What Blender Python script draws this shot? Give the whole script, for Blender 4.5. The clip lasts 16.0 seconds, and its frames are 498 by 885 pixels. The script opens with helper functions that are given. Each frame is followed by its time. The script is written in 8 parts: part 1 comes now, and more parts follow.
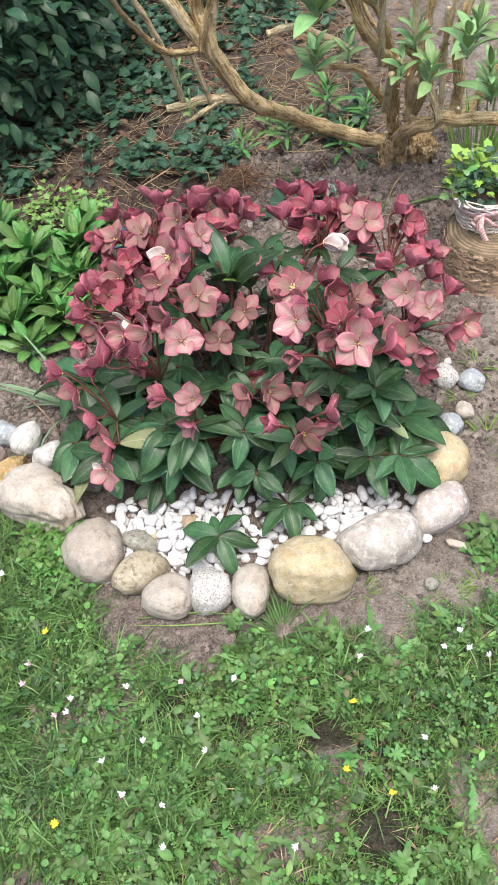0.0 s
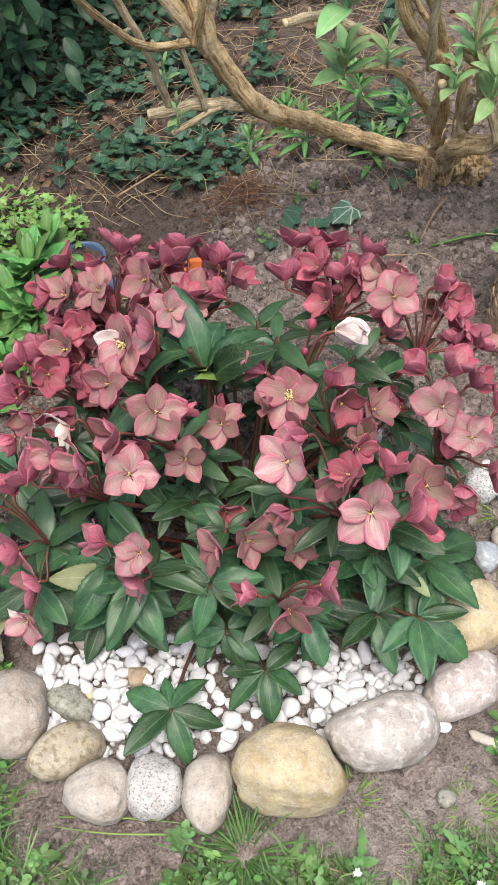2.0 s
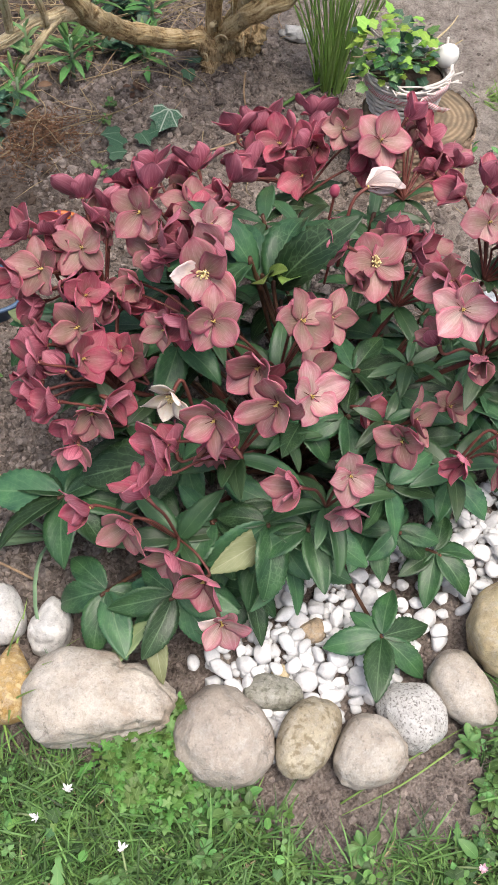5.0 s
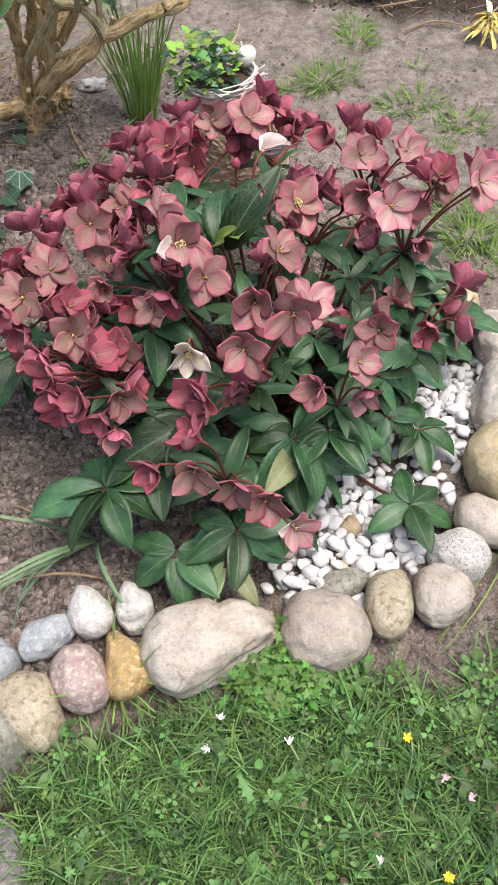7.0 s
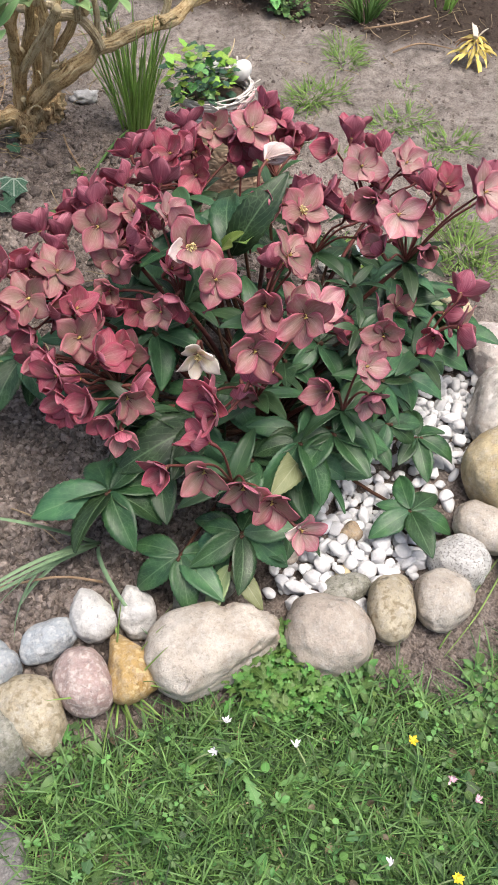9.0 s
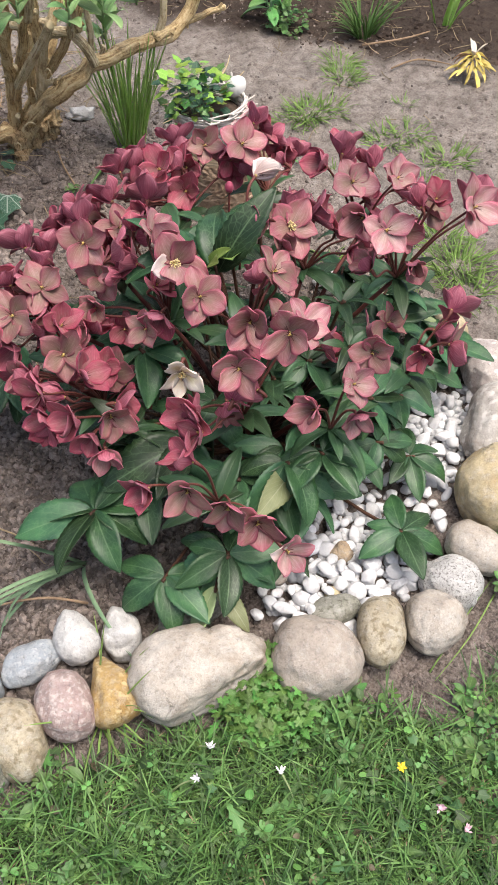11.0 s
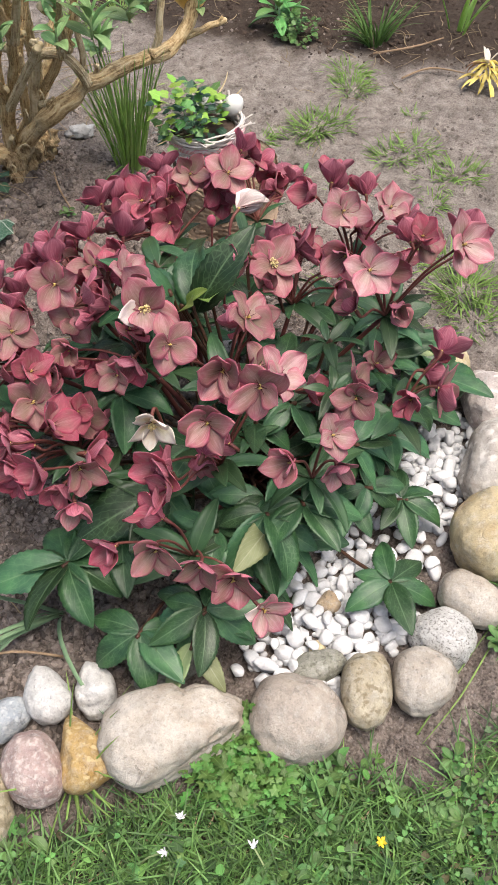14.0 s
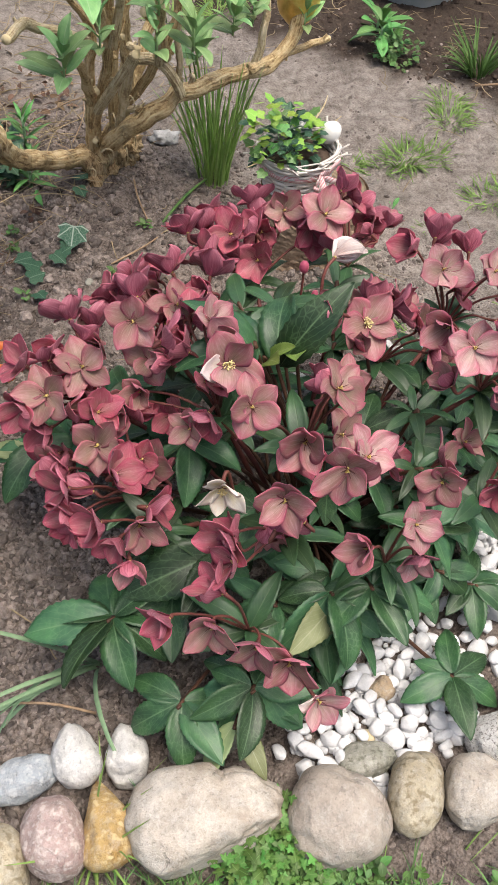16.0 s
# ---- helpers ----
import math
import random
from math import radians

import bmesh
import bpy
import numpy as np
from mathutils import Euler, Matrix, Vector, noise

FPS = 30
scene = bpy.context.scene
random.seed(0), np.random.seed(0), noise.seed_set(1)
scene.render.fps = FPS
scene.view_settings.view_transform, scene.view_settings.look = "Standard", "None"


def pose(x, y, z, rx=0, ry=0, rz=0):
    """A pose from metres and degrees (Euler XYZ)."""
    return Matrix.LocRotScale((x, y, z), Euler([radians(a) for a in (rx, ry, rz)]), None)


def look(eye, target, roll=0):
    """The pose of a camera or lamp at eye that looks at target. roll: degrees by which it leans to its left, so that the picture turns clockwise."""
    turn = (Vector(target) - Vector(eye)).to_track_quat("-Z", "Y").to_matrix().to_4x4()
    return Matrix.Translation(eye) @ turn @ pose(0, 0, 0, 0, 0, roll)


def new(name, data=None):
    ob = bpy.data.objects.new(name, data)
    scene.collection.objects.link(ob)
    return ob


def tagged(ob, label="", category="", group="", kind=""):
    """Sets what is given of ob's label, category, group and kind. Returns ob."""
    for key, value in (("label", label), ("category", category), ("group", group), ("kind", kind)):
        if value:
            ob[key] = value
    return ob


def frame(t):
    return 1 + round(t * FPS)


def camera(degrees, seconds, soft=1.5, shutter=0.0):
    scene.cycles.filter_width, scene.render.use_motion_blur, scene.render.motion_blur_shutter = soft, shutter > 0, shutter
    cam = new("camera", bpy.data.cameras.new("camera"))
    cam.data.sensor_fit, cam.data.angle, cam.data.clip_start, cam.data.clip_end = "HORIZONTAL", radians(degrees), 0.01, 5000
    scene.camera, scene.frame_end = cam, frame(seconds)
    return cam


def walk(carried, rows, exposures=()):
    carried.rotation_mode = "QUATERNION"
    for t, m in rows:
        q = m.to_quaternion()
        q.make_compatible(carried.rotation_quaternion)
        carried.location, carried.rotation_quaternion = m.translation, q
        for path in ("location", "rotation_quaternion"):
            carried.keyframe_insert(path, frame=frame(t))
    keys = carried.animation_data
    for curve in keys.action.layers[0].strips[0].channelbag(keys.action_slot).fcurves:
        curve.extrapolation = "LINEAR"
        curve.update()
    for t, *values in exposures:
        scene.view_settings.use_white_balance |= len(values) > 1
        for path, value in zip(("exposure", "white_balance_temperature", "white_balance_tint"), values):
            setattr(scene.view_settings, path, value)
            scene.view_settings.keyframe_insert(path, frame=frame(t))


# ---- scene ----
cam = camera(29.5, 16.0, 1.2)
PATH = [
    (0, (0.054, -0.007, 1.442), (0.024, 1.297, -0.074), -5.5),
    (0.5, (0.064, 0.075, 1.415), (0.03, 1.377, -0.103), -4.9),
    (1, (0.09, 0.235, 1.371), (0.087, 1.533, -0.151), -3.0),
    (1.5, (0.117, 0.401, 1.345), (0.095, 1.692, -0.182), -2.5),
    (2, (0.11, 0.489, 1.298), (0.051, 1.692, -0.298), -3.0),
    (2.5, (0.048, 0.557, 1.232), (-0.017, 1.744, -0.377), -3.3),
    (3, (-0.083, 0.641, 1.186), (0.042, 1.749, -0.474), -0.5),
    (3.5, (-0.193, 0.666, 1.165), (0.096, 1.736, -0.501), 4.2),
    (3.7, (-0.215, 0.66, 1.167), (0.064, 1.712, -0.511), 2.3),
    (5.8, (-0.592, 0.711, 1.142), (0.32, 1.494, -0.457), 1.9),
    (6, (-0.604, 0.713, 1.147), (0.334, 1.479, -0.444), 0.4),
    (6.5, (-0.702, 0.711, 1.151), (0.278, 1.456, -0.425), -0.0),
    (7, (-0.822, 0.706, 1.172), (0.222, 1.433, -0.371), -1.7),
    (7.5, (-0.899, 0.758, 1.169), (0.229, 1.447, -0.333), 1.0),
    (8, (-0.905, 0.774, 1.167), (0.225, 1.463, -0.333), 1.4),
    (8.5, (-0.894, 0.763, 1.159), (0.229, 1.443, -0.35), 1.8),
    (9, (-0.872, 0.741, 1.158), (0.246, 1.424, -0.354), 1.5),
    (9.5, (-0.863, 0.734, 1.155), (0.264, 1.415, -0.35), 1.8),
    (9.7, (-0.856, 0.733, 1.155), (0.276, 1.423, -0.344), 1.6),
    (11.8, (-0.819, 0.7, 1.141), (0.275, 1.438, -0.361), -0.8),
    (12, (-0.804, 0.694, 1.155), (0.274, 1.43, -0.361), -1.5),
    (12.5, (-0.795, 0.705, 1.152), (0.29, 1.438, -0.359), -1.1),
    (13, (-0.8, 0.722, 1.142), (0.308, 1.44, -0.361), 0.3),
    (13.5, (-0.78, 0.717, 1.141), (0.326, 1.427, -0.367), 0.4),
    (14, (-0.72, 0.71, 1.151), (0.353, 1.485, -0.349), -1.9),
    (14.5, (-0.675, 0.747, 1.155), (0.373, 1.555, -0.345), -1.0),
    (15, (-0.661, 0.776, 1.149), (0.383, 1.582, -0.354), 1.1),
    (15.5, (-0.666, 0.804, 1.147), (0.365, 1.62, -0.36), 1.9),
    (16, (-0.655, 0.829, 1.148), (0.37, 1.644, -0.364), 2.7),
]
walk(cam, [(t, look(eye, target, roll)) for t, eye, target, roll in PATH],
     [(0.0, 0.90, 6600, 8), (1.5, 0.85, 6620, 9), (3.5, 0.73, 6700, 10), (6.0, 0.77, 6740, 10), (8.0, 0.80, 6760, 10), (12.0, 0.78, 6780, 10), (16.0, 0.75, 6860, 9)])

# ---- light: a bright overcast spring day ----
world = bpy.data.worlds.new("sky")
scene.world = world
world.use_nodes = True
wn, wl = world.node_tree.nodes, world.node_tree.links
sky = wn.new("ShaderNodeTexSky")
sky.sky_type, sky.sun_disc = "NISHITA", False
sky.sun_elevation, sky.sun_rotation = radians(74), radians(173)
sky.air_density, sky.dust_density, sky.ozone_density = 1.0, 5.0, 1.0
wn["Background"].inputs["Strength"].default_value = 0.130
wl.new(sky.outputs["Color"], wn["Background"].inputs["Color"])
sun_data = bpy.data.lights.new("sun", "SUN")
sun_data.energy, sun_data.angle, sun_data.color = 1.76, radians(36), (1.0, 0.975, 0.95)
sun = new("sun", sun_data)
sun.matrix_basis = look((0, 0, 0), (-0.04, 0.27, -0.96))

rng = np.random.default_rng(7)


# ---- helpers for materials ----
class Net:
    """A small wrapper round a material's node tree."""

    def __init__(self, name, rough=0.6, spec=0.3):
        self.mat = bpy.data.materials.new(name)
        self.mat.use_nodes = True
        self.n, self.l = self.mat.node_tree.nodes, self.mat.node_tree.links
        self.p = self.n["Principled BSDF"]
        self.p.inputs["Roughness"].default_value = rough
        self.p.inputs["Specular IOR Level"].default_value = spec
        self.tc = self.n.new("ShaderNodeTexCoord")

    def link(self, a, b):
        self.l.new(a, b)

    def noise(self, scale, detail=4.0, rough=0.55, coord="Object", distort=0.0):
        x = self.n.new("ShaderNodeTexNoise")
        x.inputs["Scale"].default_value, x.inputs["Detail"].default_value = scale, detail
        x.inputs["Roughness"].default_value, x.inputs["Distortion"].default_value = rough, distort
        self.link(self.tc.outputs[coord], x.inputs["Vector"])
        return x.outputs["Fac"]

    def voronoi(self, scale, feature="F1", coord="Object"):
        x = self.n.new("ShaderNodeTexVoronoi")
        x.feature = feature
        x.inputs["Scale"].default_value = scale
        self.link(self.tc.outputs[coord], x.inputs["Vector"])
        return x.outputs["Distance"]

    def ramp(self, fac, stops):
        x = self.n.new("ShaderNodeValToRGB")
        e = x.color_ramp.elements
        while len(e) < len(stops):
            e.new(0.5)
        for k, (pos, col) in enumerate(stops):
            e[k].position = pos
            e[k].color = (*col, 1) if len(col) == 3 else col
        self.link(fac, x.inputs["Fac"])
        return x.outputs["Color"]

    def mix(self, fac, a, b, kind="MIX"):
        x = self.n.new("ShaderNodeMix")
        x.data_type, x.blend_type = "RGBA", kind
        for sock, value in ((x.inputs["Factor"], fac), (x.inputs["A"], a), (x.inputs["B"], b)):
            if isinstance(value, (int, float)):
                sock.default_value = value
            elif isinstance(value, tuple):
                sock.default_value = (*value, 1)
            else:
                self.link(value, sock)
        return x.outputs["Result"]

    def maths(self, op, a, b=0.0, c=0.0):
        x = self.n.new("ShaderNodeMath")
        x.operation = op
        for sock, value in zip(x.inputs, (a, b, c)):
            if isinstance(value, (int, float)):
                sock.default_value = value
            else:
                self.link(value, sock)
        return x.outputs["Value"]

    def uv(self):
        x = self.n.new("ShaderNodeSeparateXYZ")
        self.link(self.tc.outputs["UV"], x.inputs["Vector"])
        return x.outputs["X"], x.outputs["Y"]

    def streaks(self, across, along, seed, detail=3.0):
        """Noise drawn out along the blade, by UV."""
        u, v = self.uv()
        c = self.n.new("ShaderNodeCombineXYZ")
        self.link(self.maths("MULTIPLY", self.maths("SUBTRACT", u, 0.5), across), c.inputs["X"])
        self.link(self.maths("MULTIPLY", v, along), c.inputs["Y"])
        self.link(self.maths("MULTIPLY", seed, 30.0), c.inputs["Z"])
        x = self.n.new("ShaderNodeTexNoise")
        x.inputs["Scale"].default_value, x.inputs["Detail"].default_value, x.inputs["Roughness"].default_value = 1.0, detail, 0.6
        self.link(c.outputs["Vector"], x.inputs["Vector"])
        return x.outputs["Fac"]

    def random(self):
        return self.n.new("ShaderNodeObjectInfo").outputs["Random"]

    def island(self):
        return self.n.new("ShaderNodeNewGeometry").outputs["Random Per Island"]

    def hsv(self, col, hue=0.5, sat=1.0, val=1.0):
        x = self.n.new("ShaderNodeHueSaturation")
        for key, value in (("Hue", hue), ("Saturation", sat), ("Value", val), ("Color", col)):
            if isinstance(value, (int, float)):
                x.inputs[key].default_value = value
            elif isinstance(value, tuple):
                x.inputs[key].default_value = (*value, 1)
            else:
                self.link(value, x.inputs[key])
        return x.outputs["Color"]

    def bump(self, height, strength=0.4, dist=0.002):
        x = self.n.new("ShaderNodeBump")
        x.inputs["Strength"].default_value, x.inputs["Distance"].default_value = strength, dist
        self.link(height, x.inputs["Height"])
        self.link(x.outputs["Normal"], self.p.inputs["Normal"])

    def done(self, col, translucent=0.0):
        self.link(col, self.p.inputs["Base Color"])
        if translucent:
            t = self.n.new("ShaderNodeBsdfTranslucent")
            self.link(col, t.inputs["Color"])
            m = self.n.new("ShaderNodeMixShader")
            m.inputs["Fac"].default_value = translucent
            self.link(self.p.outputs["BSDF"], m.inputs[1])
            self.link(t.outputs["BSDF"], m.inputs[2])
            self.link(m.outputs["Shader"], self.n["Material Output"].inputs["Surface"])
        return self.mat


def petal_front(name, base, middle, rim, pale, spread=0.6, fibre=0.55):
    """A sepal's inner face: tan at its foot, rosy towards the rim, with fine veins along it."""
    k = Net(name, 0.5, 0.3)
    k.p.inputs["Sheen Weight"].default_value, k.p.inputs["Sheen Roughness"].default_value = 0.12, 0.4
    u, v = k.uv()
    r = k.random()
    cloud_node = k.n.new("ShaderNodeTexNoise")
    cloud_node.noise_dimensions = "4D"
    cloud_node.inputs["Scale"].default_value, cloud_node.inputs["Detail"].default_value = 55.0, 3.0
    k.link(k.tc.outputs["Object"], cloud_node.inputs["Vector"])
    k.link(k.maths("MULTIPLY", r, 40.0), cloud_node.inputs["W"])
    cloud = cloud_node.outputs["Fac"]
    side = k.maths("ABSOLUTE", k.maths("SUBTRACT", u, 0.5))
    edge = k.maths("MAXIMUM", k.maths("MULTIPLY", side, 1.8), k.maths("SUBTRACT", k.maths("MULTIPLY", v, 1.2), 0.28))
    edge = k.maths("ADD", edge, k.maths("MULTIPLY", k.maths("SUBTRACT", cloud, 0.5), 0.7))
    col = k.ramp(edge, [(0.08, base), (0.52, middle), (1.15, rim)])
    vein = k.n.new("ShaderNodeTexWave")
    vein.bands_direction = "X"
    vein.inputs["Scale"].default_value, vein.inputs["Distortion"].default_value = 5.5, 2.0
    vein.inputs["Detail"].default_value, vein.inputs["Detail Scale"].default_value = 3.0, 1.2
    k.link(k.tc.outputs["UV"], vein.inputs["Vector"])
    col = k.mix(k.maths("MULTIPLY", vein.outputs["Fac"], 0.14), col, k.hsv(col, 0.485, 1.2, 0.70))
    streak = k.ramp(k.maths("ADD", side, k.maths("MULTIPLY", cloud, 0.35)), [(0.15, (1, 1, 1)), (0.4, (0, 0, 0))])
    col = k.mix(k.maths("MULTIPLY", k.maths("MULTIPLY", streak, k.maths("POWER", r, 1.3)), spread), col, pale)
    fib = k.streaks(26.0, 2.2, r)
    col = k.mix(k.ramp(fib, [(0.30, (fibre, fibre, fibre)), (0.48, (0, 0, 0))]), col, k.hsv(col, 0.49, 1.2, 0.55))
    col = k.mix(k.ramp(fib, [(0.52, (0, 0, 0)), (0.72, (0.40, 0.40, 0.40))]), col, pale)
    col = k.mix(k.ramp(side, [(0.40, (0, 0, 0)), (0.50, (0.30, 0.30, 0.30))]), col, k.hsv(rim, 0.5, 1.0, 0.95))
    foot = k.maths("MULTIPLY", k.ramp(k.streaks(34.0, 1.2, r), [(0.42, (1, 1, 1)), (0.54, (0, 0, 0))]), k.ramp(v, [(0.05, (0.5, 0.5, 0.5)), (0.5, (0, 0, 0))]))
    col = k.mix(foot, col, k.hsv(col, 0.485, 1.15, 0.38))
    brown = k.ramp(k.noise(95, 3, 0.6), [(0.50, (0, 0, 0)), (0.68, (fibre * 1.7,) * 3)])
    col = k.mix(brown, col, k.hsv(base, 0.505, 1.0, 0.9))
    mottle = k.noise(230, 4, 0.65)
    col = k.mix(k.ramp(mottle, [(0.40, (0.28, 0.28, 0.28)), (0.60, (0, 0, 0))]), col, k.hsv(col, 0.495, 1.1, 0.72))
    col = k.hsv(col, 0.5, 1.0, k.maths("MULTIPLY_ADD", r, 0.45, 0.84))
    k.bump(k.maths("ADD", cloud, fib), 0.3, 0.0010)
    return k.done(col, 0.34)


def petal_back(name, deep, light):
    k = Net(name, 0.45, 0.3)
    k.p.inputs["Sheen Weight"].default_value, k.p.inputs["Sheen Roughness"].default_value = 0.12, 0.4
    u, v = k.uv()
    col = k.ramp(k.maths("ADD", k.maths("MULTIPLY", v, 0.6), k.maths("MULTIPLY", k.noise(45, 3), 0.5)), [(0.2, deep), (0.95, light)])
    vein = k.n.new("ShaderNodeTexWave")
    vein.bands_direction = "X"
    vein.inputs["Scale"].default_value, vein.inputs["Distortion"].default_value = 5.5, 2.0
    vein.inputs["Detail"].default_value = 3.0
    k.link(k.tc.outputs["UV"], vein.inputs["Vector"])
    col = k.mix(k.maths("MULTIPLY", vein.outputs["Fac"], 0.14), col, k.hsv(col, 0.5, 1.1, 0.72))
    fib = k.streaks(22.0, 2.0, k.random())
    col = k.mix(k.ramp(fib, [(0.34, (0.42, 0.42, 0.42)), (0.5, (0, 0, 0))]), col, k.hsv(col, 0.49, 1.1, 0.62))
    col = k.mix(k.ramp(fib, [(0.50, (0, 0, 0)), (0.70, (0.32, 0.32, 0.32))]), col, k.hsv(light, 0.5, 0.72, 1.35))
    col = k.hsv(col, 0.5, 1.0, k.maths("MULTIPLY_ADD", k.random(), 0.50, 0.80))
    k.bump(k.maths("ADD", k.noise(90, 3), fib), 0.3, 0.0012)
    return k.done(col, 0.38)


def leaf_material(name, dark, light, rib, rough=0.42, ribs=9.0, spec=0.4, vary=0.5, vein_amount=0.55, per_island=False, net=False):
    """A leaf with a pale midrib, side veins and blotches; UV runs across and along the blade."""
    k = Net(name, rough, spec)
    u, v = k.uv()
    side = k.maths("ABSOLUTE", k.maths("SUBTRACT", u, 0.5))
    mid = k.ramp(side, [(0.0, (1, 1, 1)), (0.035, (0, 0, 0))])
    slant = k.maths("SUBTRACT", k.maths("MULTIPLY", v, ribs), k.maths("MULTIPLY", side, 7.0))
    tooth = k.maths("ABSOLUTE", k.maths("SUBTRACT", k.maths("FRACT", slant), 0.5))
    veins = k.ramp(tooth, [(0.0, (1, 1, 1)), (0.1, (0, 0, 0))])
    cloud = k.noise(28, 4)
    col = k.mix(k.ramp(cloud, [(0.3, (0, 0, 0)), (0.72, (1, 1, 1))]), dark, light)
    rnd = k.island() if per_island else k.random()
    col = k.hsv(col, k.maths("MULTIPLY_ADD", rnd, 0.05, 0.475), 1.0, k.maths("MULTIPLY_ADD", rnd, vary, 1.0 - vary / 2))
    if net:
        cell = k.n.new("ShaderNodeTexVoronoi")
        cell.feature = "DISTANCE_TO_EDGE"
        cell.inputs["Scale"].default_value = 150.0
        k.link(k.tc.outputs["Object"], cell.inputs["Vector"])
        mesh_lines = k.maths("MULTIPLY", k.ramp(cell.outputs["Distance"], [(0.02, (1, 1, 1)), (0.14, (0, 0, 0))]), k.ramp(k.noise(60, 3), [(0.4, (0, 0, 0)), (0.65, (0.20, 0.20, 0.20))]))
        col = k.mix(mesh_lines, col, rib)
        tip = k.maths("ADD", k.maths("ADD", k.maths("MULTIPLY", v, 0.8), k.maths("MULTIPLY", side, 0.5)), k.maths("ADD", k.maths("MULTIPLY", k.noise(34, 4, 0.6), 0.5), k.maths("MULTIPLY", rnd, 0.35)))
        col = k.mix(k.ramp(tip, [(1.30, (0, 0, 0)), (1.40, (0.85, 0.85, 0.85))]), col, (0.20, 0.10, 0.05))
    lines = k.maths("MAXIMUM", mid, k.maths("MULTIPLY", veins, 0.35))
    col = k.mix(k.maths("MULTIPLY", lines, vein_amount), col, rib)
    k.bump(k.maths("ADD", k.maths("MULTIPLY", lines, -1.0), k.maths("MULTIPLY", k.noise(120, 3), 0.5)), 0.22, 0.001)
    return k.done(col, 0.08)


def plain(name, a, b, scale=60, rough=0.7, spec=0.25, bump=0.3, depth=0.002, per_island=0.0, per_object=0.0, translucent=0.0):
    """Two tones clouded together at two scales, with a fine relief."""
    k = Net(name, rough, spec)
    n1, n2 = k.noise(scale, 5), k.noise(scale * 6, 3)
    f = k.maths("ADD", k.maths("MULTIPLY", n1, 0.7), k.maths("MULTIPLY", n2, 0.3))
    col = k.mix(k.ramp(f, [(0.33, (0, 0, 0)), (0.67, (1, 1, 1))]), a, b)
    if per_island:
        col = k.hsv(col, 0.5, 1.0, k.maths("MULTIPLY_ADD", k.island(), per_island, 1.0 - per_island / 2))
    if per_object:
        col = k.hsv(col, 0.5, 1.0, k.maths("MULTIPLY_ADD", k.random(), per_object, 1.0 - per_object / 2))
    if bump:
        k.bump(f, bump, depth)
    return k.done(col, translucent)


def stone_material(name, pale, dark, speck=None, scale=18, amount=0.5, rough=0.75):
    k = Net(name, rough, 0.25)
    big, fine = k.noise(scale, 6, 0.6, distort=0.2), k.noise(scale * 9, 4)
    col = k.mix(k.ramp(big, [(0.36, (0, 0, 0)), (0.66, (1, 1, 1))]), pale, dark)
    col = k.mix(k.maths("MULTIPLY", k.ramp(fine, [(0.45, (0, 0, 0)), (0.75, (1, 1, 1))]), 0.3), col, k.hsv(col, 0.5, 1.0, 0.6))
    stain = k.ramp(k.noise(scale * 3.1, 6, 0.7), [(0.42, (0, 0, 0)), (0.6, (1, 1, 1))])
    col = k.mix(k.maths("MULTIPLY", stain, 0.5), col, k.hsv(col, 0.5, 0.9, 0.62))
    wear = k.ramp(k.noise(scale * 3.4, 8, 0.72, distort=0.2), [(0.48, (0, 0, 0)), (0.70, (1, 1, 1))])
    col = k.mix(k.maths("MULTIPLY", wear, 0.34), col, (0.72, 0.70, 0.66))
    grain = k.noise(scale * 26, 3, 0.6)
    col = k.mix(k.maths("MULTIPLY", k.ramp(grain, [(0.40, (1, 1, 1)), (0.60, (0, 0, 0))]), 0.28), col, k.hsv(col, 0.5, 1.0, 0.62))
    pits = k.ramp(k.noise(scale * 11, 3, 0.6), [(0.58, (0, 0, 0)), (0.68, (1, 1, 1))])
    col = k.mix(k.maths("MULTIPLY", pits, 0.5), col, k.hsv(col, 0.5, 1.05, 0.5))
    rust = k.ramp(k.noise(scale * 0.9, 6, 0.7, distort=0.4), [(0.52, (0, 0, 0)), (0.68, (1, 1, 1))])
    col = k.mix(k.maths("MULTIPLY", rust, 0.35), col, k.hsv(col, 0.485, 1.7, 0.72))
    if speck:
        spots = k.ramp(k.noise(scale * 5, 2, 0.5), [(0.6 - 0.12 * amount, (0, 0, 0)), (0.66, (1, 1, 1))])
        col = k.mix(k.maths("MULTIPLY", spots, 0.8), col, speck)
    crack = k.maths("MULTIPLY", k.ramp(k.noise(scale * 0.6, 5, 0.6, distort=0.7), [(0.488, (0, 0, 0)), (0.5, (1, 1, 1)), (0.512, (0, 0, 0))]), k.ramp(k.noise(scale * 1.7, 2), [(0.5, (0, 0, 0)), (0.62, (1, 1, 1))]))
    col = k.mix(k.maths("MULTIPLY", crack, 0.5), col, k.hsv(col, 0.5, 1.0, 0.42))
    col = k.hsv(col, 0.5, 1.0, k.maths("MULTIPLY_ADD", k.random(), 0.15, 0.92))
    k.bump(k.maths("SUBTRACT", k.maths("ADD", k.maths("ADD", fine, k.maths("MULTIPLY", grain, 0.5)), big), k.maths("MULTIPLY", crack, 0.5)), 0.75, 0.0024)
    return k.done(col)


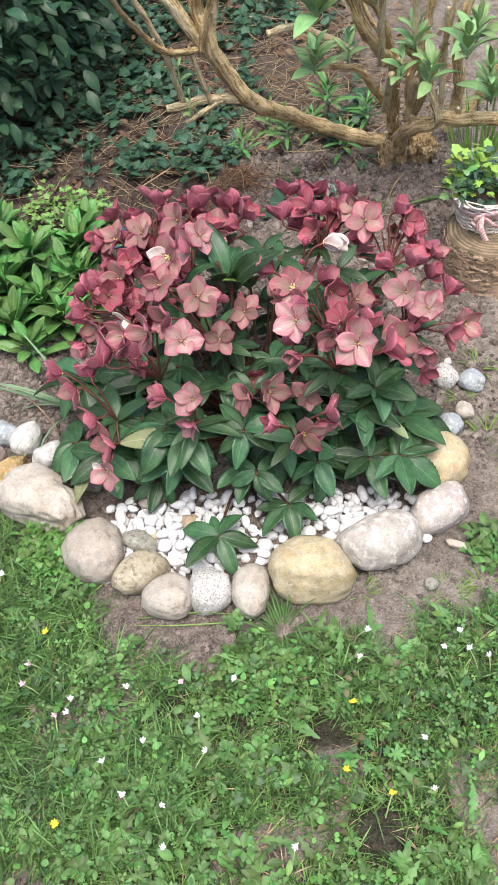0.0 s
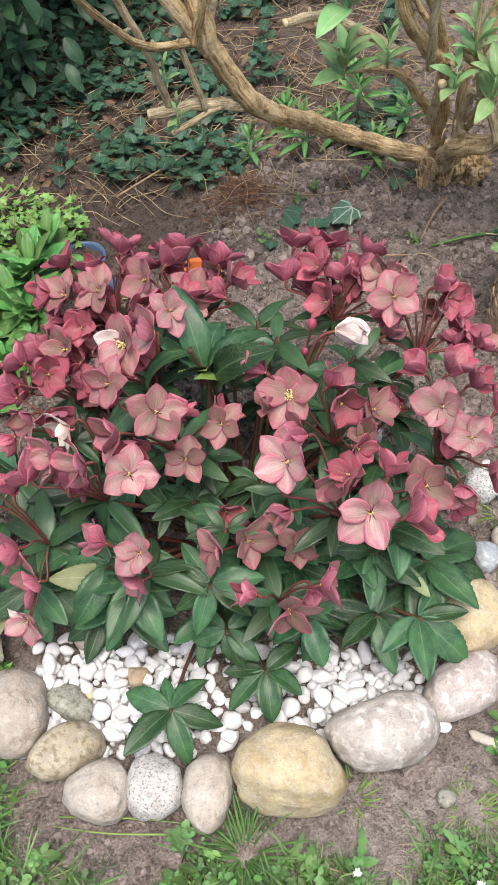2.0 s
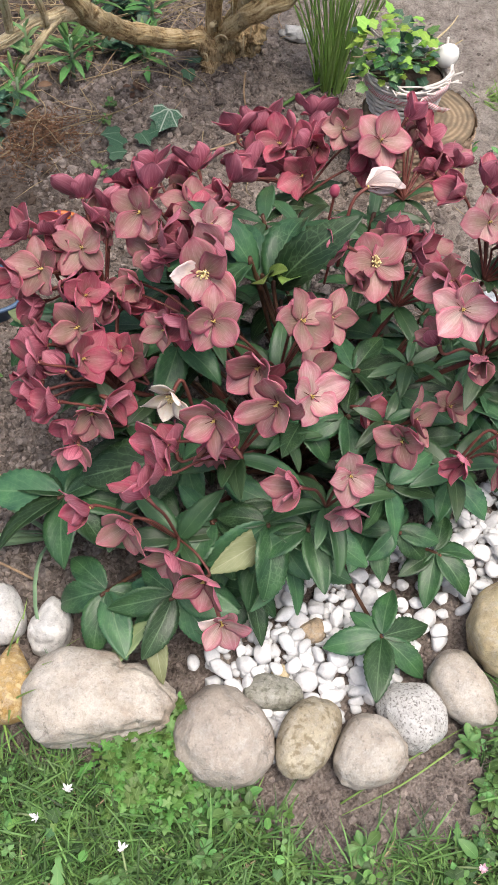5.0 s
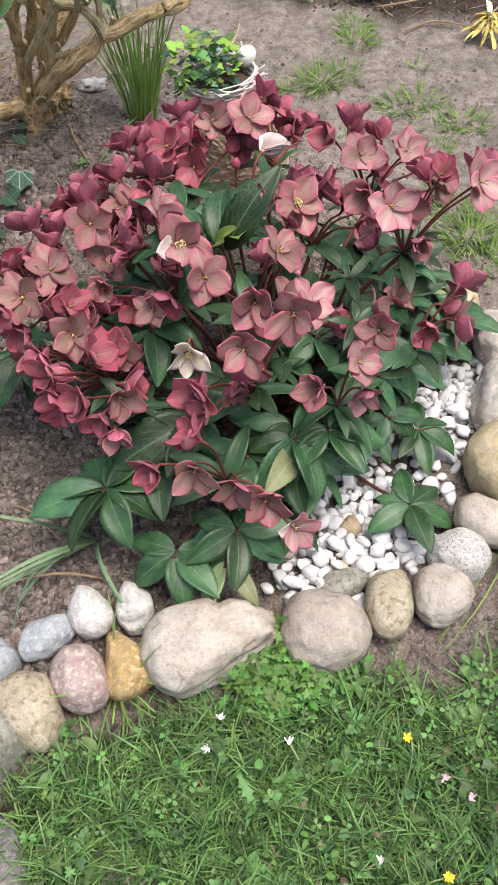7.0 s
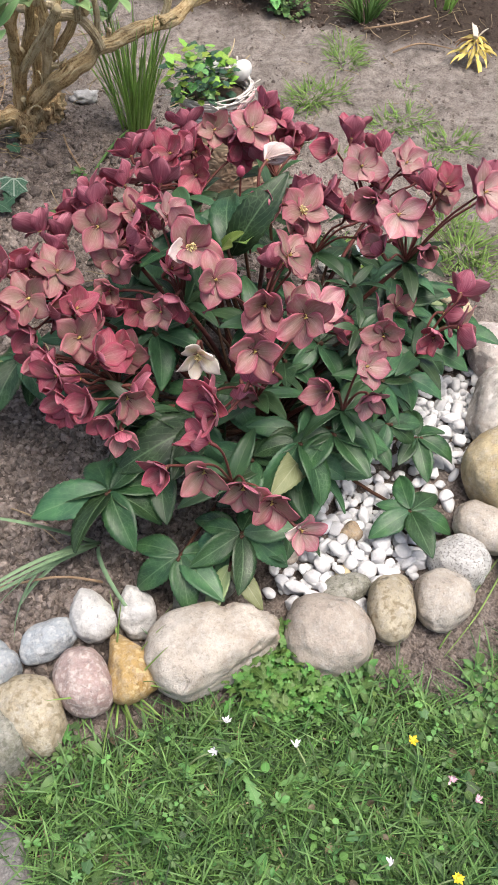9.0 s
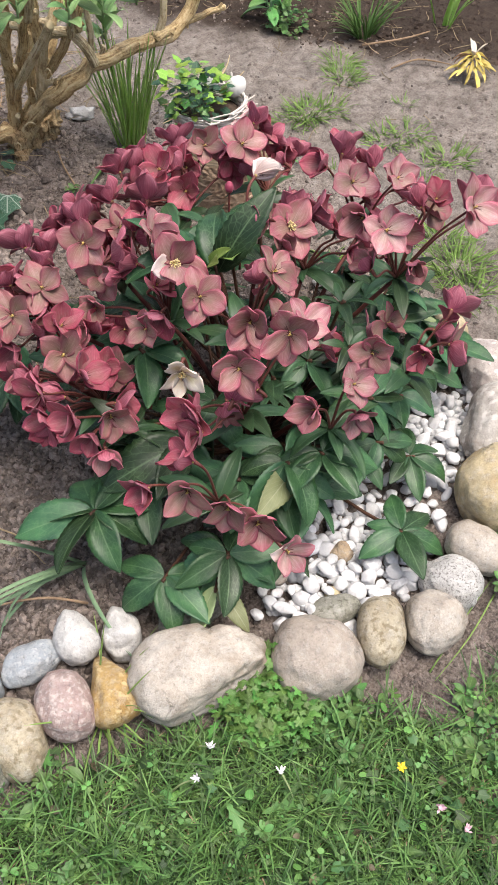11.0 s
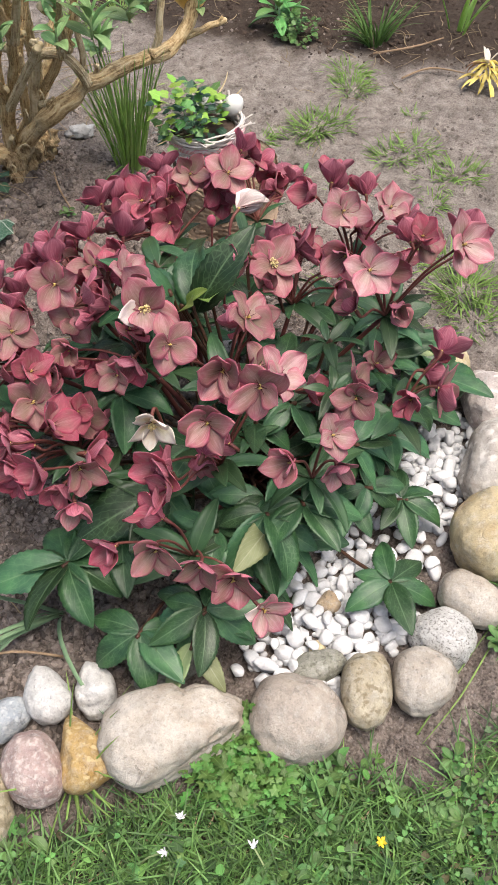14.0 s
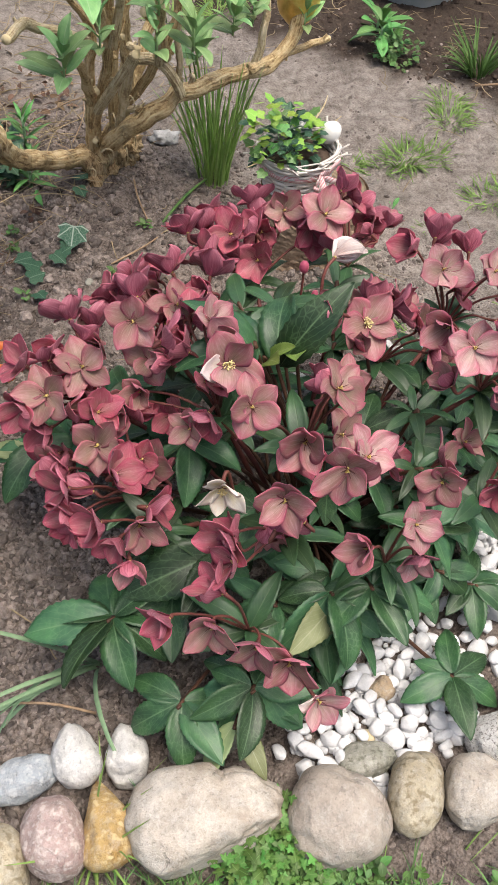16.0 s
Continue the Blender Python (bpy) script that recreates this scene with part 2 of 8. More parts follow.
def bark_material(name, dark, middle, light):
    """Fibrous bark: UV runs round the branch and along it in metres."""
    k = Net(name, 0.85, 0.15)
    u, v = k.uv()
    c = k.n.new("ShaderNodeCombineXYZ")
    k.link(k.maths("MULTIPLY", u, 20.0), c.inputs["X"])
    k.link(k.maths("MULTIPLY", v, 22.0), c.inputs["Y"])
    fib = k.n.new("ShaderNodeTexNoise")
    fib.inputs["Scale"].default_value, fib.inputs["Detail"].default_value, fib.inputs["Distortion"].default_value = 1.0, 5.0, 0.4
    k.link(c.outputs["Vector"], fib.inputs["Vector"])
    blot, fine = k.noise(38, 6, 0.65), k.noise(190, 4)
    f = k.maths("ADD", k.maths("MULTIPLY", fib.outputs["Fac"], 0.42), k.maths("ADD", k.maths("MULTIPLY", blot, 0.33), k.maths("MULTIPLY", fine, 0.25)))
    col = k.ramp(f, [(0.41, dark), (0.49, middle), (0.58, light)])
    col = k.mix(k.ramp(k.noise(14, 5, 0.65), [(0.52, (0, 0, 0)), (0.70, (0.4, 0.4, 0.4))]), col, (0.50, 0.46, 0.33))
    k.bump(k.maths("ADD", fib.outputs["Fac"], k.maths("ADD", blot, k.maths("MULTIPLY", fine, 0.5))), 1.0, 0.007)
    return k.done(col)


# ---- materials ----
ROSE_IN = petal_front("rose_sepal_inside", (0.350, 0.228, 0.172), (0.440, 0.206, 0.206), (0.50, 0.122, 0.188), (0.64, 0.46, 0.45), 0.45, 0.24)
ROSE_OUT = petal_back("rose_sepal_outside", (0.430, 0.086, 0.146), (0.60, 0.222, 0.290))
PINK_IN = petal_front("pink_sepal_inside", (0.42, 0.295, 0.24), (0.51, 0.270, 0.280), (0.56, 0.165, 0.235), (0.74, 0.60, 0.59), 0.5, 0.20)
MAUVE_IN = petal_front("mauve_sepal_inside", (0.320, 0.230, 0.165), (0.390, 0.208, 0.194), (0.465, 0.130, 0.178), (0.55, 0.39, 0.37), 0.45, 0.26)
CRIMSON_IN = petal_front("crimson_sepal_inside", (0.37, 0.155, 0.150), (0.46, 0.124, 0.162), (0.53, 0.096, 0.162), (0.62, 0.35, 0.37), 0.42, 0.26)
BLUSH_IN = petal_front("blush_white_sepal_inside", (0.74, 0.66, 0.54), (0.84, 0.74, 0.71), (0.86, 0.70, 0.71), (0.88, 0.82, 0.80), 0.4, 0.15)
CREAM_IN = petal_front("cream_sepal_inside", (0.84, 0.80, 0.50), (0.90, 0.87, 0.76), (0.90, 0.86, 0.78), (0.90, 0.88, 0.82), 0.2, 0.06)
WHITE_OUT = petal_back("white_sepal_outside", (0.82, 0.60, 0.56), (0.87, 0.80, 0.76))
STAMEN = plain("yellow_stamen", (0.52, 0.38, 0.10), (0.72, 0.58, 0.22), 300, bump=0)
PALE_STAMEN = plain("pale_stamen", (0.74, 0.60, 0.26), (0.84, 0.74, 0.42), 300, bump=0)
STEM = plain("red_brown_stem", (0.10, 0.028, 0.030), (0.18, 0.065, 0.050), 40, 0.45)
PETIOLE = plain("brown_green_petiole", (0.055, 0.025, 0.018), (0.12, 0.062, 0.038), 40, 0.5)
HELLEBORE = leaf_material("hellebore_leaf_upper", (0.013, 0.047, 0.021), (0.054, 0.135, 0.046), (0.18, 0.29, 0.15), 0.40, ribs=6.5, spec=0.42, vary=1.3, vein_amount=0.45, net=True)
HELLEBORE_UNDER = leaf_material("hellebore_leaf_under", (0.045, 0.10, 0.040), (0.085, 0.15, 0.06), (0.26, 0.34, 0.18), 0.6)
BRACT = leaf_material("bract_leaf", (0.018, 0.056, 0.023), (0.056, 0.112, 0.044), (0.16, 0.22, 0.12), 0.40, spec=0.45, vary=0.9, vein_amount=0.35)
OLIVE_LEAF = leaf_material("yellowing_leaf", (0.15, 0.19, 0.080), (0.27, 0.31, 0.155), (0.38, 0.40, 0.27), 0.55)
YOUNG_LEAF = leaf_material("young_yellow_green_leaf", (0.10, 0.17, 0.03), (0.24, 0.33, 0.075), (0.38, 0.42, 0.22), 0.5)
LANCE_LEAF = leaf_material("fresh_green_leaf", (0.062, 0.185, 0.045), (0.155, 0.325, 0.090), (0.26, 0.42, 0.19), 0.42, vary=0.7)
SHRUB_LEAF = leaf_material("grey_green_leaf", (0.15, 0.29, 0.105), (0.30, 0.45, 0.19), (0.42, 0.50, 0.34), 0.5)
LIME_LEAF = leaf_material("lime_leaf", (0.16, 0.32, 0.04), (0.30, 0.46, 0.07), (0.45, 0.55, 0.20), 0.5)
IVY_LEAF = leaf_material("ivy_leaf", (0.016, 0.052, 0.030), (0.050, 0.118, 0.062), (0.22, 0.30, 0.22), 0.42, spec=0.3, per_island=True)
BUSH_LEAF = leaf_material("dark_glossy_leaf", (0.014, 0.048, 0.026), (0.04, 0.098, 0.045), (0.10, 0.17, 0.09), 0.40, spec=0.34, per_island=True)
WEED_LEAF = leaf_material("lawn_weed_leaf", (0.048, 0.125, 0.032), (0.12, 0.235, 0.062), (0.20, 0.33, 0.12), 0.5, vary=0.95, per_island=True)
DARK_WEED = leaf_material("dark_weed_leaf", (0.030, 0.080, 0.028), (0.075, 0.150, 0.048), (0.14, 0.22, 0.10), 0.5, vary=0.9, per_island=True)
BRIGHT_WEED = leaf_material("bright_weed_leaf", (0.060, 0.155, 0.030), (0.145, 0.290, 0.068), (0.22, 0.36, 0.13), 0.5, vary=0.9, per_island=True)
FRESH_WEED = leaf_material("fresh_lawn_leaf", (0.10, 0.22, 0.045), (0.22, 0.38, 0.10), (0.30, 0.44, 0.18), 0.5, vary=0.7, per_island=True)
BRONZE_WEED = leaf_material("bronze_weed_leaf", (0.075, 0.070, 0.035), (0.150, 0.125, 0.065), (0.20, 0.17, 0.10), 0.5, vary=0.9, per_island=True)
DEAD_LEAF = leaf_material("dead_leaf", (0.085, 0.050, 0.030), (0.19, 0.115, 0.070), (0.2, 0.14, 0.09), 0.8, per_island=True)
GRASS = plain("grass_blade", (0.028, 0.080, 0.018), (0.140, 0.245, 0.066), 30, 0.5, 0.3, 0, per_island=1.4, translucent=0.06)
LONG_GRASS = plain("long_grass_blade", (0.032, 0.090, 0.022), (0.125, 0.225, 0.066), 30, 0.5, 0.3, 0, per_island=1.4, translucent=0.06)
PALE_STALK = plain("pale_green_stalk", (0.24, 0.32, 0.14), (0.34, 0.40, 0.20), 60, 0.6, 0.25, 0)
PATH_GRASS = plain("yellowish_grass", (0.15, 0.27, 0.06), (0.30, 0.42, 0.13), 30, 0.5, 0.3, 0, per_object=0.6, translucent=0.2)
DRY_GRASS = plain("dry_stalk", (0.22, 0.165, 0.10), (0.38, 0.30, 0.185), 50, 0.8, 0.2, 0, per_island=0.7)
REED = plain("upright_green_blade", (0.27, 0.46, 0.11), (0.46, 0.64, 0.22), 25, 0.45, 0.35, 0.1, per_object=0.6, translucent=0.4)
STRAP = plain("grey_green_blade", (0.16, 0.27, 0.15), (0.26, 0.38, 0.22), 30, 0.5, 0.3, 0.1, translucent=0.12)
CLOD = plain("soil_crumb", (0.120, 0.096, 0.084), (0.300, 0.255, 0.227), 130, 0.95, 0.1, 1.0, 0.005, per_island=0.95)
DARK_CLOD = plain("dark_soil_crumb", (0.050, 0.035, 0.028), (0.10, 0.075, 0.06), 90, 0.95, 0.1, 0.6, 0.003, per_island=0.6)
WHITE_PEBBLE = plain("white_pebble", (0.74, 0.74, 0.745), (0.50, 0.50, 0.51), 60, 0.6, 0.3, 0.5, 0.002, per_object=0.34)
WHITE_GRAVEL = plain("white_gravel", (0.64, 0.64, 0.645), (0.42, 0.42, 0.43), 60, 0.6, 0.3, 0.4, 0.0015, per_island=0.4)
WHITE_STONE = stone_material("white_stone", (0.70, 0.69, 0.67), (0.55, 0.535, 0.51), (0.46, 0.45, 0.43), 20, 0.2)
YELLOW_GREY = stone_material("yellow_grey_stone", (0.54, 0.48, 0.36), (0.36, 0.30, 0.20), (0.22, 0.18, 0.11), 24, 0.6)
TAN_PEBBLE = stone_material("tan_pebble", (0.50, 0.38, 0.25), (0.36, 0.27, 0.18), None, 40)
CREAM_STONE = stone_material("cream_stone", (0.555, 0.505, 0.44), (0.385, 0.328, 0.265), None, 19)
BUFF_STONE = stone_material("buff_stone", (0.49, 0.43, 0.368), (0.375, 0.318, 0.265), None, 15)
YELLOW_STONE = stone_material("yellow_stone", (0.59, 0.50, 0.32), (0.43, 0.34, 0.20), None, 22)
OCHRE_STONE = stone_material("ochre_stone", (0.52, 0.36, 0.15), (0.41, 0.27, 0.11), (0.58, 0.46, 0.26), 24)
SPECKLED_STONE = stone_material("speckled_stone", (0.74, 0.73, 0.70), (0.58, 0.56, 0.53), (0.16, 0.145, 0.13), 62, 0.55)
PINK_STONE = stone_material("pink_granite", (0.50, 0.38, 0.35), (0.40, 0.29, 0.27), (0.62, 0.54, 0.50), 30, 0.8)
BLUE_STONE = stone_material("blue_grey_stone", (0.42, 0.46, 0.49), (0.32, 0.35, 0.38), (0.52, 0.54, 0.55), 20)
GREY_STONE = stone_material("grey_stone", (0.36, 0.35, 0.30), (0.22, 0.22, 0.17), (0.13, 0.13, 0.10), 30, 0.6)
SLATE = stone_material("grey_flagstone", (0.20, 0.19, 0.185), (0.14, 0.132, 0.128), None, 24)
MOTTLED_STONE = stone_material("mottled_pale_stone", (0.61, 0.575, 0.53), (0.40, 0.345, 0.30), (0.70, 0.67, 0.63), 15, 0.6)
MAUVE_STONE = stone_material("mauve_stone", (0.56, 0.50, 0.46), (0.40, 0.33, 0.31), (0.68, 0.64, 0.60), 20)
BARK = bark_material("shrub_bark", (0.24, 0.155, 0.076), (0.52, 0.37, 0.19), (0.69, 0.55, 0.33))
BURL = bark_material("dark_burl", (0.17, 0.108, 0.056), (0.40, 0.275, 0.147), (0.58, 0.43, 0.25))
PALE_BARK = bark_material("pale_bark", (0.33, 0.24, 0.14), (0.57, 0.46, 0.28), (0.70, 0.60, 0.42))
CUT_WOOD = plain("cut_wood", (0.60, 0.48, 0.28), (0.72, 0.60, 0.38), 80, 0.8)


def sawn_wood():
    """A weathered sawn face with growth rings and grey stains."""
    k = Net("log_top", 0.9, 0.1)
    ring = k.n.new("ShaderNodeTexWave")
    ring.wave_type, ring.rings_direction = "RINGS", "Z"
    ring.inputs["Scale"].default_value, ring.inputs["Distortion"].default_value, ring.inputs["Detail"].default_value = 32.0, 2.5, 3.0
    k.link(k.tc.outputs["Object"], ring.inputs["Vector"])
    blot = k.noise(25, 5, 0.65)
    col = k.mix(ring.outputs["Fac"], (0.20, 0.145, 0.095), (0.33, 0.25, 0.165))
    col = k.mix(k.ramp(blot, [(0.42, (0, 0, 0)), (0.62, (0.8, 0.8, 0.8))]), col, (0.115, 0.095, 0.07))
    k.bump(k.maths("ADD", ring.outputs["Fac"], blot), 0.5, 0.002)
    return k.done(col)


LOG_TOP = sawn_wood()
LOG_BARK = plain("log_bark", (0.27, 0.18, 0.12), (0.52, 0.39, 0.28), 30, 0.95, 0.1, 0.9, 0.006, per_object=0.35)
WICKER = plain("grey_wicker", (0.55, 0.50, 0.46), (0.78, 0.74, 0.69), 60, 0.85, 0.15, 0.5, 0.002, per_object=0.4)
EGG = plain("white_shell", (0.84, 0.83, 0.80), (0.80, 0.78, 0.74), 30, 0.4, 0.4, 0.05)
BLUE_PLASTIC = plain("blue_plastic", (0.055, 0.10, 0.19), (0.10, 0.165, 0.27), 30, 0.4, 0.4, 0.1)
ORANGE_PLASTIC = plain("orange_plastic", (0.52, 0.13, 0.035), (0.62, 0.18, 0.05), 30, 0.45, 0.4, 0.1)
GREY_PLASTIC = plain("pale_grey_plastic", (0.46, 0.50, 0.50), (0.58, 0.60, 0.60), 30, 0.4, 0.4, 0.1)
WHITE_PETAL = plain("white_daisy", (0.80, 0.78, 0.78), (0.86, 0.84, 0.85), 300, 0.6, 0.2, 0)
PINK_PETAL = plain("pink_daisy", (0.70, 0.42, 0.50), (0.80, 0.60, 0.66), 300, 0.6, 0.2, 0)
GOLD = plain("worn_gold_paint", (0.62, 0.40, 0.10), (0.80, 0.58, 0.22), 40, 0.32, 0.5, 0.3, 0.002)
for node in GOLD.node_tree.nodes:
    if node.type == "BSDF_PRINCIPLED":
        node.inputs["Metallic"].default_value = 0.75
YELLOW_PETAL = plain("yellow_petal", (0.80, 0.56, 0.03), (0.84, 0.66, 0.08), 200, 0.6, 0.2, 0)
WILTED = plain("wilted_yellow_petal", (0.58, 0.43, 0.08), (0.74, 0.62, 0.24), 80, 0.7, 0.2, 0.2, per_object=0.5)
PALE_WILTED = plain("pale_papery_petal", (0.66, 0.58, 0.46), (0.80, 0.73, 0.64), 80, 0.7, 0.2, 0.2)
BROWN_WILTED = plain("shrivelled_petal", (0.30, 0.17, 0.11), (0.48, 0.30, 0.20), 80, 0.8, 0.2, 0.2)
TWIG = plain("brown_twig", (0.20, 0.13, 0.08), (0.36, 0.26, 0.17), 60, 0.85, 0.15, 0.3, per_island=0.7)
MOSS = plain("brown_moss", (0.14, 0.075, 0.045), (0.24, 0.14, 0.09), 80, 0.95, 0.1, 0, per_island=0.6)


def ribbon_material():
    k = Net("striped_ribbon", 0.7, 0.2)
    u, v = k.uv()
    stripe = k.maths("GREATER_THAN", k.maths("FRACT", k.maths("MULTIPLY", u, 5.0)), 0.5)
    return k.done(k.mix(stripe, (0.80, 0.74, 0.72), (0.60, 0.20, 0.22)))


RIBBON = ribbon_material()


def veined_ivy_material():
    """Dark ivy with conspicuous white veins fanning from the stalk."""
    k = Net("white_veined_ivy", 0.45, 0.35)
    u, v = k.uv()
    x, y = k.maths("SUBTRACT", u, 0.5), k.maths("SUBTRACT", v, 0.02)
    ang = k.maths("ARCTAN2", x, y)
    tooth = k.maths("PINGPONG", ang, 0.36)
    reach = k.maths("SQRT", k.maths("ADD", k.maths("MULTIPLY", x, x), k.maths("MULTIPLY", y, y)))
    line = k.ramp(k.maths("MULTIPLY", tooth, reach), [(0.010, (1, 1, 1)), (0.030, (0, 0, 0))])
    net = k.ramp(k.voronoi(9.0, "DISTANCE_TO_EDGE", "UV"), [(0.01, (1, 1, 1)), (0.06, (0, 0, 0))])
    col = k.mix(k.ramp(k.noise(30, 4), [(0.35, (0, 0, 0)), (0.65, (1, 1, 1))]), (0.030, 0.085, 0.055), (0.06, 0.14, 0.085))
    col = k.mix(k.maths("MAXIMUM", k.maths("MULTIPLY", line, 0.6), k.maths("MULTIPLY", net, 0.22)), col, (0.50, 0.56, 0.48))
    return k.done(col, 0.1)


VEINED_IVY = veined_ivy_material()


def ground_material():
    """Garden soil; the point attribute 'zone' blends crumbly soil into trodden path (red), dark bed (green) and lawn
    ground with the shade between blades painted in (blue).
    """
    k = Net("garden_soil", 0.95, 0.1)
    a = k.n.new("ShaderNodeAttribute")
    a.attribute_name = "zone"
    s = k.n.new("ShaderNodeSeparateColor")
    k.link(a.outputs["Color"], s.inputs["Color"])
    big, mid, fine = k.noise(5, 5, 0.6), k.noise(40, 5, 0.65), k.noise(260, 3, 0.6)
    mixd = k.maths("ADD", k.maths("MULTIPLY", mid, 0.55), k.maths("MULTIPLY", fine, 0.45))
    soil = k.ramp(mixd, [(0.36, (0.072, 0.056, 0.048)), (0.5, (0.220, 0.180, 0.157)), (0.66, (0.385, 0.325, 0.287))])
    path = k.ramp(mixd, [(0.36, (0.165, 0.140, 0.122)), (0.5, (0.315, 0.272, 0.239)), (0.66, (0.455, 0.405, 0.361))])
    dark = k.ramp(mixd, [(0.3, (0.040, 0.028, 0.022)), (0.7, (0.11, 0.085, 0.068))])
    damp = k.ramp(k.noise(15, 5, 0.65), [(0.46, (0, 0, 0)), (0.62, (0.45, 0.45, 0.45))])
    path = k.mix(damp, path, k.hsv(path, 0.5, 1.05, 0.55))
    col = k.mix(s.outputs["Red"], soil, path)
    col = k.mix(s.outputs["Green"], col, dark)
    # lawn ground: near-black colour stands in for shade between the grass blades
    shaded_turf = k.ramp(mixd, [(0.36, (0.014, 0.016, 0.009)), (0.5, (0.036, 0.036, 0.020)), (0.66, (0.085, 0.078, 0.050))])
    col = k.mix(s.outputs["Blue"], col, shaded_turf)
    col = k.hsv(col, 0.5, 1.0, k.maths("MULTIPLY_ADD", big, 0.5, 0.75))
    k.bump(k.maths("ADD", k.maths("MULTIPLY", mid, 2.0), fine), 0.9, 0.012)
    return k.done(col)


GROUND = ground_material()


# ---- helpers for meshes ----
def mesh(name, verts, faces, mats, uvs=None, index=None, smooth=True):
    me = bpy.data.meshes.new(name)
    me.from_pydata([tuple(map(float, v)) for v in verts], [], [tuple(map(int, f)) for f in faces])
    for m in (mats if isinstance(mats, (list, tuple)) else [mats]):
        me.materials.append(m)
    if uvs is not None:
        layer = me.uv_layers.new(name="UVMap")
        loops = np.empty(len(me.loops), dtype=np.int32)
        me.loops.foreach_get("vertex_index", loops)
        layer.data.foreach_set("uv", np.asarray(uvs, dtype=np.float32)[loops].ravel())
    if index is not None:
        me.polygons.foreach_set("material_index", np.asarray(index, dtype=np.int32))
    if smooth:
        me.polygons.foreach_set("use_smooth", np.ones(len(me.polygons), dtype=bool))
    me.update()
    return me


def thing(name, label, category, data=None, place=None, group="", kind=""):
    ob = new(name, data)
    if place is not None:
        ob.matrix_basis = place if isinstance(place, Matrix) else Matrix.Translation(place)
    return tagged(ob, label, category, group, kind)


def part(name, data, parent, place=None, label=""):
    """One mesh object under a thing or under a part; place is local to the parent."""
    ob = new(name, data)
    ob.parent = parent
    if place is not None:
        ob.matrix_basis = place
    return tagged(ob, label) if label else ob


def value_noise(x, y, scale, seed=0):
    """Smooth 0..1 noise over arrays."""
    x, y = np.asarray(x) * scale + 1000.0, np.asarray(y) * scale + 1000.0
    ix, iy = np.floor(x).astype(np.int64), np.floor(y).astype(np.int64)
    fx, fy = x - ix, y - iy
    fx, fy = fx * fx * (3 - 2 * fx), fy * fy * (3 - 2 * fy)

    def h(a, b):
        n = (a * 374761393 + b * 668265263 + seed * 982451653) & 0x7FFFFFFF
        n = ((n ^ (n >> 13)) * 1274126177) & 0x7FFFFFFF
        return ((n ^ (n >> 16)) & 0xFFFF) / 65535.0

    return (h(ix, iy) * (1 - fx) + h(ix + 1, iy) * fx) * (1 - fy) + (h(ix, iy + 1) * (1 - fx) + h(ix + 1, iy + 1) * fx) * fy


def clods(x, y, size, seed):
    """Height 0..1 of rounded clods about size across, with sharp hollows between them."""
    u, v = x / size + 500.0, y / size + 500.0
    iu, iv = np.floor(u).astype(np.int64), np.floor(v).astype(np.int64)
    best = np.full(np.shape(u), 9.0)
    tall = np.zeros(np.shape(u))
    for a in (-1, 0, 1):
        for b in (-1, 0, 1):
            n = ((iu + a) * 374761393 + (iv + b) * 668265263 + seed * 982451653) & 0x7FFFFFFF
            n = ((n ^ (n >> 13)) * 1274126177) & 0x7FFFFFFF
            n = n ^ (n >> 16)
            d = (iu + a + (n & 0xFF) / 255.0 - u) ** 2 + (iv + b + ((n >> 8) & 0xFF) / 255.0 - v) ** 2
            tall = np.where(d < best, 0.35 + 0.65 * ((n >> 16) & 0xFF) / 255.0, tall)
            best = np.minimum(best, d)
    return tall * np.sqrt(np.clip(1 - best * 1.25, 0, 1))


def ground_z(x, y):
    x, y = np.asarray(x, float), np.asarray(y, float)
    near = np.exp(-((x - 0.3) ** 2 + (y - 1.4) ** 2) / 9.0)
    step = lambda a, lo, hi: np.clip((a - lo) / (hi - lo), 0, 1) ** 2 * (3 - 2 * np.clip((a - lo) / (hi - lo), 0, 1))
    mound = 0.032 * step(y, 1.70, 1.95) * (1 - 0.7 * step(y, 2.14, 2.34)) * step(x, -0.15, 0.15) * (1 - step(x, 0.50, 0.66))
    rough = step(y - lawn_edge(x), 0.06, 0.16) * (1 - step(x - 0.10 * np.clip(y - 1.0, -1, 1.2) ** 2, 0.40, 0.56)) * (1 - step(y, 2.35, 2.6)) * step(x, -1.1, -0.9)
    wx, wy = x + 0.012 * (value_noise(x, y, 60.0, 71) - 0.5), y + 0.012 * (value_noise(x, y, 60.0, 72) - 0.5)
    mound = mound + rough * (0.013 * clods(wx, wy, 0.026, 5) + 0.007 * clods(wx, wy, 0.012, 6) - 0.009)
    return mound + near * (0.016 * (value_noise(x, y, 3.1, 1) - 0.5) + 0.010 * (value_noise(x, y, 13.0, 2) - 0.5) + 0.013 * (value_noise(x, y, 34.0, 3) - 0.5))


def gz(x, y):
    return float(ground_z(x, y))


def lawn_edge(x):
    """The y up to which the lawn reaches at x."""
    return np.interp(x, [-3, -1.4, -0.68, -0.60, -0.46, -0.40, -0.33, -0.27, -0.22, -0.04, 0.15, 0.30, 0.43, 0.6, 0.9, 3],
                     [1.55, 1.42, 1.20, 1.135, 1.055, 0.99, 0.97, 0.86, 0.80, 0.755, 0.765, 0.775, 0.795, 0.86, 0.95, 1.0])


def grid_faces(nu, nv, start=0, flip=False):
    out = []
    for j in range(nv - 1):
        for i in range(nu - 1):
            a = start + j * nu + i
            q = (a, a + 1, a + nu + 1, a + nu)
            out.append(q[::-1] if flip else q)
    return out


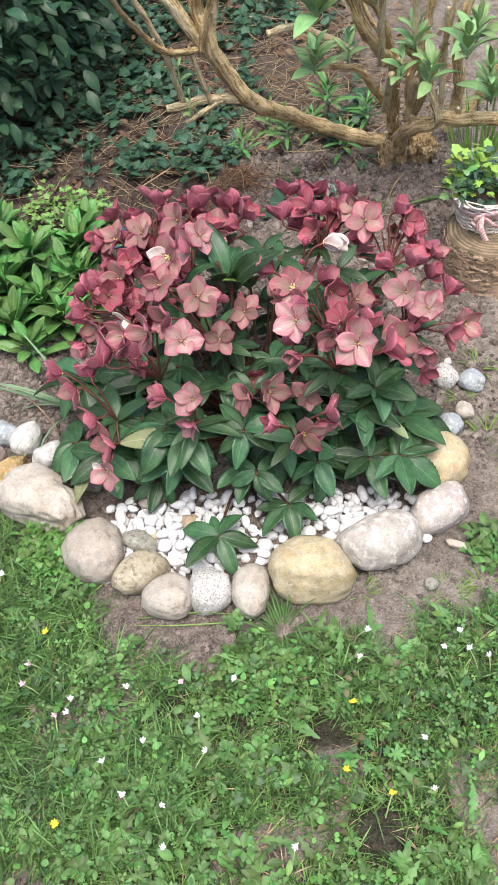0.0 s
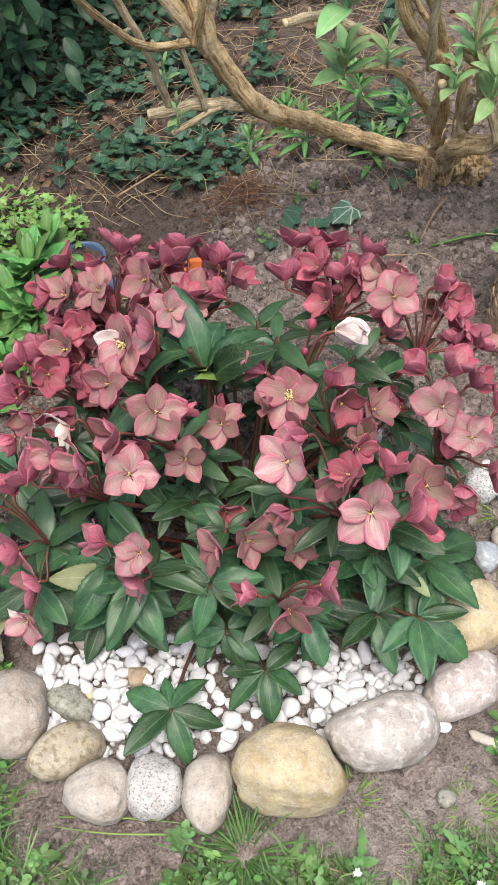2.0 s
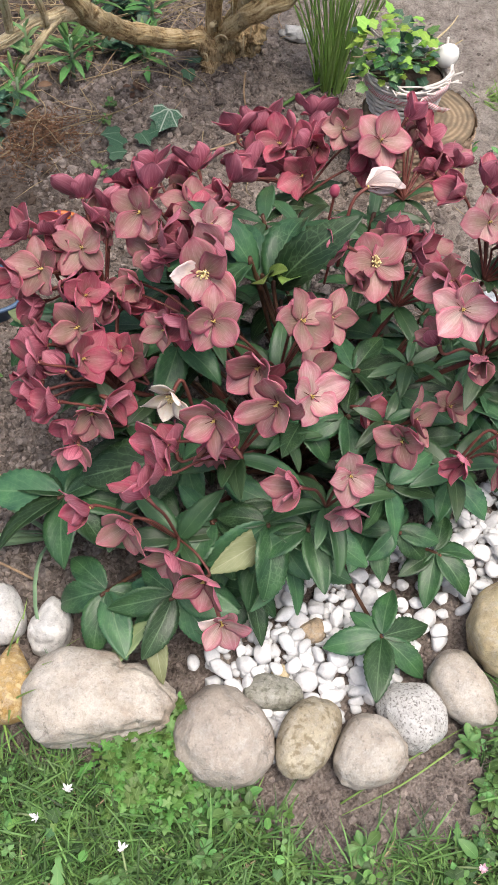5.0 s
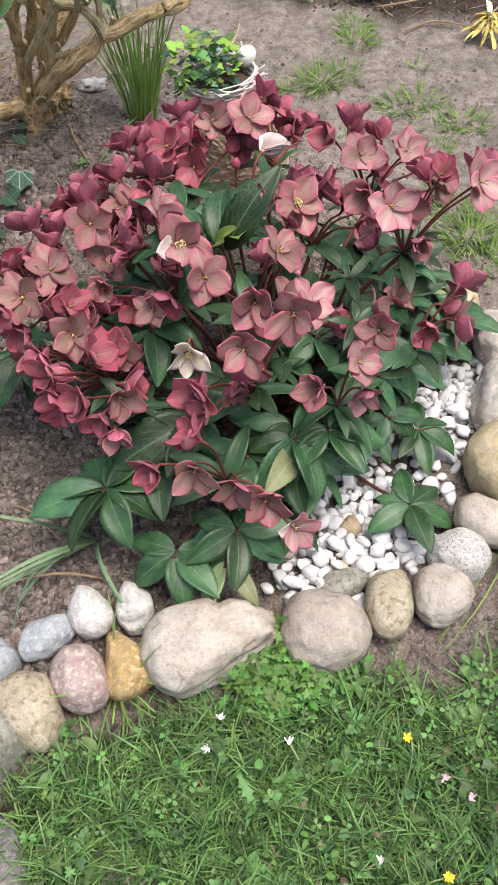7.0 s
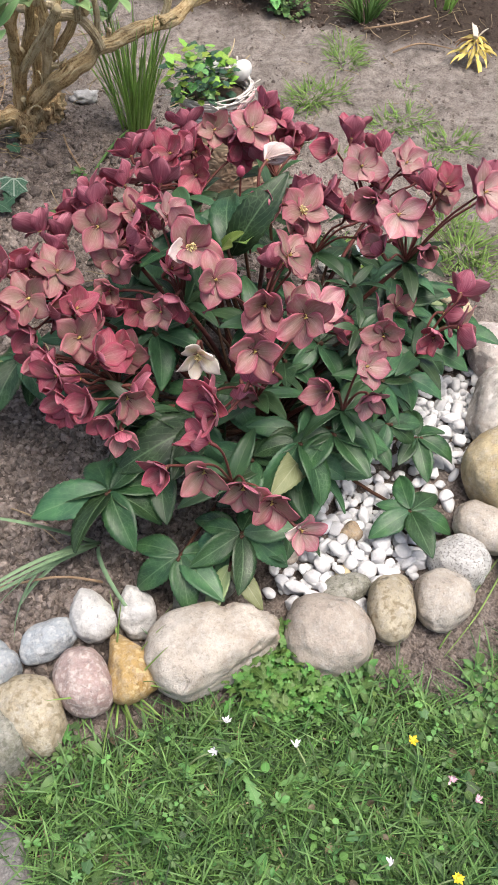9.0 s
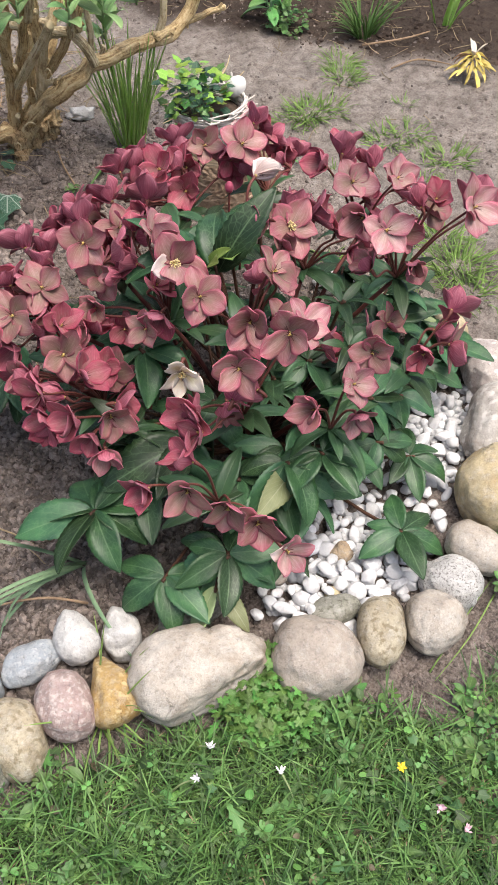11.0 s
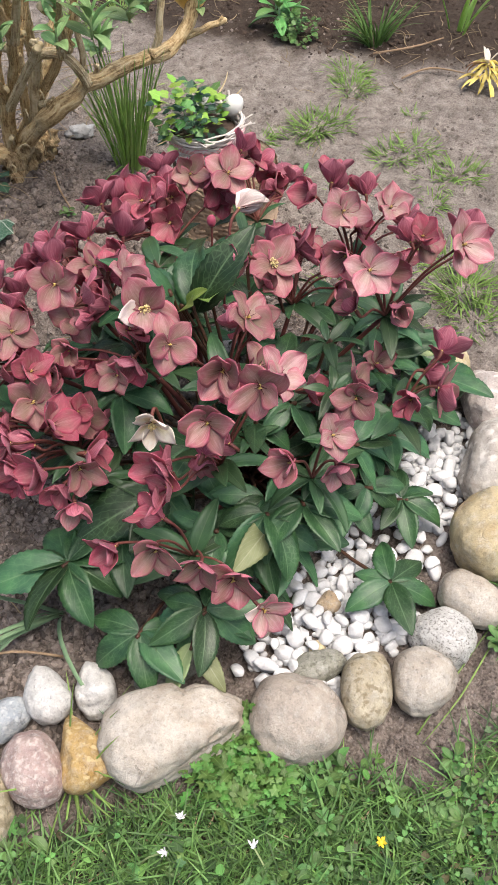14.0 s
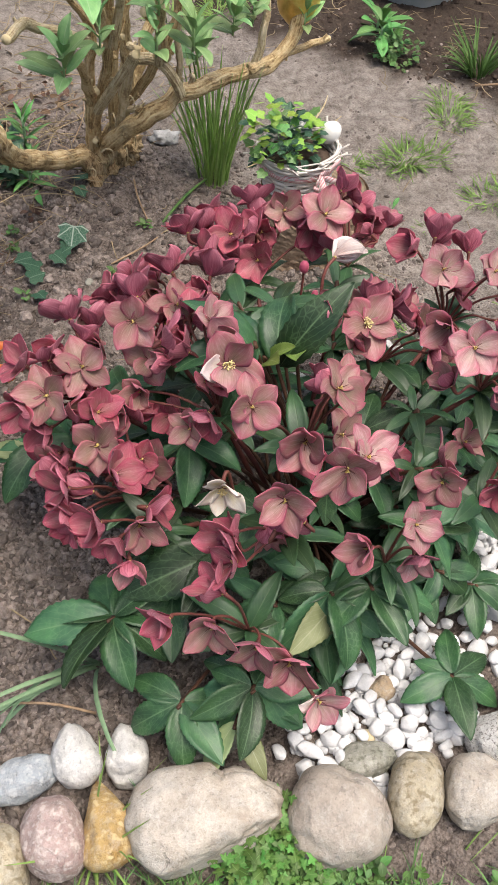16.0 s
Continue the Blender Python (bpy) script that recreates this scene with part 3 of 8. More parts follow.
def blade_mesh(name, length, width, mats, profile, bend, fold=0.15, nu=5, nv=9, thick=0.0005, teeth=0.0, curl=0.0, wave=0.0, twist=0.0, seed=0, ragged=0.0, crease=0.0):
    """A leaf or sepal along +Y, its upper face to +Z: a curved upper and under face joined at the rim.
    profile(v) gives the half width as a share of width; bend lifts (+) or droops (-) the blade, in radians along it."""
    r = np.random.default_rng(seed)
    ph = r.uniform(0, 6.28, 4)
    top, uv = [], []
    y = z = 0.0
    for j in range(nv):
        v = j / (nv - 1)
        ang = bend * v
        if j:
            y += length / (nv - 1) * math.cos(ang)
            z += length / (nv - 1) * math.sin(ang)
        half = max(profile(v), 0.015) * width
        if teeth:
            half *= 1.0 + (teeth if j % 2 else -teeth)
        for i in range(nu):
            u = i / (nu - 1) * 2 - 1
            lift = fold * half * abs(u) ** 1.6 + curl * half * (u * u) * v + wave * width * math.sin(5 * v + ph[0] + 2 * u) * abs(u) + wave * 0.6 * width * math.sin(9 * v * (1 if u > 0 else -1) + ph[1]) * u * u
            tw = twist * v
            rag = 1 + ragged * (value_noise(v * 1.0 + (7 if u > 0 else 0), seed, 9.0, 77) - 0.5) * 2
            px, pz = half * u * rag, lift + crease * width * (math.cos(u * 7.0 + ph[2]) * 0.5 + math.cos(u * 3.0 + 4 * v + ph[3])) * math.sin(math.pi * min(1, v * 0.9 + 0.05))
            top.append((px * math.cos(tw) - pz * math.sin(tw), y - math.sin(ang) * pz, z + math.cos(ang) * pz + px * math.sin(tw)))
            uv.append(((u + 1) / 2, v))
    n = len(top)
    verts = top + [(x, yy, zz - thick) for x, yy, zz in top]
    f1, f2 = grid_faces(nu, nv), grid_faces(nu, nv, n, True)
    rim = []
    for j in range(nv - 1):
        a, b = j * nu, (j + 1) * nu
        rim.append((a, b, b + n, a + n))
        a, b = j * nu + nu - 1, (j + 1) * nu + nu - 1
        rim.append((b, a, a + n, b + n))
    for i in range(nu - 1):
        a = (nv - 1) * nu + i
        rim.append((a, a + 1, a + 1 + n, a + n)[::-1])
    idx = [0] * len(f1) + [1] * (len(f2) + len(rim))
    return mesh(name, verts, f1 + f2 + rim, mats, uv + uv, idx)


def tube_data(points, radii, sides=6, rough=0.0, seed=0):
    """Vertices and faces of a tapered round stem through the points, smoothed between them."""
    pts = [Vector(p) for p in points]
    if np.isscalar(radii):
        radii = [radii] * len(pts)
    fine, rad = [], []
    for k in range(len(pts) - 1):
        p0, p1, p2, p3 = pts[max(k - 1, 0)], pts[k], pts[k + 1], pts[min(k + 2, len(pts) - 1)]
        steps = 4 if len(pts) > 2 else 2
        for s in range(steps):
            t = s / steps
            fine.append(0.5 * ((2 * p1) + (p2 - p0) * t + (2 * p0 - 5 * p1 + 4 * p2 - p3) * t * t + (3 * p1 - p0 - 3 * p2 + p3) * t ** 3))
            rad.append(radii[k] * (1 - t) + radii[k + 1] * t)
    fine.append(pts[-1])
    rad.append(radii[-1])
    r = np.random.default_rng(seed)
    verts, faces = [], []
    side = None
    for k, p in enumerate(fine):
        d = (fine[min(k + 1, len(fine) - 1)] - fine[max(k - 1, 0)]).normalized()
        if side is None:
            side = d.orthogonal().normalized()
        side = (side - d * side.dot(d)).normalized()
        up = d.cross(side)
        for i in range(sides):
            a = 2 * math.pi * i / sides
            q = rad[k] * (1 + rough * r.uniform(-1, 1))
            verts.append(p + side * math.cos(a) * q + up * math.sin(a) * q)
    for k in range(len(fine) - 1):
        for i in range(sides):
            a, b = k * sides + i, k * sides + (i + 1) % sides
            faces.append((a, b, b + sides, a + sides))
    faces.append(tuple(range(sides))[::-1])
    faces.append(tuple(range(len(verts) - sides, len(verts))))
    return verts, faces


def tube(name, points, radii, mat, sides=6, rough=0.0, seed=0):
    v, f = tube_data(points, radii, sides, rough, seed)
    return mesh(name, v, f, mat)


def merge(chunks):
    """Joins (verts, faces) chunks into one."""
    verts, faces = [], []
    for v, f in chunks:
        o = len(verts)
        verts += list(v)
        faces += [tuple(i + o for i in q) for q in f]
    return verts, faces


def scatter(name, template, places, mat, smooth=True):
    """One joined mesh of many copies of a small template mesh (verts, faces, uvs); places: N x 4 x 4."""
    tv, tf, tu = template
    tv = np.c_[np.asarray(tv, float), np.ones(len(tv))]
    places = np.asarray(places)
    v = np.einsum("nij,kj->nki", places, tv)[..., :3].reshape(-1, 3)
    size = len(tf[0])
    tf = np.asarray(tf)
    f = (tf[None] + (np.arange(len(places)) * len(tv))[:, None, None]).reshape(-1, size)
    me = bpy.data.meshes.new(name)
    me.vertices.add(len(v))
    me.vertices.foreach_set("co", v.astype(np.float32).ravel())
    me.loops.add(f.size)
    me.loops.foreach_set("vertex_index", f.astype(np.int32).ravel())
    me.polygons.add(len(f))
    me.polygons.foreach_set("loop_start", np.arange(0, f.size, size, dtype=np.int32))
    me.polygons.foreach_set("use_smooth", np.full(len(f), smooth, dtype=bool))
    me.materials.append(mat)
    if tu is not None:
        layer = me.uv_layers.new(name="UVMap")
        uv = np.asarray(tu, np.float32)[tf.ravel()]
        layer.data.foreach_set("uv", np.tile(uv, (len(places), 1)).ravel())
    me.update(calc_edges=True)
    me.validate()
    return me


def turns(n, x, y, z, size, yaw=None, tilt=0.0, lean=None, stretch=None, r=rng):
    """N placing matrices: yaw about z, then a tilt of the template's +Y upwards, and sizes."""
    yaw = r.uniform(0, 2 * np.pi, n) if yaw is None else np.broadcast_to(yaw, n)
    tilt, size = np.broadcast_to(tilt, n), np.broadcast_to(size, n)
    lean = np.zeros(n) if lean is None else np.broadcast_to(lean, n)
    cz, sz, ct, st, cl, sl = np.cos(yaw), np.sin(yaw), np.cos(tilt), np.sin(tilt), np.cos(lean), np.sin(lean)
    m = np.zeros((n, 4, 4))
    rz = np.zeros((n, 3, 3)); rz[:, 0, 0] = cz; rz[:, 0, 1] = -sz; rz[:, 1, 0] = sz; rz[:, 1, 1] = cz; rz[:, 2, 2] = 1
    rx = np.zeros((n, 3, 3)); rx[:, 0, 0] = 1; rx[:, 1, 1] = ct; rx[:, 1, 2] = -st; rx[:, 2, 1] = st; rx[:, 2, 2] = ct
    ry = np.zeros((n, 3, 3)); ry[:, 1, 1] = 1; ry[:, 0, 0] = cl; ry[:, 0, 2] = sl; ry[:, 2, 0] = -sl; ry[:, 2, 2] = cl
    s = np.zeros((n, 3, 3))
    st3 = np.ones((n, 3)) if stretch is None else np.broadcast_to(stretch, (n, 3))
    for k in range(3):
        s[:, k, k] = size * st3[:, k]
    m[:, :3, :3] = rz @ rx @ ry @ s
    m[:, 0, 3], m[:, 1, 3], m[:, 2, 3], m[:, 3, 3] = x, y, z, 1
    return m


def ball(level=1):
    bm = bmesh.new()
    bmesh.ops.create_icosphere(bm, subdivisions=level, radius=1.0)
    bm.verts.ensure_lookup_table()
    v = [tuple(q.co) for q in bm.verts]
    f = [tuple(q.index for q in p.verts) for p in bm.faces]
    bm.free()
    return v, f


def lump(level, seed, amount=0.25, freq=1.3, fine=0.06):
    """A ball pushed out of round."""
    v, f = ball(level)
    out = []
    for p in v:
        q = Vector(p)
        off = Vector((seed * 3.7, seed * 1.3, seed * 7.1))
        k = 1 + amount * noise.noise(q * freq + off) + fine * noise.noise(q * freq * 3.3 + off)
        out.append(tuple(q * k))
    return out, f


def facing(direction, spin=0.0):
    """The turn that carries +Z to the direction, after a spin about +Z (degrees)."""
    return Vector(direction).to_track_quat("Z", "Y").to_matrix().to_4x4() @ pose(0, 0, 0, 0, 0, spin)


# ---- the ground: one sheet out to the horizon ----
def axis_steps(lo, hi, step):
    inner = list(np.arange(lo, hi + step / 2, step))
    far, d = [], step
    a = hi
    while a < 400:
        d *= 1.35
        a += d
        far.append(a)
    near, d, a = [], step, lo
    while a > -400:
        d *= 1.35
        a -= d
        near.append(a)
    return np.array(near[::-1] + inner + far)


def build_ground():
    gx, gy = axis_steps(-1.3, 2.2, 0.016), axis_steps(-0.3, 3.4, 0.016)
    refine = lambda g, lo, hi, step: np.concatenate([g[g < lo - 0.004], np.arange(lo, hi, step), g[g > hi + 0.004]])
    gx, gy = refine(gx, -0.66, 0.60, 0.007), refine(gy, 0.74, 2.30, 0.007)
    X, Y = np.meshgrid(gx, gy)
    Z = ground_z(X, Y)
    nx, ny = len(gx), len(gy)
    co = np.stack([X, Y, Z], -1).reshape(-1, 3)
    a = (np.arange(ny - 1)[:, None] * nx + np.arange(nx - 1)[None]).ravel()
    f = np.stack([a, a + 1, a + nx + 1, a + nx], 1)
    me = bpy.data.meshes.new("ground")
    me.vertices.add(len(co))
    me.vertices.foreach_set("co", co.astype(np.float32).ravel())
    me.loops.add(f.size)
    me.loops.foreach_set("vertex_index", f.astype(np.int32).ravel())
    me.polygons.add(len(f))
    me.polygons.foreach_set("loop_start", np.arange(0, f.size, 4, dtype=np.int32))
    me.polygons.foreach_set("use_smooth", np.ones(len(f), dtype=bool))
    me.materials.append(GROUND)
    x, y = co[:, 0], co[:, 1]
    wob = 0.10 * (value_noise(x, y, 6, 9) - 0.5) + 0.06 * (value_noise(x, y, 20, 10) - 0.5)
    soft = lambda d, w: np.clip(d / w + 0.5, 0, 1)
    path = soft(x + wob - (0.50 + 0.10 * np.clip(y - 1.0, -1, 1.2) ** 2), 0.12) + soft(0.98 - y + wob, 0.12) * soft(x - 0.12 + wob, 0.2)
    path += soft(y - 2.45 + wob, 0.2) * soft(x - 0.62 + wob, 0.3) * 0.75
    bed = soft(x + 0.25 * (y - 1.7) + wob - 1.36, 0.10) + np.maximum(soft(y - 1.84 + wob, 0.22) * soft(0.0 - x + wob, 0.25), soft(y - 2.25 + wob, 0.3) * soft(0.42 - x + wob, 0.3) * 0.8) * 0.8
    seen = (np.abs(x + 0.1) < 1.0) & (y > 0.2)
    # where the painted gap shade lies: under the lawn, patchy near, full farther out
    shaded_turf = 0.9 * soft(lawn_edge(x) - y + wob, 0.06) * np.where(seen, value_noise(x, y, 9, 62) > 0.3, 1.0)
    shaded_turf = np.maximum(shaded_turf, np.clip(np.maximum(np.abs(x - 0.3) - 2.4, np.abs(y - 1.4) - 2.6), 0, 1))
    col = np.zeros((len(co), 4), np.float32)
    col[:, 0], col[:, 1], col[:, 2], col[:, 3] = np.clip(path, 0, 1), np.clip(bed, 0, 1), np.clip(shaded_turf, 0, 1), 1
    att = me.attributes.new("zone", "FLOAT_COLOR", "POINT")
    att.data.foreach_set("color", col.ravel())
    me.update(calc_edges=True)
    thing("ground", "brown garden soil, crumbly in the bed and trodden pale on the path", "ground", me, kind="structure")


build_ground()


# ---- the ring of stones ----
def stone_mesh(name, dims, seed, mat, amount=0.22, freq=1.1, flat=0.75, dent=None, level=5, egg=(0.0, 0.0), lobe=0.0):
    """A water-worn cobble: a lump with full sides and a flattened foot; dent: (direction, depth) of a hollow."""
    bm = bmesh.new()
    bmesh.ops.create_icosphere(bm, subdivisions=level, radius=1.0)
    off = Vector((seed * 5.1, seed * 2.3, seed * 9.7))
    for v in bm.verts:
        q = v.co.normalized()
        box = (abs(q.x) ** 2.25 + abs(q.y) ** 2.25 + abs(q.z) ** 2.25) ** (-1 / 2.25)
        k = box * (1 + amount * noise.noise(q * freq + off) + 0.055 * noise.noise(q * 3.1 + off) + 0.014 * noise.noise(q * 8 + off) + 0.006 * noise.noise(q * 20 + off))
        if dent:
            k -= dent[1] * max(0.0, q.dot(Vector(dent[0]).normalized()) - 0.55) * 2
        if lobe:
            end = min(1.0, max(0.0, (q.x - 0.15) / 0.4))
            k += lobe * end * (0.5 * noise.noise(q * 4.5 + off) + 0.35 * abs(noise.noise(q * 9 + off))) - lobe * 1.1 * max(0.0, 1 - abs(q.x - 0.30) / 0.16) * max(0.0, q.y * 0.7 + q.z * 0.5)
        p = q * k
        if p.z < -flat:
            p.z = -flat - (p.z + flat) * 0.1
        wx, wy = 1 + egg[1] * p.y, 1 + egg[0] * p.x
        v.co = Vector((p.x * wx * dims[0], p.y * wy * dims[1], p.z * (wx + wy) / 2 * dims[2]))
    me = bpy.data.meshes.new(name)
    bm.to_mesh(me)
    bm.free()
    me.materials.append(mat)
    me.polygons.foreach_set("use_smooth", np.ones(len(me.polygons), dtype=bool))
    return me


def stone(label, x, y, half, turn, mat, seed, amount=0.2, group="stones round the bed", dent=None, lean=(0, 0), sink=0.3, egg=None, lobe=0.0):
    r = np.random.default_rng(seed + 60)
    me = stone_mesh("garden_stone", half, seed, mat, amount, dent=dent, egg=egg or (r.uniform(-0.2, 0.2), r.uniform(-0.2, 0.2)), lobe=lobe)
    z = gz(x, y) + half[2] * (0.95 - sink)
    return thing("garden_stone", label, "stone", me, pose(x, y, z, lean[0], lean[1], turn), group)


stone("large cream bean-shaped boulder bordering the flower bed", -0.375, 1.092, (0.088, 0.062, 0.052), -42, CREAM_STONE, 1, 0.09, dent=((0.40, -0.92, 0), 0.42), egg=(-0.04, 0.0), lobe=0.17)
stone("smooth buff rounded stone beside the weedy lawn edge", -0.268, 0.975, (0.056, 0.060, 0.050), 25, BUFF_STONE, 2, 0.14)
stone("oval buff stone with a rough band", -0.182, 0.925, (0.052, 0.034, 0.036), 28, YELLOW_GREY, 3, 0.14, egg=(0.12, 0.0))
stone("pale smooth stone on the bare soil", -0.133, 0.870, (0.045, 0.040, 0.034), 10, CREAM_STONE, 4, 0.1)
stone("white stone with dark speckles", -0.058, 0.878, (0.038, 0.042, 0.036), 5, SPECKLED_STONE, 5, 0.12)
stone("upright tan egg-shaped stone", 0.012, 0.872, (0.034, 0.050, 0.034), -8, CREAM_STONE, 6, 0.1)
stone("big yellowish rounded boulder at the bed's front", 0.122, 0.895, (0.073, 0.054, 0.058), -4, YELLOW_STONE, 7, 0.16)
stone("pale grey and buff mottled boulder", 0.252, 0.945, (0.073, 0.050, 0.052), 12, MOTTLED_STONE, 8, 0.16)
stone("mauve grey wedge-shaped stone with white veins", 0.366, 1.012, (0.062, 0.040, 0.046), 32, MAUVE_STONE, 9, 0.2)
stone("sandy yellow round stone by the path", 0.386, 1.115, (0.056, 0.052, 0.052), 12, YELLOW_STONE, 10, 0.14)
stone("small blue-grey stone half under a leaf", 0.432, 1.235, (0.022, 0.026, 0.018), 20, BLUE_STONE, 11, 0.16)
stone("small pale stone on the path's edge", 0.463, 1.268, (0.018, 0.020, 0.016), 0, CREAM_STONE, 12, 0.2)
stone("angular bluish white stone on the path", 0.497, 1.350, (0.026, 0.025, 0.020), -15, BLUE_STONE, 13, 0.25)
stone("angular whitish stone beside the plant", 0.440, 1.362, (0.024, 0.028, 0.022), 30, SPECKLED_STONE, 14, 0.25)
stone("flat grey stone among white pebbles", -0.185, 0.995, (0.036, 0.023, 0.020), -32, GREY_STONE, 15, 0.18, egg=(-0.15, -0.2))
stone("rough ochre upright stone", -0.447, 1.183, (0.027, 0.050, 0.036), -32, OCHRE_STONE, 16, 0.30, egg=(0.0, -0.80))
stone("pinkish granite cobble with pale grains", -0.502, 1.208, (0.036, 0.046, 0.042), -28, PINK_STONE, 17, 0.1)
stone("yellow-grey rounded granite cobble", -0.567, 1.238, (0.040, 0.054, 0.046), -18, YELLOW_GREY, 18, 0.12)
stone("whitish smooth stone under hellebore leaves", -0.420, 1.262, (0.028, 0.038, 0.032), -22, WHITE_STONE, 19, 0.16)
stone("blocky white stone under hellebore leaves", -0.374, 1.220, (0.026, 0.036, 0.030), -35, WHITE_STONE, 20, 0.26)
stone("flat blue-grey stone on the soil", -0.474, 1.290, (0.040, 0.026, 0.024), -28, BLUE_STONE, 21, 0.16)
stone("pointed blue-grey stone with white patches", -0.548, 1.325, (0.042, 0.032, 0.032), 15, BLUE_STONE, 22, 0.22)
stone("dark mossy grey cobble at the lawn's edge", -0.622, 1.262, (0.044, 0.050, 0.044), -20, GREY_STONE, 23, 0.18)
stone("grey cobble in the row beside the lawn", -0.690, 1.315, (0.042, 0.038, 0.036), 10, GREY_STONE, 24, 0.2)
stone("dark flat stone under leaves", -0.300, 1.158, (0.045, 0.024, 0.020), -30, GREY_STONE, 25, 0.2)
stone("buff broken stone behind the pebbles", -0.165, 1.100, (0.026, 0.018, 0.016), 20, BUFF_STONE, 26, 0.25)
stone("weathered white stone behind the flowers", 0.262, 1.46, (0.028, 0.024, 0.018), 20, SPECKLED_STONE, 27, 0.25)
stone("flat grey flagstone sunk in the grass", -0.735, 1.135, (0.075, 0.029, 0.014), 42, SLATE, 34, 0.10, sink=0.75)
stone("flat grey flagstone sunk in the grass", -0.787, 1.178, (0.085, 0.033, 0.014), 42, SLATE, 35, 0.10, sink=0.75)
stone("small grey pebble on bare soil", 0.328, 0.867, (0.013, 0.012, 0.010), 0, GREY_STONE, 28, 0.15, group="loose pebbles")
stone("brown round pebble among white ones", -0.094, 1.035, (0.017, 0.016, 0.015), 0, TAN_PEBBLE, 29, 0.2, group="loose pebbles")
stone("olive yellow pebble among white ones", -0.160, 1.012, (0.012, 0.012, 0.012), 0, YELLOW_STONE, 30, 0.12, group="loose pebbles")
stone("pale broken chip of stone on soil", 0.39, 0.945, (0.022, 0.008, 0.008), -30, CREAM_STONE, 31, 0.25, group="loose pebbles")


def chip(seed, dims, level=3):
    """Vertices and faces of a tumbled chip: a ball cut by a dozen planes, its edges a little rounded."""
    r = np.random.default_rng(seed)
    v, f = ball(level)
    planes = [(Vector(r.normal(0, 1, 3)).normalized(), r.uniform(0.66, 0.92)) for _ in range(13)]
    out = []
    for p in v:
        q = Vector(p)
        for n, d in planes:
            over = q.dot(n) - d
            if over > 0:
                q = q - n * over * 0.93
        out.append((q.x * dims[0], q.y * dims[1], q.z * dims[2]))
    return out, f


def pebbles():
    """White gravel in the two hollows between the stones and the leaves."""
    kinds = [mesh("white_pebble", *chip(40 + k, (0.0145 * a, 0.0118 * b, 0.0105 * c)), WHITE_PEBBLE) for k, (a, b, c) in
             enumerate([(1, 1, 0.9), (1.2, 0.85, 0.8), (0.95, 1.1, 1), (1.35, 0.9, 0.75), (0.85, 0.9, 0.8), (1.1, 1.25, 0.9), (1.35, 1.05, 0.8), (0.7, 0.8, 0.7), (1.05, 0.95, 1.1)])]
    r = np.random.default_rng(12)

    def spot():
        while True:
            if r.random() < 0.6:
                x, y = r.normal(-0.115, 0.075), r.normal(1.005, 0.045)
                if -0.25 < x < 0.06 and 0.925 < y < 1.10:
                    return x, y
            else:
                x, y = r.normal(0.20, 0.07), r.normal(1.02, 0.035)
                if 0.06 < x < 0.34 and 0.95 < y < 1.09:
                    return x, y

    spots = []
    for _ in range(30000):
        x, y = spot()
        apart = [(x - a) ** 2 + (y - b) ** 2 for a, b, c in spots if c == 0]
        low = not apart or min(apart) > 0.0185 ** 2
        if not low and (r.random() > 0.12 or any((x - a) ** 2 + (y - b) ** 2 < 0.016 ** 2 for a, b, c in spots if c == 1)):
            continue
        spots.append((x, y, 0 if low else 1))
        if len(spots) == 280:
            break
    for x, y, level in spots:
        me = kinds[int(r.integers(len(kinds)))]
        m = pose(x, y, gz(x, y) + 0.006 + 0.009 * level, r.uniform(-30, 30), r.uniform(-30, 30), r.uniform(0, 360)) @ Matrix.Scale(r.uniform(0.62, 1.08), 4)
        thing("white_pebble", "white rounded pebble in the gravel patch", "pebble", me, m, "white pebbles")
    fill = np.array([spot() for _ in range(420)])
    v, f = chip(77, (1.15, 0.9, 0.8), 2)
    m = turns(420, fill[:, 0], fill[:, 1], ground_z(fill[:, 0], fill[:, 1]) + 0.003, r.uniform(0.004, 0.0085, 420), tilt=r.uniform(-0.6, 0.6, 420), lean=r.uniform(-0.6, 0.6, 420), r=r)
    thing("white_gravel", "small white gravel filling the gaps between the pebbles", "gravel", scatter("white_gravel", (v, f, None), m, WHITE_GRAVEL), kind="stuff")


pebbles()


# ---- the hellebore ----
ROOT = Vector((0.06, 1.29, 0.0))
hellebore = thing("hellebore_plant", "large hellebore with dusty rose flowers above dark green leaves", "plant", place=ROOT)


def sepal_profile(v):
    """Half width of a sepal: broad-shouldered, widest past the middle, rounded to a blunt point."""
    return 0.5 * (math.sin(math.pi * min(1.0, 0.07 + 0.922 * v ** 1.12)) ** 0.80)


def sepal_set(front, back, seed, wide=1.0):
    out = []
    for k in range(10):
        r = np.random.default_rng(seed + k)
        out.append(blade_mesh("petal", 0.0430 * r.uniform(0.92, 1.08), 0.0365 * wide * r.uniform(0.84, 1.12), [front, back], sepal_profile, r.uniform(-0.15, 0.80),
                              fold=r.uniform(0.12, 0.36), nu=9, nv=12, thick=0.0006, wave=0.065, twist=r.uniform(-0.26, 0.26), seed=k + seed, ragged=0.05, crease=0.012))
    return out


ROSE = sepal_set(ROSE_IN, ROSE_OUT, 100)
PINK = sepal_set(PINK_IN, ROSE_OUT, 110)
MAUVE = sepal_set(MAUVE_IN, ROSE_OUT, 120)
CRIMSON = sepal_set(CRIMSON_IN, ROSE_OUT, 130)
CREAM = sepal_set(CREAM_IN, WHITE_OUT, 140, 0.74)
BLUSH = sepal_set(BLUSH_IN, WHITE_OUT, 150)


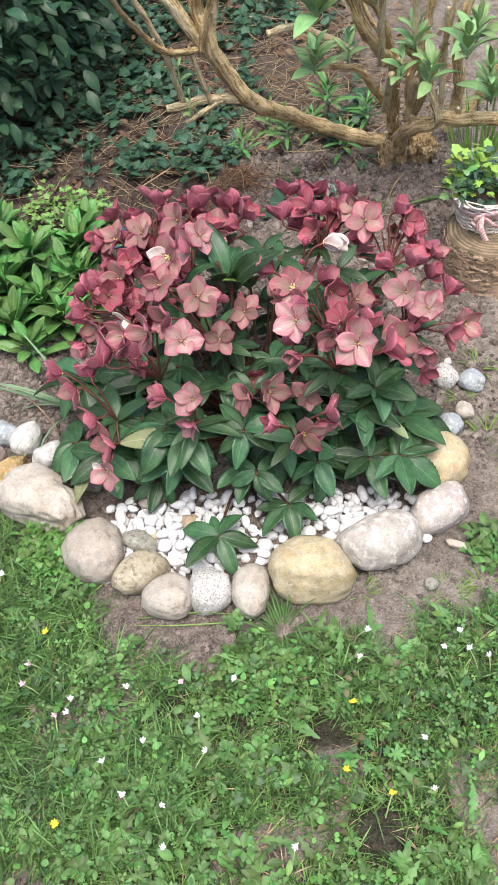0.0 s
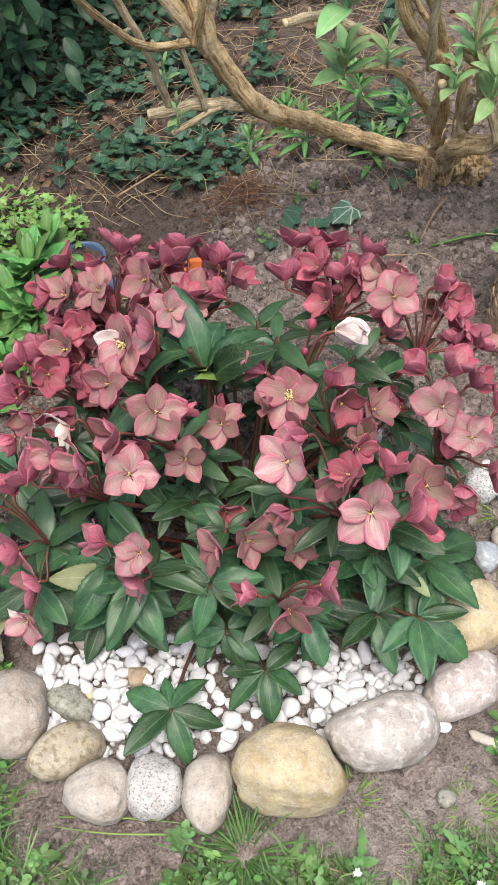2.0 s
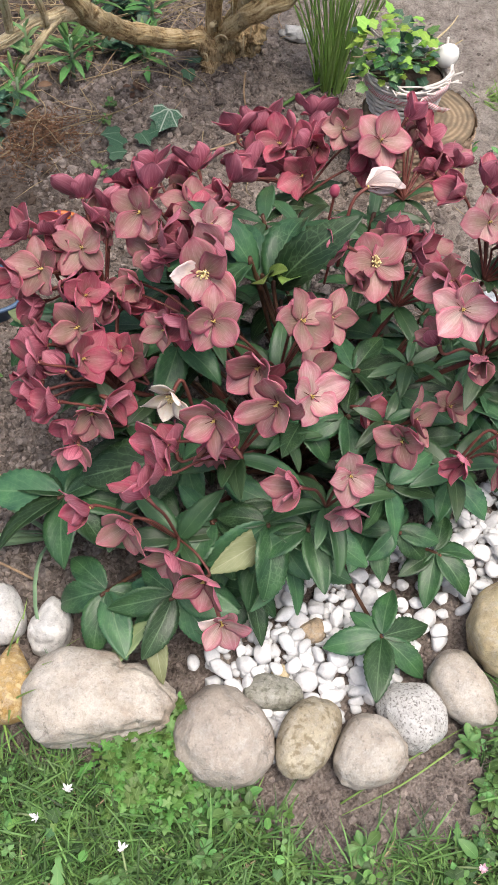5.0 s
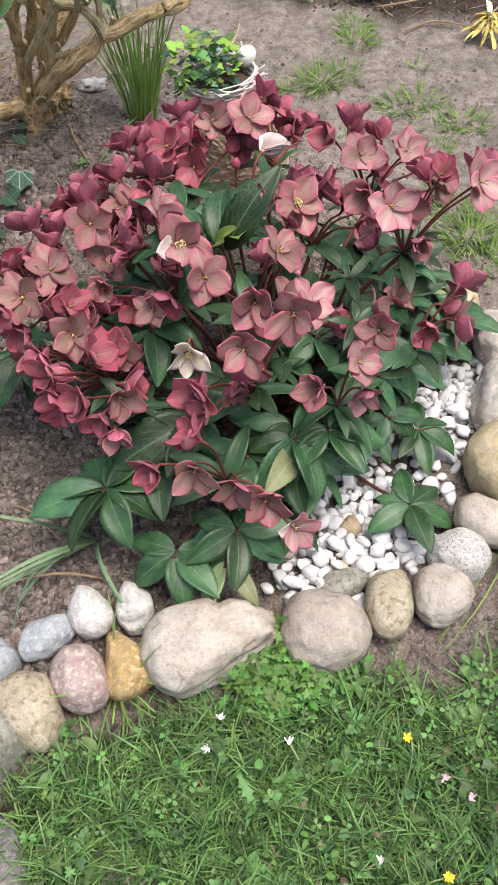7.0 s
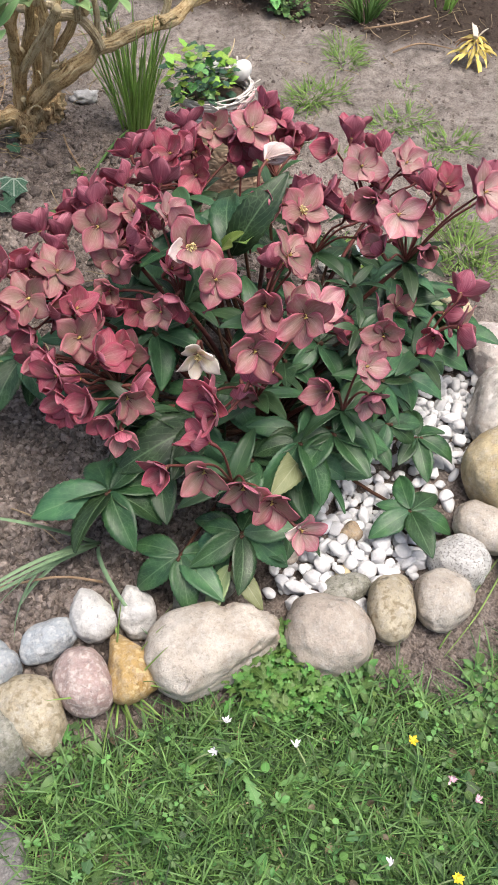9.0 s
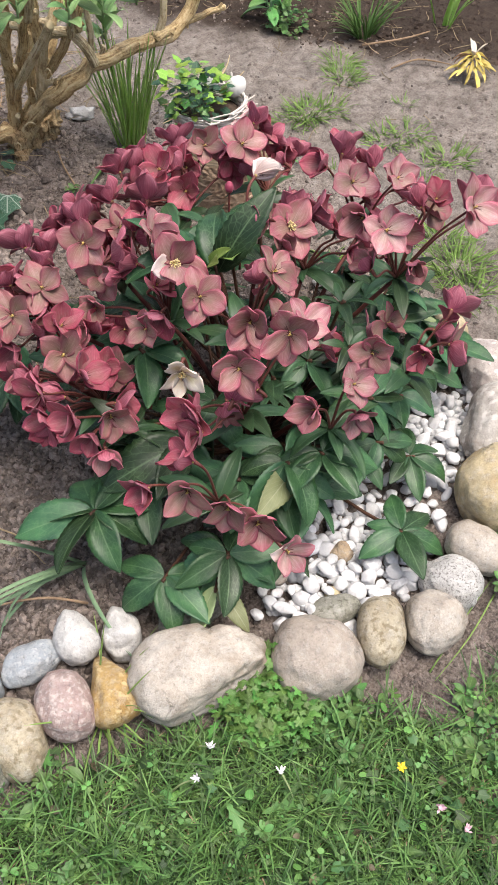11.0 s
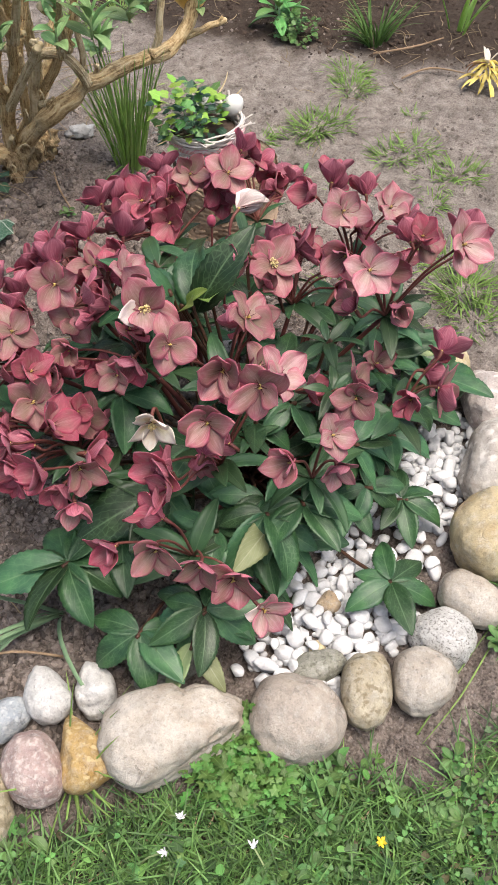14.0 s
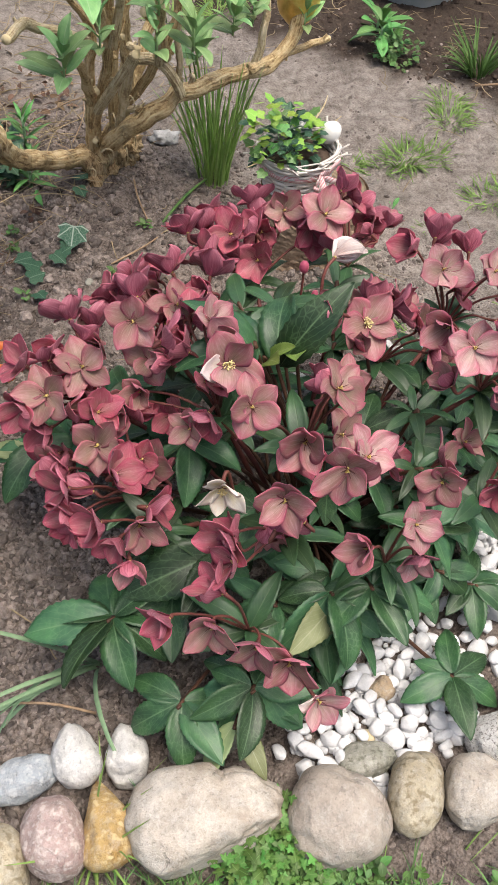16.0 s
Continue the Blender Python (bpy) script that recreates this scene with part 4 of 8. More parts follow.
def flower_centre(many):
    """The boss of a flower: a small green-yellow cup, stamens and a few dark styles."""
    r = np.random.default_rng(3)
    chunks = [(lambda v, f: ([(x * 0.0030, y * 0.0030, 0.0010 + z * 0.0022) for x, y, z in v], f))(*ball(1))]
    tip_v, tip_f = [(1, 0, 0), (0, 1, 0), (-1, 0, 0), (0, -1, 0), (0, 0, 1), (0, 0, -1)], [(0, 1, 4), (1, 2, 4), (2, 3, 4), (3, 0, 4), (1, 0, 5), (2, 1, 5), (3, 2, 5), (0, 3, 5)]
    for k in range(26 if many else 9):
        a, s = r.uniform(0, 6.28), (r.uniform(0.15, 0.75) if many else r.uniform(0.05, 0.45))
        h = r.uniform(0.009, 0.013) if many else r.uniform(0.006, 0.009)
        tip = Vector((math.cos(a) * math.sin(s) * h, math.sin(a) * math.sin(s) * h, math.cos(s) * h))
        chunks.append(tube_data([(0, 0, 0.002), tip], [0.0005, 0.0004], 3))
        chunks.append(([tuple(Vector(p) * (0.0013 if many else 0.0009) + tip) for p in tip_v], tip_f))
    bright = sum(len(f) for v, f in chunks)
    for k in range(6):
        a, s, h = r.uniform(0, 6.28), r.uniform(0.5, 1.25), r.uniform(0.010, 0.016)
        tip = Vector((math.cos(a) * math.sin(s) * h, math.sin(a) * math.sin(s) * h, math.cos(s) * h))
        chunks.append(tube_data([(0, 0, 0.002), tip * 0.6 + Vector((0, 0, 0.001)), tip], [0.0007, 0.0006, 0.0003], 3))
    v, f = merge(chunks)
    return mesh("flower", v, f, [PALE_STAMEN if many else STAMEN, STEM], None, [0] * bright + [1] * (len(f) - bright))


BOSS, BOSS_FULL = flower_centre(False), flower_centre(True)
flower_rng = np.random.default_rng(21)


def flower(place, direction, size=1.0, opening=25.0, petals=ROSE, full=False, count=5, drop=(), white_to=None, seed=None):
    """A five-sepalled bloom whose face looks along direction; opening: degrees the sepals stand up from flat."""
    r = flower_rng if seed is None else np.random.default_rng(seed)
    spin = r.uniform(0, 72)
    if white_to:
        spin = max(range(360), key=lambda s: (facing(direction, s + 18).to_3x3() @ Vector((0, 1, 0))).dot(Vector(white_to)))
    m = Matrix.Translation(Vector(place) - ROOT) @ facing(direction, spin) @ Matrix.Scale(size, 4)
    ob = part("flower", BOSS_FULL if full else BOSS, hellebore, m)
    for k in range(count):
        if k in drop:
            continue
        inner = (0, 1, 0, 1, 0.5)[k % 5]
        local = pose(0, 0, 0.0022 * inner, 0, 0, 72 * k + r.uniform(-9, 9)) @ pose(0, 0.001, 0, opening + 9 * inner + r.uniform(-10, 10), r.uniform(-9, 9), 0) @ Matrix.Scale(r.uniform(0.90, 1.08), 4)
        part("petal", (BLUSH if white_to and k < 1 else PINK if white_to and k < 2 else petals)[int(r.integers(len(petals)))], ob, local)
    return ob


# leaves: palmate, of five to seven toothed leaflets round a hub
def leaflet_profile(v):
    return 0.5 * math.sin(math.pi * min(1.0, v ** 0.82 * 0.98 + 0.015)) ** 0.8


def leaflet_set(mats, width, droop, n=5, seed=0):
    out = []
    for k in range(n):
        r = np.random.default_rng(300 + seed + k)
        out.append(blade_mesh("leaflet", 0.1, 0.1 * width * r.uniform(0.88, 1.14), mats, leaflet_profile, -r.uniform(0.15, 1.1) * droop,
                              fold=r.uniform(0.10, 0.34), nu=7, nv=25, thick=0.0006, teeth=0.040, wave=0.035, twist=r.uniform(-0.35, 0.35), seed=k + seed, crease=0.008))
    return out


LEAFLETS = leaflet_set([HELLEBORE, HELLEBORE_UNDER], 0.46, 1.15, n=10)
BRACTS = leaflet_set([BRACT, HELLEBORE_UNDER], 0.30, 1.1, seed=20)
BROAD = leaflet_set([HELLEBORE, HELLEBORE_UNDER], 0.36, 1.7, n=4, seed=60)
OLIVES = leaflet_set([OLIVE_LEAF, HELLEBORE_UNDER], 0.36, 1.0, n=3, seed=40)
YOUNG = leaflet_set([YOUNG_LEAF, HELLEBORE_UNDER], 0.40, 0.8, n=3, seed=50)
leaf_rng = np.random.default_rng(5)


def aim(azimuth, elevation):
    """The unit vector of an azimuth and an elevation, in degrees."""
    a, e = radians(azimuth), radians(elevation)
    return Vector((math.cos(a) * math.cos(e), math.sin(a) * math.cos(e), math.sin(e)))


KINDS = {"r": ROSE, "p": PINK, "m": MAUVE, "c": CRIMSON}


def flowering_stem(heads, node, foot, thickness=0.0038, filler=0):
    """One red-brown stem with its blooms; filler: later, half-shut blooms that sit lower between the open ones."""
    r = flower_rng
    base, node = Vector((foot[0], foot[1], 0.0)), Vector(node)
    mid = base.lerp(node, 0.5) + Vector((0, 0, 0.03))
    part("flower_stem", tube("flower_stem", [base - ROOT, mid - ROOT, node - ROOT], [thickness * 1.2, thickness, thickness * 0.8], STEM, 7), hellebore)
    blooms = [(Vector(h[:3]), aim(h[3] + r.uniform(-6, 6), h[4] + r.uniform(-5, 5)), h[5], h[6], KINDS[h[7]]) for h in heads]
    for k in range(filler):
        p = Vector(heads[k % len(heads)][:3]).lerp(node, r.uniform(0.08, 0.3)) + Vector((r.normal(0, 0.022), r.normal(0, 0.022), r.uniform(-0.03, 0.0)))
        blooms.append((p, aim(r.uniform(0, 360), r.uniform(0, 50)), r.uniform(25, 55), r.uniform(0.74, 0.88), MAUVE if r.random() < 0.5 else CRIMSON))
    for p, d, spread, big, kind in blooms:
        flower(p, d, big * (0.87 if kind is PINK else 0.98 if kind is CRIMSON else 0.92), spread - 15 if kind is CRIMSON else spread, kind)
        neck = p - d * 0.012 + Vector((0, 0, -0.004))
        bow = node.lerp(neck, 0.55) + Vector((0, 0, 0.012))
        part("flower_stalk", tube("flower_stalk", [node - ROOT, bow - ROOT, neck - ROOT, p - d * 0.001 - ROOT], [0.0022, 0.0018, 0.0018, 0.0032], STEM, 5), hellebore)
    # small leafy bracts under the blooms
    for k in range(6):
        m = Matrix.Translation(node - ROOT) @ pose(0, 0, 0, 0, 0, 60 * k + r.uniform(-25, 25)) @ pose(0, 0, 0, r.uniform(5, 60), r.uniform(-20, 20), 0) @ Matrix.Scale(r.uniform(0.50, 0.90), 4)
        part("bract", BRACTS[k % len(BRACTS)], hellebore, m)


# each bloom: x, y, z, the way its face looks (azimuth, elevation), how far its sepals stand up, size, colour
# back of the clump
flowering_stem([(-0.196, 1.542, 0.342, 150, 45, 42, 0.92, "c"), (-0.168, 1.532, 0.337, 95, 50, 45, 0.90, "c"), (-0.147, 1.497, 0.333, -118, 55, 14, 0.95, "m"), (-0.116, 1.548, 0.360, 80, 42, 38, 1.02, "c"),
                (-0.142, 1.532, 0.332, 190, 10, 45, 0.95, "c"), (-0.090, 1.535, 0.338, 60, 35, 45, 0.90, "c"), (-0.190, 1.485, 0.299, -55, 20, 46, 0.88, "r"), (-0.206, 1.500, 0.270, 185, 0, 52, 0.90, "c"), (-0.199, 1.504, 0.319, -148, 45, 14, 1.0, "m"), (-0.225, 1.520, 0.312, 200, 15, 48, 0.85, "c")],
               (-0.125, 1.49, 0.25), (0.02, 1.33), filler=8)
flowering_stem([(-0.045, 1.552, 0.345, 90, 48, 40, 0.92, "c"), (-0.020, 1.540, 0.365, 120, 40, 32, 0.92, "c"), (-0.045, 1.502, 0.378, 60, 30, 48, 0.90, "c"), (0.030, 1.514, 0.365, 75, 42, 34, 1.05, "c"),
                (0.047, 1.462, 0.378, 15, 40, 48, 0.95, "c"), (-0.006, 1.472, 0.356, -100, 55, 12, 0.95, "m"), (-0.072, 1.482, 0.368, -142, 35, 20, 0.98, "r"), (-0.078, 1.428, 0.372, -30, 20, 46, 0.90, "c"), (-0.070, 1.458, 0.315, -140, 40, 20, 0.90, "m"), (0.008, 1.548, 0.340, 100, 35, 45, 0.85, "c")],
               (-0.02, 1.46, 0.28), (0.04, 1.34), filler=8)
flowering_stem([(0.141, 1.590, 0.328, 80, 42, 36, 0.98, "c"), (0.165, 1.585, 0.322, 40, 45, 48, 0.90, "c"), (0.127, 1.532, 0.316, 100, 38, 44, 1.0, "c"), (0.199, 1.600, 0.318, 70, 38, 34, 0.88, "c"), (0.212, 1.562, 0.308, 0, 30, 42, 0.88, "c"),
                (0.250, 1.560, 0.333, 60, 48, 44, 0.95, "c"), (0.275, 1.545, 0.318, -35, 20, 42, 0.88, "p"), (0.240, 1.535, 0.305, -150, 20, 45, 0.85, "c"), (0.178, 1.540, 0.330, -160, 40, 40, 0.98, "c"), (0.208, 1.520, 0.325, 120, 50, 44, 0.92, "c"), (0.267, 1.518, 0.335, -130, 40, 16, 0.92, "m"), (0.190, 1.500, 0.300, -150, 30, 38, 0.90, "c"), (0.288, 1.475, 0.298, -150, 15, 46, 0.92, "c"), (0.310, 1.535, 0.300, -140, 50, 46, 0.90, "m")],
               (0.20, 1.51, 0.25), (0.08, 1.35), filler=6)
flowering_stem([(0.279, 1.455, 0.352, -108, 50, 10, 1.05, "r"), (0.375, 1.490, 0.313, -95, 45, 18, 0.86, "r"), (0.335, 1.468, 0.358, 0, 45, 58, 0.82, "c"), (0.368, 1.460, 0.318, -20, 0, 48, 0.82, "c"), (0.300, 1.490, 0.318, 170, 10, 45, 0.82, "m"), (0.392, 1.455, 0.290, -40, -10, 45, 0.85, "r")],
               (0.32, 1.43, 0.25), (0.10, 1.34), filler=7)
# the middle
flowering_stem([(-0.031, 1.392, 0.396, -70, 42, 18, 0.98, "p"), (-0.100, 1.332, 0.335, -170, -10, 46, 0.82, "c"), (-0.084, 1.414, 0.256, -140, 30, 50, 0.75, "c"), (-0.100, 1.448, 0.290, -150, 30, 32, 0.86, "m"), (-0.060, 1.400, 0.360, 120, 20, 45, 0.85, "c")],
               (-0.06, 1.35, 0.28), (0.03, 1.30), filler=6)
flowering_stem([(-0.101, 1.268, 0.392, -128, 40, 12, 0.96, "r"), (-0.036, 1.203, 0.415, -66, 40, 8, 1.02, "m"), (-0.085, 1.203, 0.372, -148, 14, 34, 1.0, "r"), (0.039, 1.240, 0.342, -95, 45, 12, 0.82, "m"), (-0.007, 1.207, 0.312, -90, 45, 10, 0.86, "m"), (0.030, 1.262, 0.330, 30, 20, 46, 0.80, "c")],
               (-0.02, 1.25, 0.26), (0.05, 1.27), filler=3)
# the side towards the bean-shaped boulder
flowering_stem([(-0.137, 1.450, 0.277, -150, 20, 45, 0.82, "r"), (-0.172, 1.448, 0.307, -85, 55, 52, 0.88, "c"), (-0.194, 1.426, 0.285, -150, 35, 20, 1.02, "m"), (-0.205, 1.494, 0.225, 170, 10, 48, 0.85, "c"), (-0.257, 1.411, 0.274, 165, 25, 40, 0.95, "c"),
                (-0.216, 1.378, 0.287, -60, 45, 52, 0.95, "c"), (-0.150, 1.387, 0.237, -140, 40, 14, 0.95, "m"), (-0.268, 1.394, 0.247, 175, 5, 45, 0.90, "c"), (-0.232, 1.440, 0.262, 160, 10, 46, 0.88, "c"), (-0.225, 1.465, 0.250, -165, 15, 35, 0.90, "r")],
               (-0.17, 1.39, 0.19), (0.0, 1.32), filler=10)
flowering_stem([(-0.235, 1.318, 0.268, -122, 8, 28, 0.96, "m"), (-0.208, 1.332, 0.258, -60, 0, 46, 0.88, "c"), (-0.264, 1.306, 0.236, -140, -15, 24, 0.90, "p"), (-0.262, 1.352, 0.266, 170, 15, 46, 0.92, "c"), (-0.248, 1.340, 0.230, -175, -10, 46, 0.85, "c")],
               (-0.19, 1.33, 0.19), (0.0, 1.31), filler=0)
flowering_stem([(-0.161, 1.170, 0.370, -150, 20, 22, 1.0, "r"), (-0.196, 1.212, 0.300, 180, 0, 45, 0.92, "c"), (-0.140, 1.201, 0.275, -140, -20, 38, 0.85, "m"), (-0.114, 1.130, 0.410, -150, 15, 20, 1.02, "r"), (-0.067, 1.137, 0.380, -76, 40, 9, 1.05, "p"), (-0.212, 1.190, 0.292, 150, 20, 44, 0.92, "c"), (-0.150, 1.150, 0.335, 100, 20, 50, 0.80, "c")],
               (-0.12, 1.19, 0.24), (0.02, 1.27), filler=2)
# the low stem that reaches out to the large boulder
flowering_stem([(-0.240, 1.184, 0.267, 115, 25, 54, 1.0, "c"), (-0.268, 1.174, 0.249, -150, 0, 20, 0.96, "m"), (-0.296, 1.212, 0.255, 180, 10, 50, 0.85, "c"), (-0.238, 1.135, 0.212, -150, 4, 16, 1.02, "m"), (-0.214, 1.106, 0.175, -142, 12, 16, 1.08, "r")],
               (-0.21, 1.17, 0.165), (0.0, 1.26), filler=0)
flower((-0.223, 1.057, 0.160), aim(-112, 15), 0.84, 12, PINK, False, 5, (), (-0.75, 0.40, 0.20))
part("flower_stalk", tube("flower_stalk", [Vector((-0.21, 1.17, 0.165)) - ROOT, Vector((-0.214, 1.110, 0.172)) - ROOT, Vector((-0.222, 1.062, 0.158)) - ROOT], [0.0022, 0.0018, 0.0026], STEM, 5), hellebore)
# front
flowering_stem([(-0.103, 1.093, 0.293, 165, 25, 44, 0.92, "r"), (-0.057, 1.068, 0.312, -102, 40, 20, 0.88, "p"), (-0.058, 1.057, 0.264, -130, 0, 24, 0.86, "p")], (-0.06, 1.09, 0.22), (0.03, 1.25), filler=0)
flowering_stem([(0.132, 1.110, 0.255, -82, 45, 9, 0.82, "m"), (0.070, 1.108, 0.272, -50, 30, 15, 0.96, "m"), (0.037, 1.087, 0.285, -152, 22, 22, 0.88, "r"), (0.040, 1.165, 0.255, -60, 20, 48, 0.80, "c")], (0.07, 1.13, 0.20), (0.06, 1.25), filler=0)
flowering_stem([(0.160, 1.030, 0.298, 5, 10, 26, 0.96, "r"), (0.122, 1.012, 0.272, -92, 2, 12, 1.0, "m"), (0.083, 1.030, 0.275, 175, 20, 54, 0.78, "c"), (0.150, 1.045, 0.262, -60, -10, 30, 0.85, "r")], (0.11, 1.06, 0.20), (0.08, 1.25), filler=0)
# the side towards the path
flowering_stem([(0.097, 1.292, 0.382, 150, 20, 44, 0.92, "r"), (0.178, 1.300, 0.342, 20, 40, 42, 0.96, "r"), (0.192, 1.275, 0.342, -60, 10, 44, 0.92, "c"), (0.225, 1.250, 0.300, -90, 60, 50, 0.92, "m"), (0.238, 1.292, 0.302, -20, 40, 30, 0.95, "m"), (0.269, 1.354, 0.252, -80, 30, 54, 0.82, "c"), (0.282, 1.322, 0.270, 180, 20, 46, 0.88, "c"), (0.206, 1.215, 0.290, -110, 20, 45, 0.85, "r")],
               (0.19, 1.28, 0.24), (0.08, 1.28), filler=3)
flowering_stem([(0.123, 1.128, 0.412, -124, 45, 10, 1.05, "p"), (0.146, 1.172, 0.404, 180, 10, 45, 0.95, "r"), (0.212, 1.047, 0.428, -108, 45, 10, 1.12, "p"), (0.255, 1.062, 0.396, 0, 20, 48, 1.05, "c"), (0.240, 1.128, 0.382, 60, 45, 56, 0.85, "c"), (0.290, 1.137, 0.347, -96, 45, 11, 1.02, "m"), (0.190, 1.092, 0.436, -150, 45, 58, 0.72, "c"), (0.180, 1.130, 0.375, -100, 15, 45, 0.88, "r")],
               (0.19, 1.13, 0.29), (0.10, 1.27), filler=2)
flowering_stem([(0.330, 1.283, 0.318, -116, 50, 9, 1.10, "p"), (0.335, 1.306, 0.358, 30, 48, 56, 1.0, "c"), (0.308, 1.318, 0.345, 150, 35, 52, 0.90, "c"), (0.358, 1.220, 0.332, -112, 50, 12, 1.02, "p"), (0.402, 1.282, 0.308, 30, 30, 46, 0.90, "c"), (0.432, 1.250, 0.262, -70, 20, 20, 0.92, "r"), (0.385, 1.205, 0.290, -30, 10, 46, 0.90, "c"), (0.352, 1.195, 0.262, -90, 0, 40, 0.85, "r"), (0.372, 1.320, 0.318, 10, 45, 50, 0.85, "c"), (0.358, 1.222, 0.185, -60, 0, 46, 0.80, "c")],
               (0.33, 1.26, 0.23), (0.12, 1.29), filler=1)
# the bloom with its stamens spread
flower((0.129, 1.275, 0.355), aim(-114, 52), 1.02, 10, ROSE, True)
part("flower_stalk", tube("flower_stalk", [Vector((0.15, 1.27, 0.26)) - ROOT, Vector((0.132, 1.281, 0.349)) - ROOT], [0.0026, 0.0028], STEM, 5), hellebore)
# the pink bloom that has lost two sepals
flower((-0.047, 1.342, 0.408), aim(-155, 22), 1.02, 22, PINK, True, 5, (1, 3))
part("flower_stalk", tube("flower_stalk", [Vector((-0.055, 1.36, 0.29)) - ROOT, Vector((-0.044, 1.346, 0.402)) - ROOT], [0.0026, 0.0028], STEM, 5), hellebore)
# cream and white blooms
flower((-0.164, 1.254, 0.322), aim(-136, 0), 0.88, 18, CREAM, True, seed=8)
part("flower_stalk", tube("flower_stalk", [Vector((-0.13, 1.26, 0.24)) - ROOT, Vector((-0.146, 1.262, 0.325)) - ROOT, Vector((-0.162, 1.257, 0.317)) - ROOT], [0.0024, 0.0024, 0.0026], STEM, 5), hellebore)
flower((-0.083, 1.319, 0.411), aim(-126, 34), 0.98, 20, ROSE, True, 5, (), (-0.80, 0.35, -0.30))
part("flower_stalk", tube("flower_stalk", [Vector((-0.06, 1.35, 0.30)) - ROOT, Vector((-0.080, 1.324, 0.404)) - ROOT], [0.0024, 0.0026], STEM, 5), hellebore)
flower((0.190, 1.372, 0.372), aim(-12, 14), 1.0, 66, BLUSH, seed=4)
part("flower_stalk", tube("flower_stalk", [Vector((0.14, 1.35, 0.28)) - ROOT, Vector((0.165, 1.370, 0.355)) - ROOT, Vector((0.191, 1.372, 0.372)) - ROOT], [0.0026, 0.0024, 0.0026], STEM, 5), hellebore)


def bud(place, size):
    v, f = lump(2, 3, 0.1)
    p = Vector(place) - ROOT
    part("flower_bud", mesh("flower_bud", [(x * 0.009 * size, y * 0.009 * size, z * 0.013 * size) for x, y, z in v], f, ROSE_OUT), hellebore, Matrix.Translation(p))
    part("flower_stalk", tube("flower_stalk", [p + Vector((-0.02, -0.01, -0.09)), p + Vector((-0.004, -0.002, -0.03)), p], [0.002, 0.0018, 0.002], STEM, 5), hellebore)


bud((0.160, 1.398, 0.360), 0.75)
bud((0.150, 1.370, 0.335), 0.55)


def palmate(hub, foot, azimuth, length=0.1, count=6, span=250.0, rise=15.0, leaflets=LEAFLETS, lean=20.0):
    """One leaf: a red-brown petiole from foot to hub, its leaflets fanned about azimuth (degrees); the fan's plane leans outwards."""
    r = leaf_rng
    hub, foot = Vector(hub), Vector(foot)
    mid = foot.lerp(hub, 0.6)
    mid.z = max(0.02, hub.z * 0.55)
    mid += Vector((r.normal(0, 0.015), r.normal(0, 0.015), 0))
    petiole = tube("leaf", [foot - hub, mid - hub, Vector((0, 0, -0.002)), Vector((math.cos(radians(azimuth)) * 0.006, math.sin(radians(azimuth)) * 0.006, 0.001))], [0.0032, 0.0028, 0.0026, 0.002], PETIOLE, 6)
    ob = part("leaf", petiole, hellebore, Matrix.Translation(hub - ROOT))
    azimuth += r.uniform(-8, 8)
    base = pose(0, 0, 0, 0, 0, azimuth - 90) @ pose(0, 0, 0, -lean, 0, 0)
    for k in range(count):
        a = (k / max(count - 1, 1) - 0.5) * span + r.uniform(-13, 13)
        s = 0.98 * length / 0.1 * (1.0 - 0.22 * abs(a) / 130) * r.uniform(0.82, 1.14)
        local = base @ pose(0, 0, 0.001 * (k % 3), 0, 0, a) @ pose(0, 0.003, 0, rise + r.uniform(-16, 16), r.uniform(-26, 26), 0) @ Matrix.Scale(s, 4)
        part("leaflet", leaflets[int(r.integers(len(leaflets)))], ob, local)
    return ob


crown = (0.05, 1.27, 0.0)
# leaves seen one by one round the foot of the clump
palmate((-0.039, 0.972, 0.055), crown, -100, 0.080, 6, 300, 4, lean=5)
palmate((0.090, 1.026, 0.062), crown, -75, 0.080, 5, 210, 4, lean=14)
palmate((0.245, 1.094, 0.092), crown, -60, 0.100, 6, 270, 12, lean=12)
palmate((0.318, 1.165, 0.115), crown, -15, 0.125, 6, 220, 14, lean=12)
palmate((0.022, 1.078, 0.215), crown, -95, 0.080, 7, 290, 6, lean=22)
palmate((-0.160, 1.170, 0.165), crown, -130, 0.082, 6, 240, 10, lean=18)
palmate((-0.144, 1.110, 0.060), crown, -110, 0.072, 5, 200, 0, lean=25)
palmate((0.160, 1.120, 0.060), crown, -90, 0.085, 5, 220, 5, lean=22)
palmate((-0.289, 1.320, 0.125), crown, -165, 0.116, 9, 330, 6, lean=6)
palmate((-0.200, 1.300, 0.130), crown, 170, 0.105, 5, 180, 4, lean=12)
palmate((-0.150, 1.262, 0.172), crown, 152, 0.125, 4, 100, 6, lean=6)
palmate((0.130, 1.150, 0.135), crown, -60, 0.085, 6, 300, 38, lean=0)
palmate((0.212, 1.152, 0.160), crown, -40, 0.082, 6, 280, 34, lean=0)
palmate((0.150, 1.082, 0.110), crown, -70, 0.074, 5, 240, 14, lean=8)
palmate((0.265, 1.175, 0.190), crown, -20, 0.080, 5, 260, 30, lean=0)
palmate((-0.239, 1.136, 0.110), crown, -120, 0.092, 6, 260, 2, lean=26)
palmate((-0.115, 1.124, 0.185), crown, -115, 0.095, 5, 230, 6, lean=16)
palmate((-0.155, 1.600, 0.120), crown, -170, 0.100, 5, 200, 6, lean=14)
palmate((-0.224, 1.150, 0.095), crown, -125, 0.098, 6, 250, 4, lean=22)
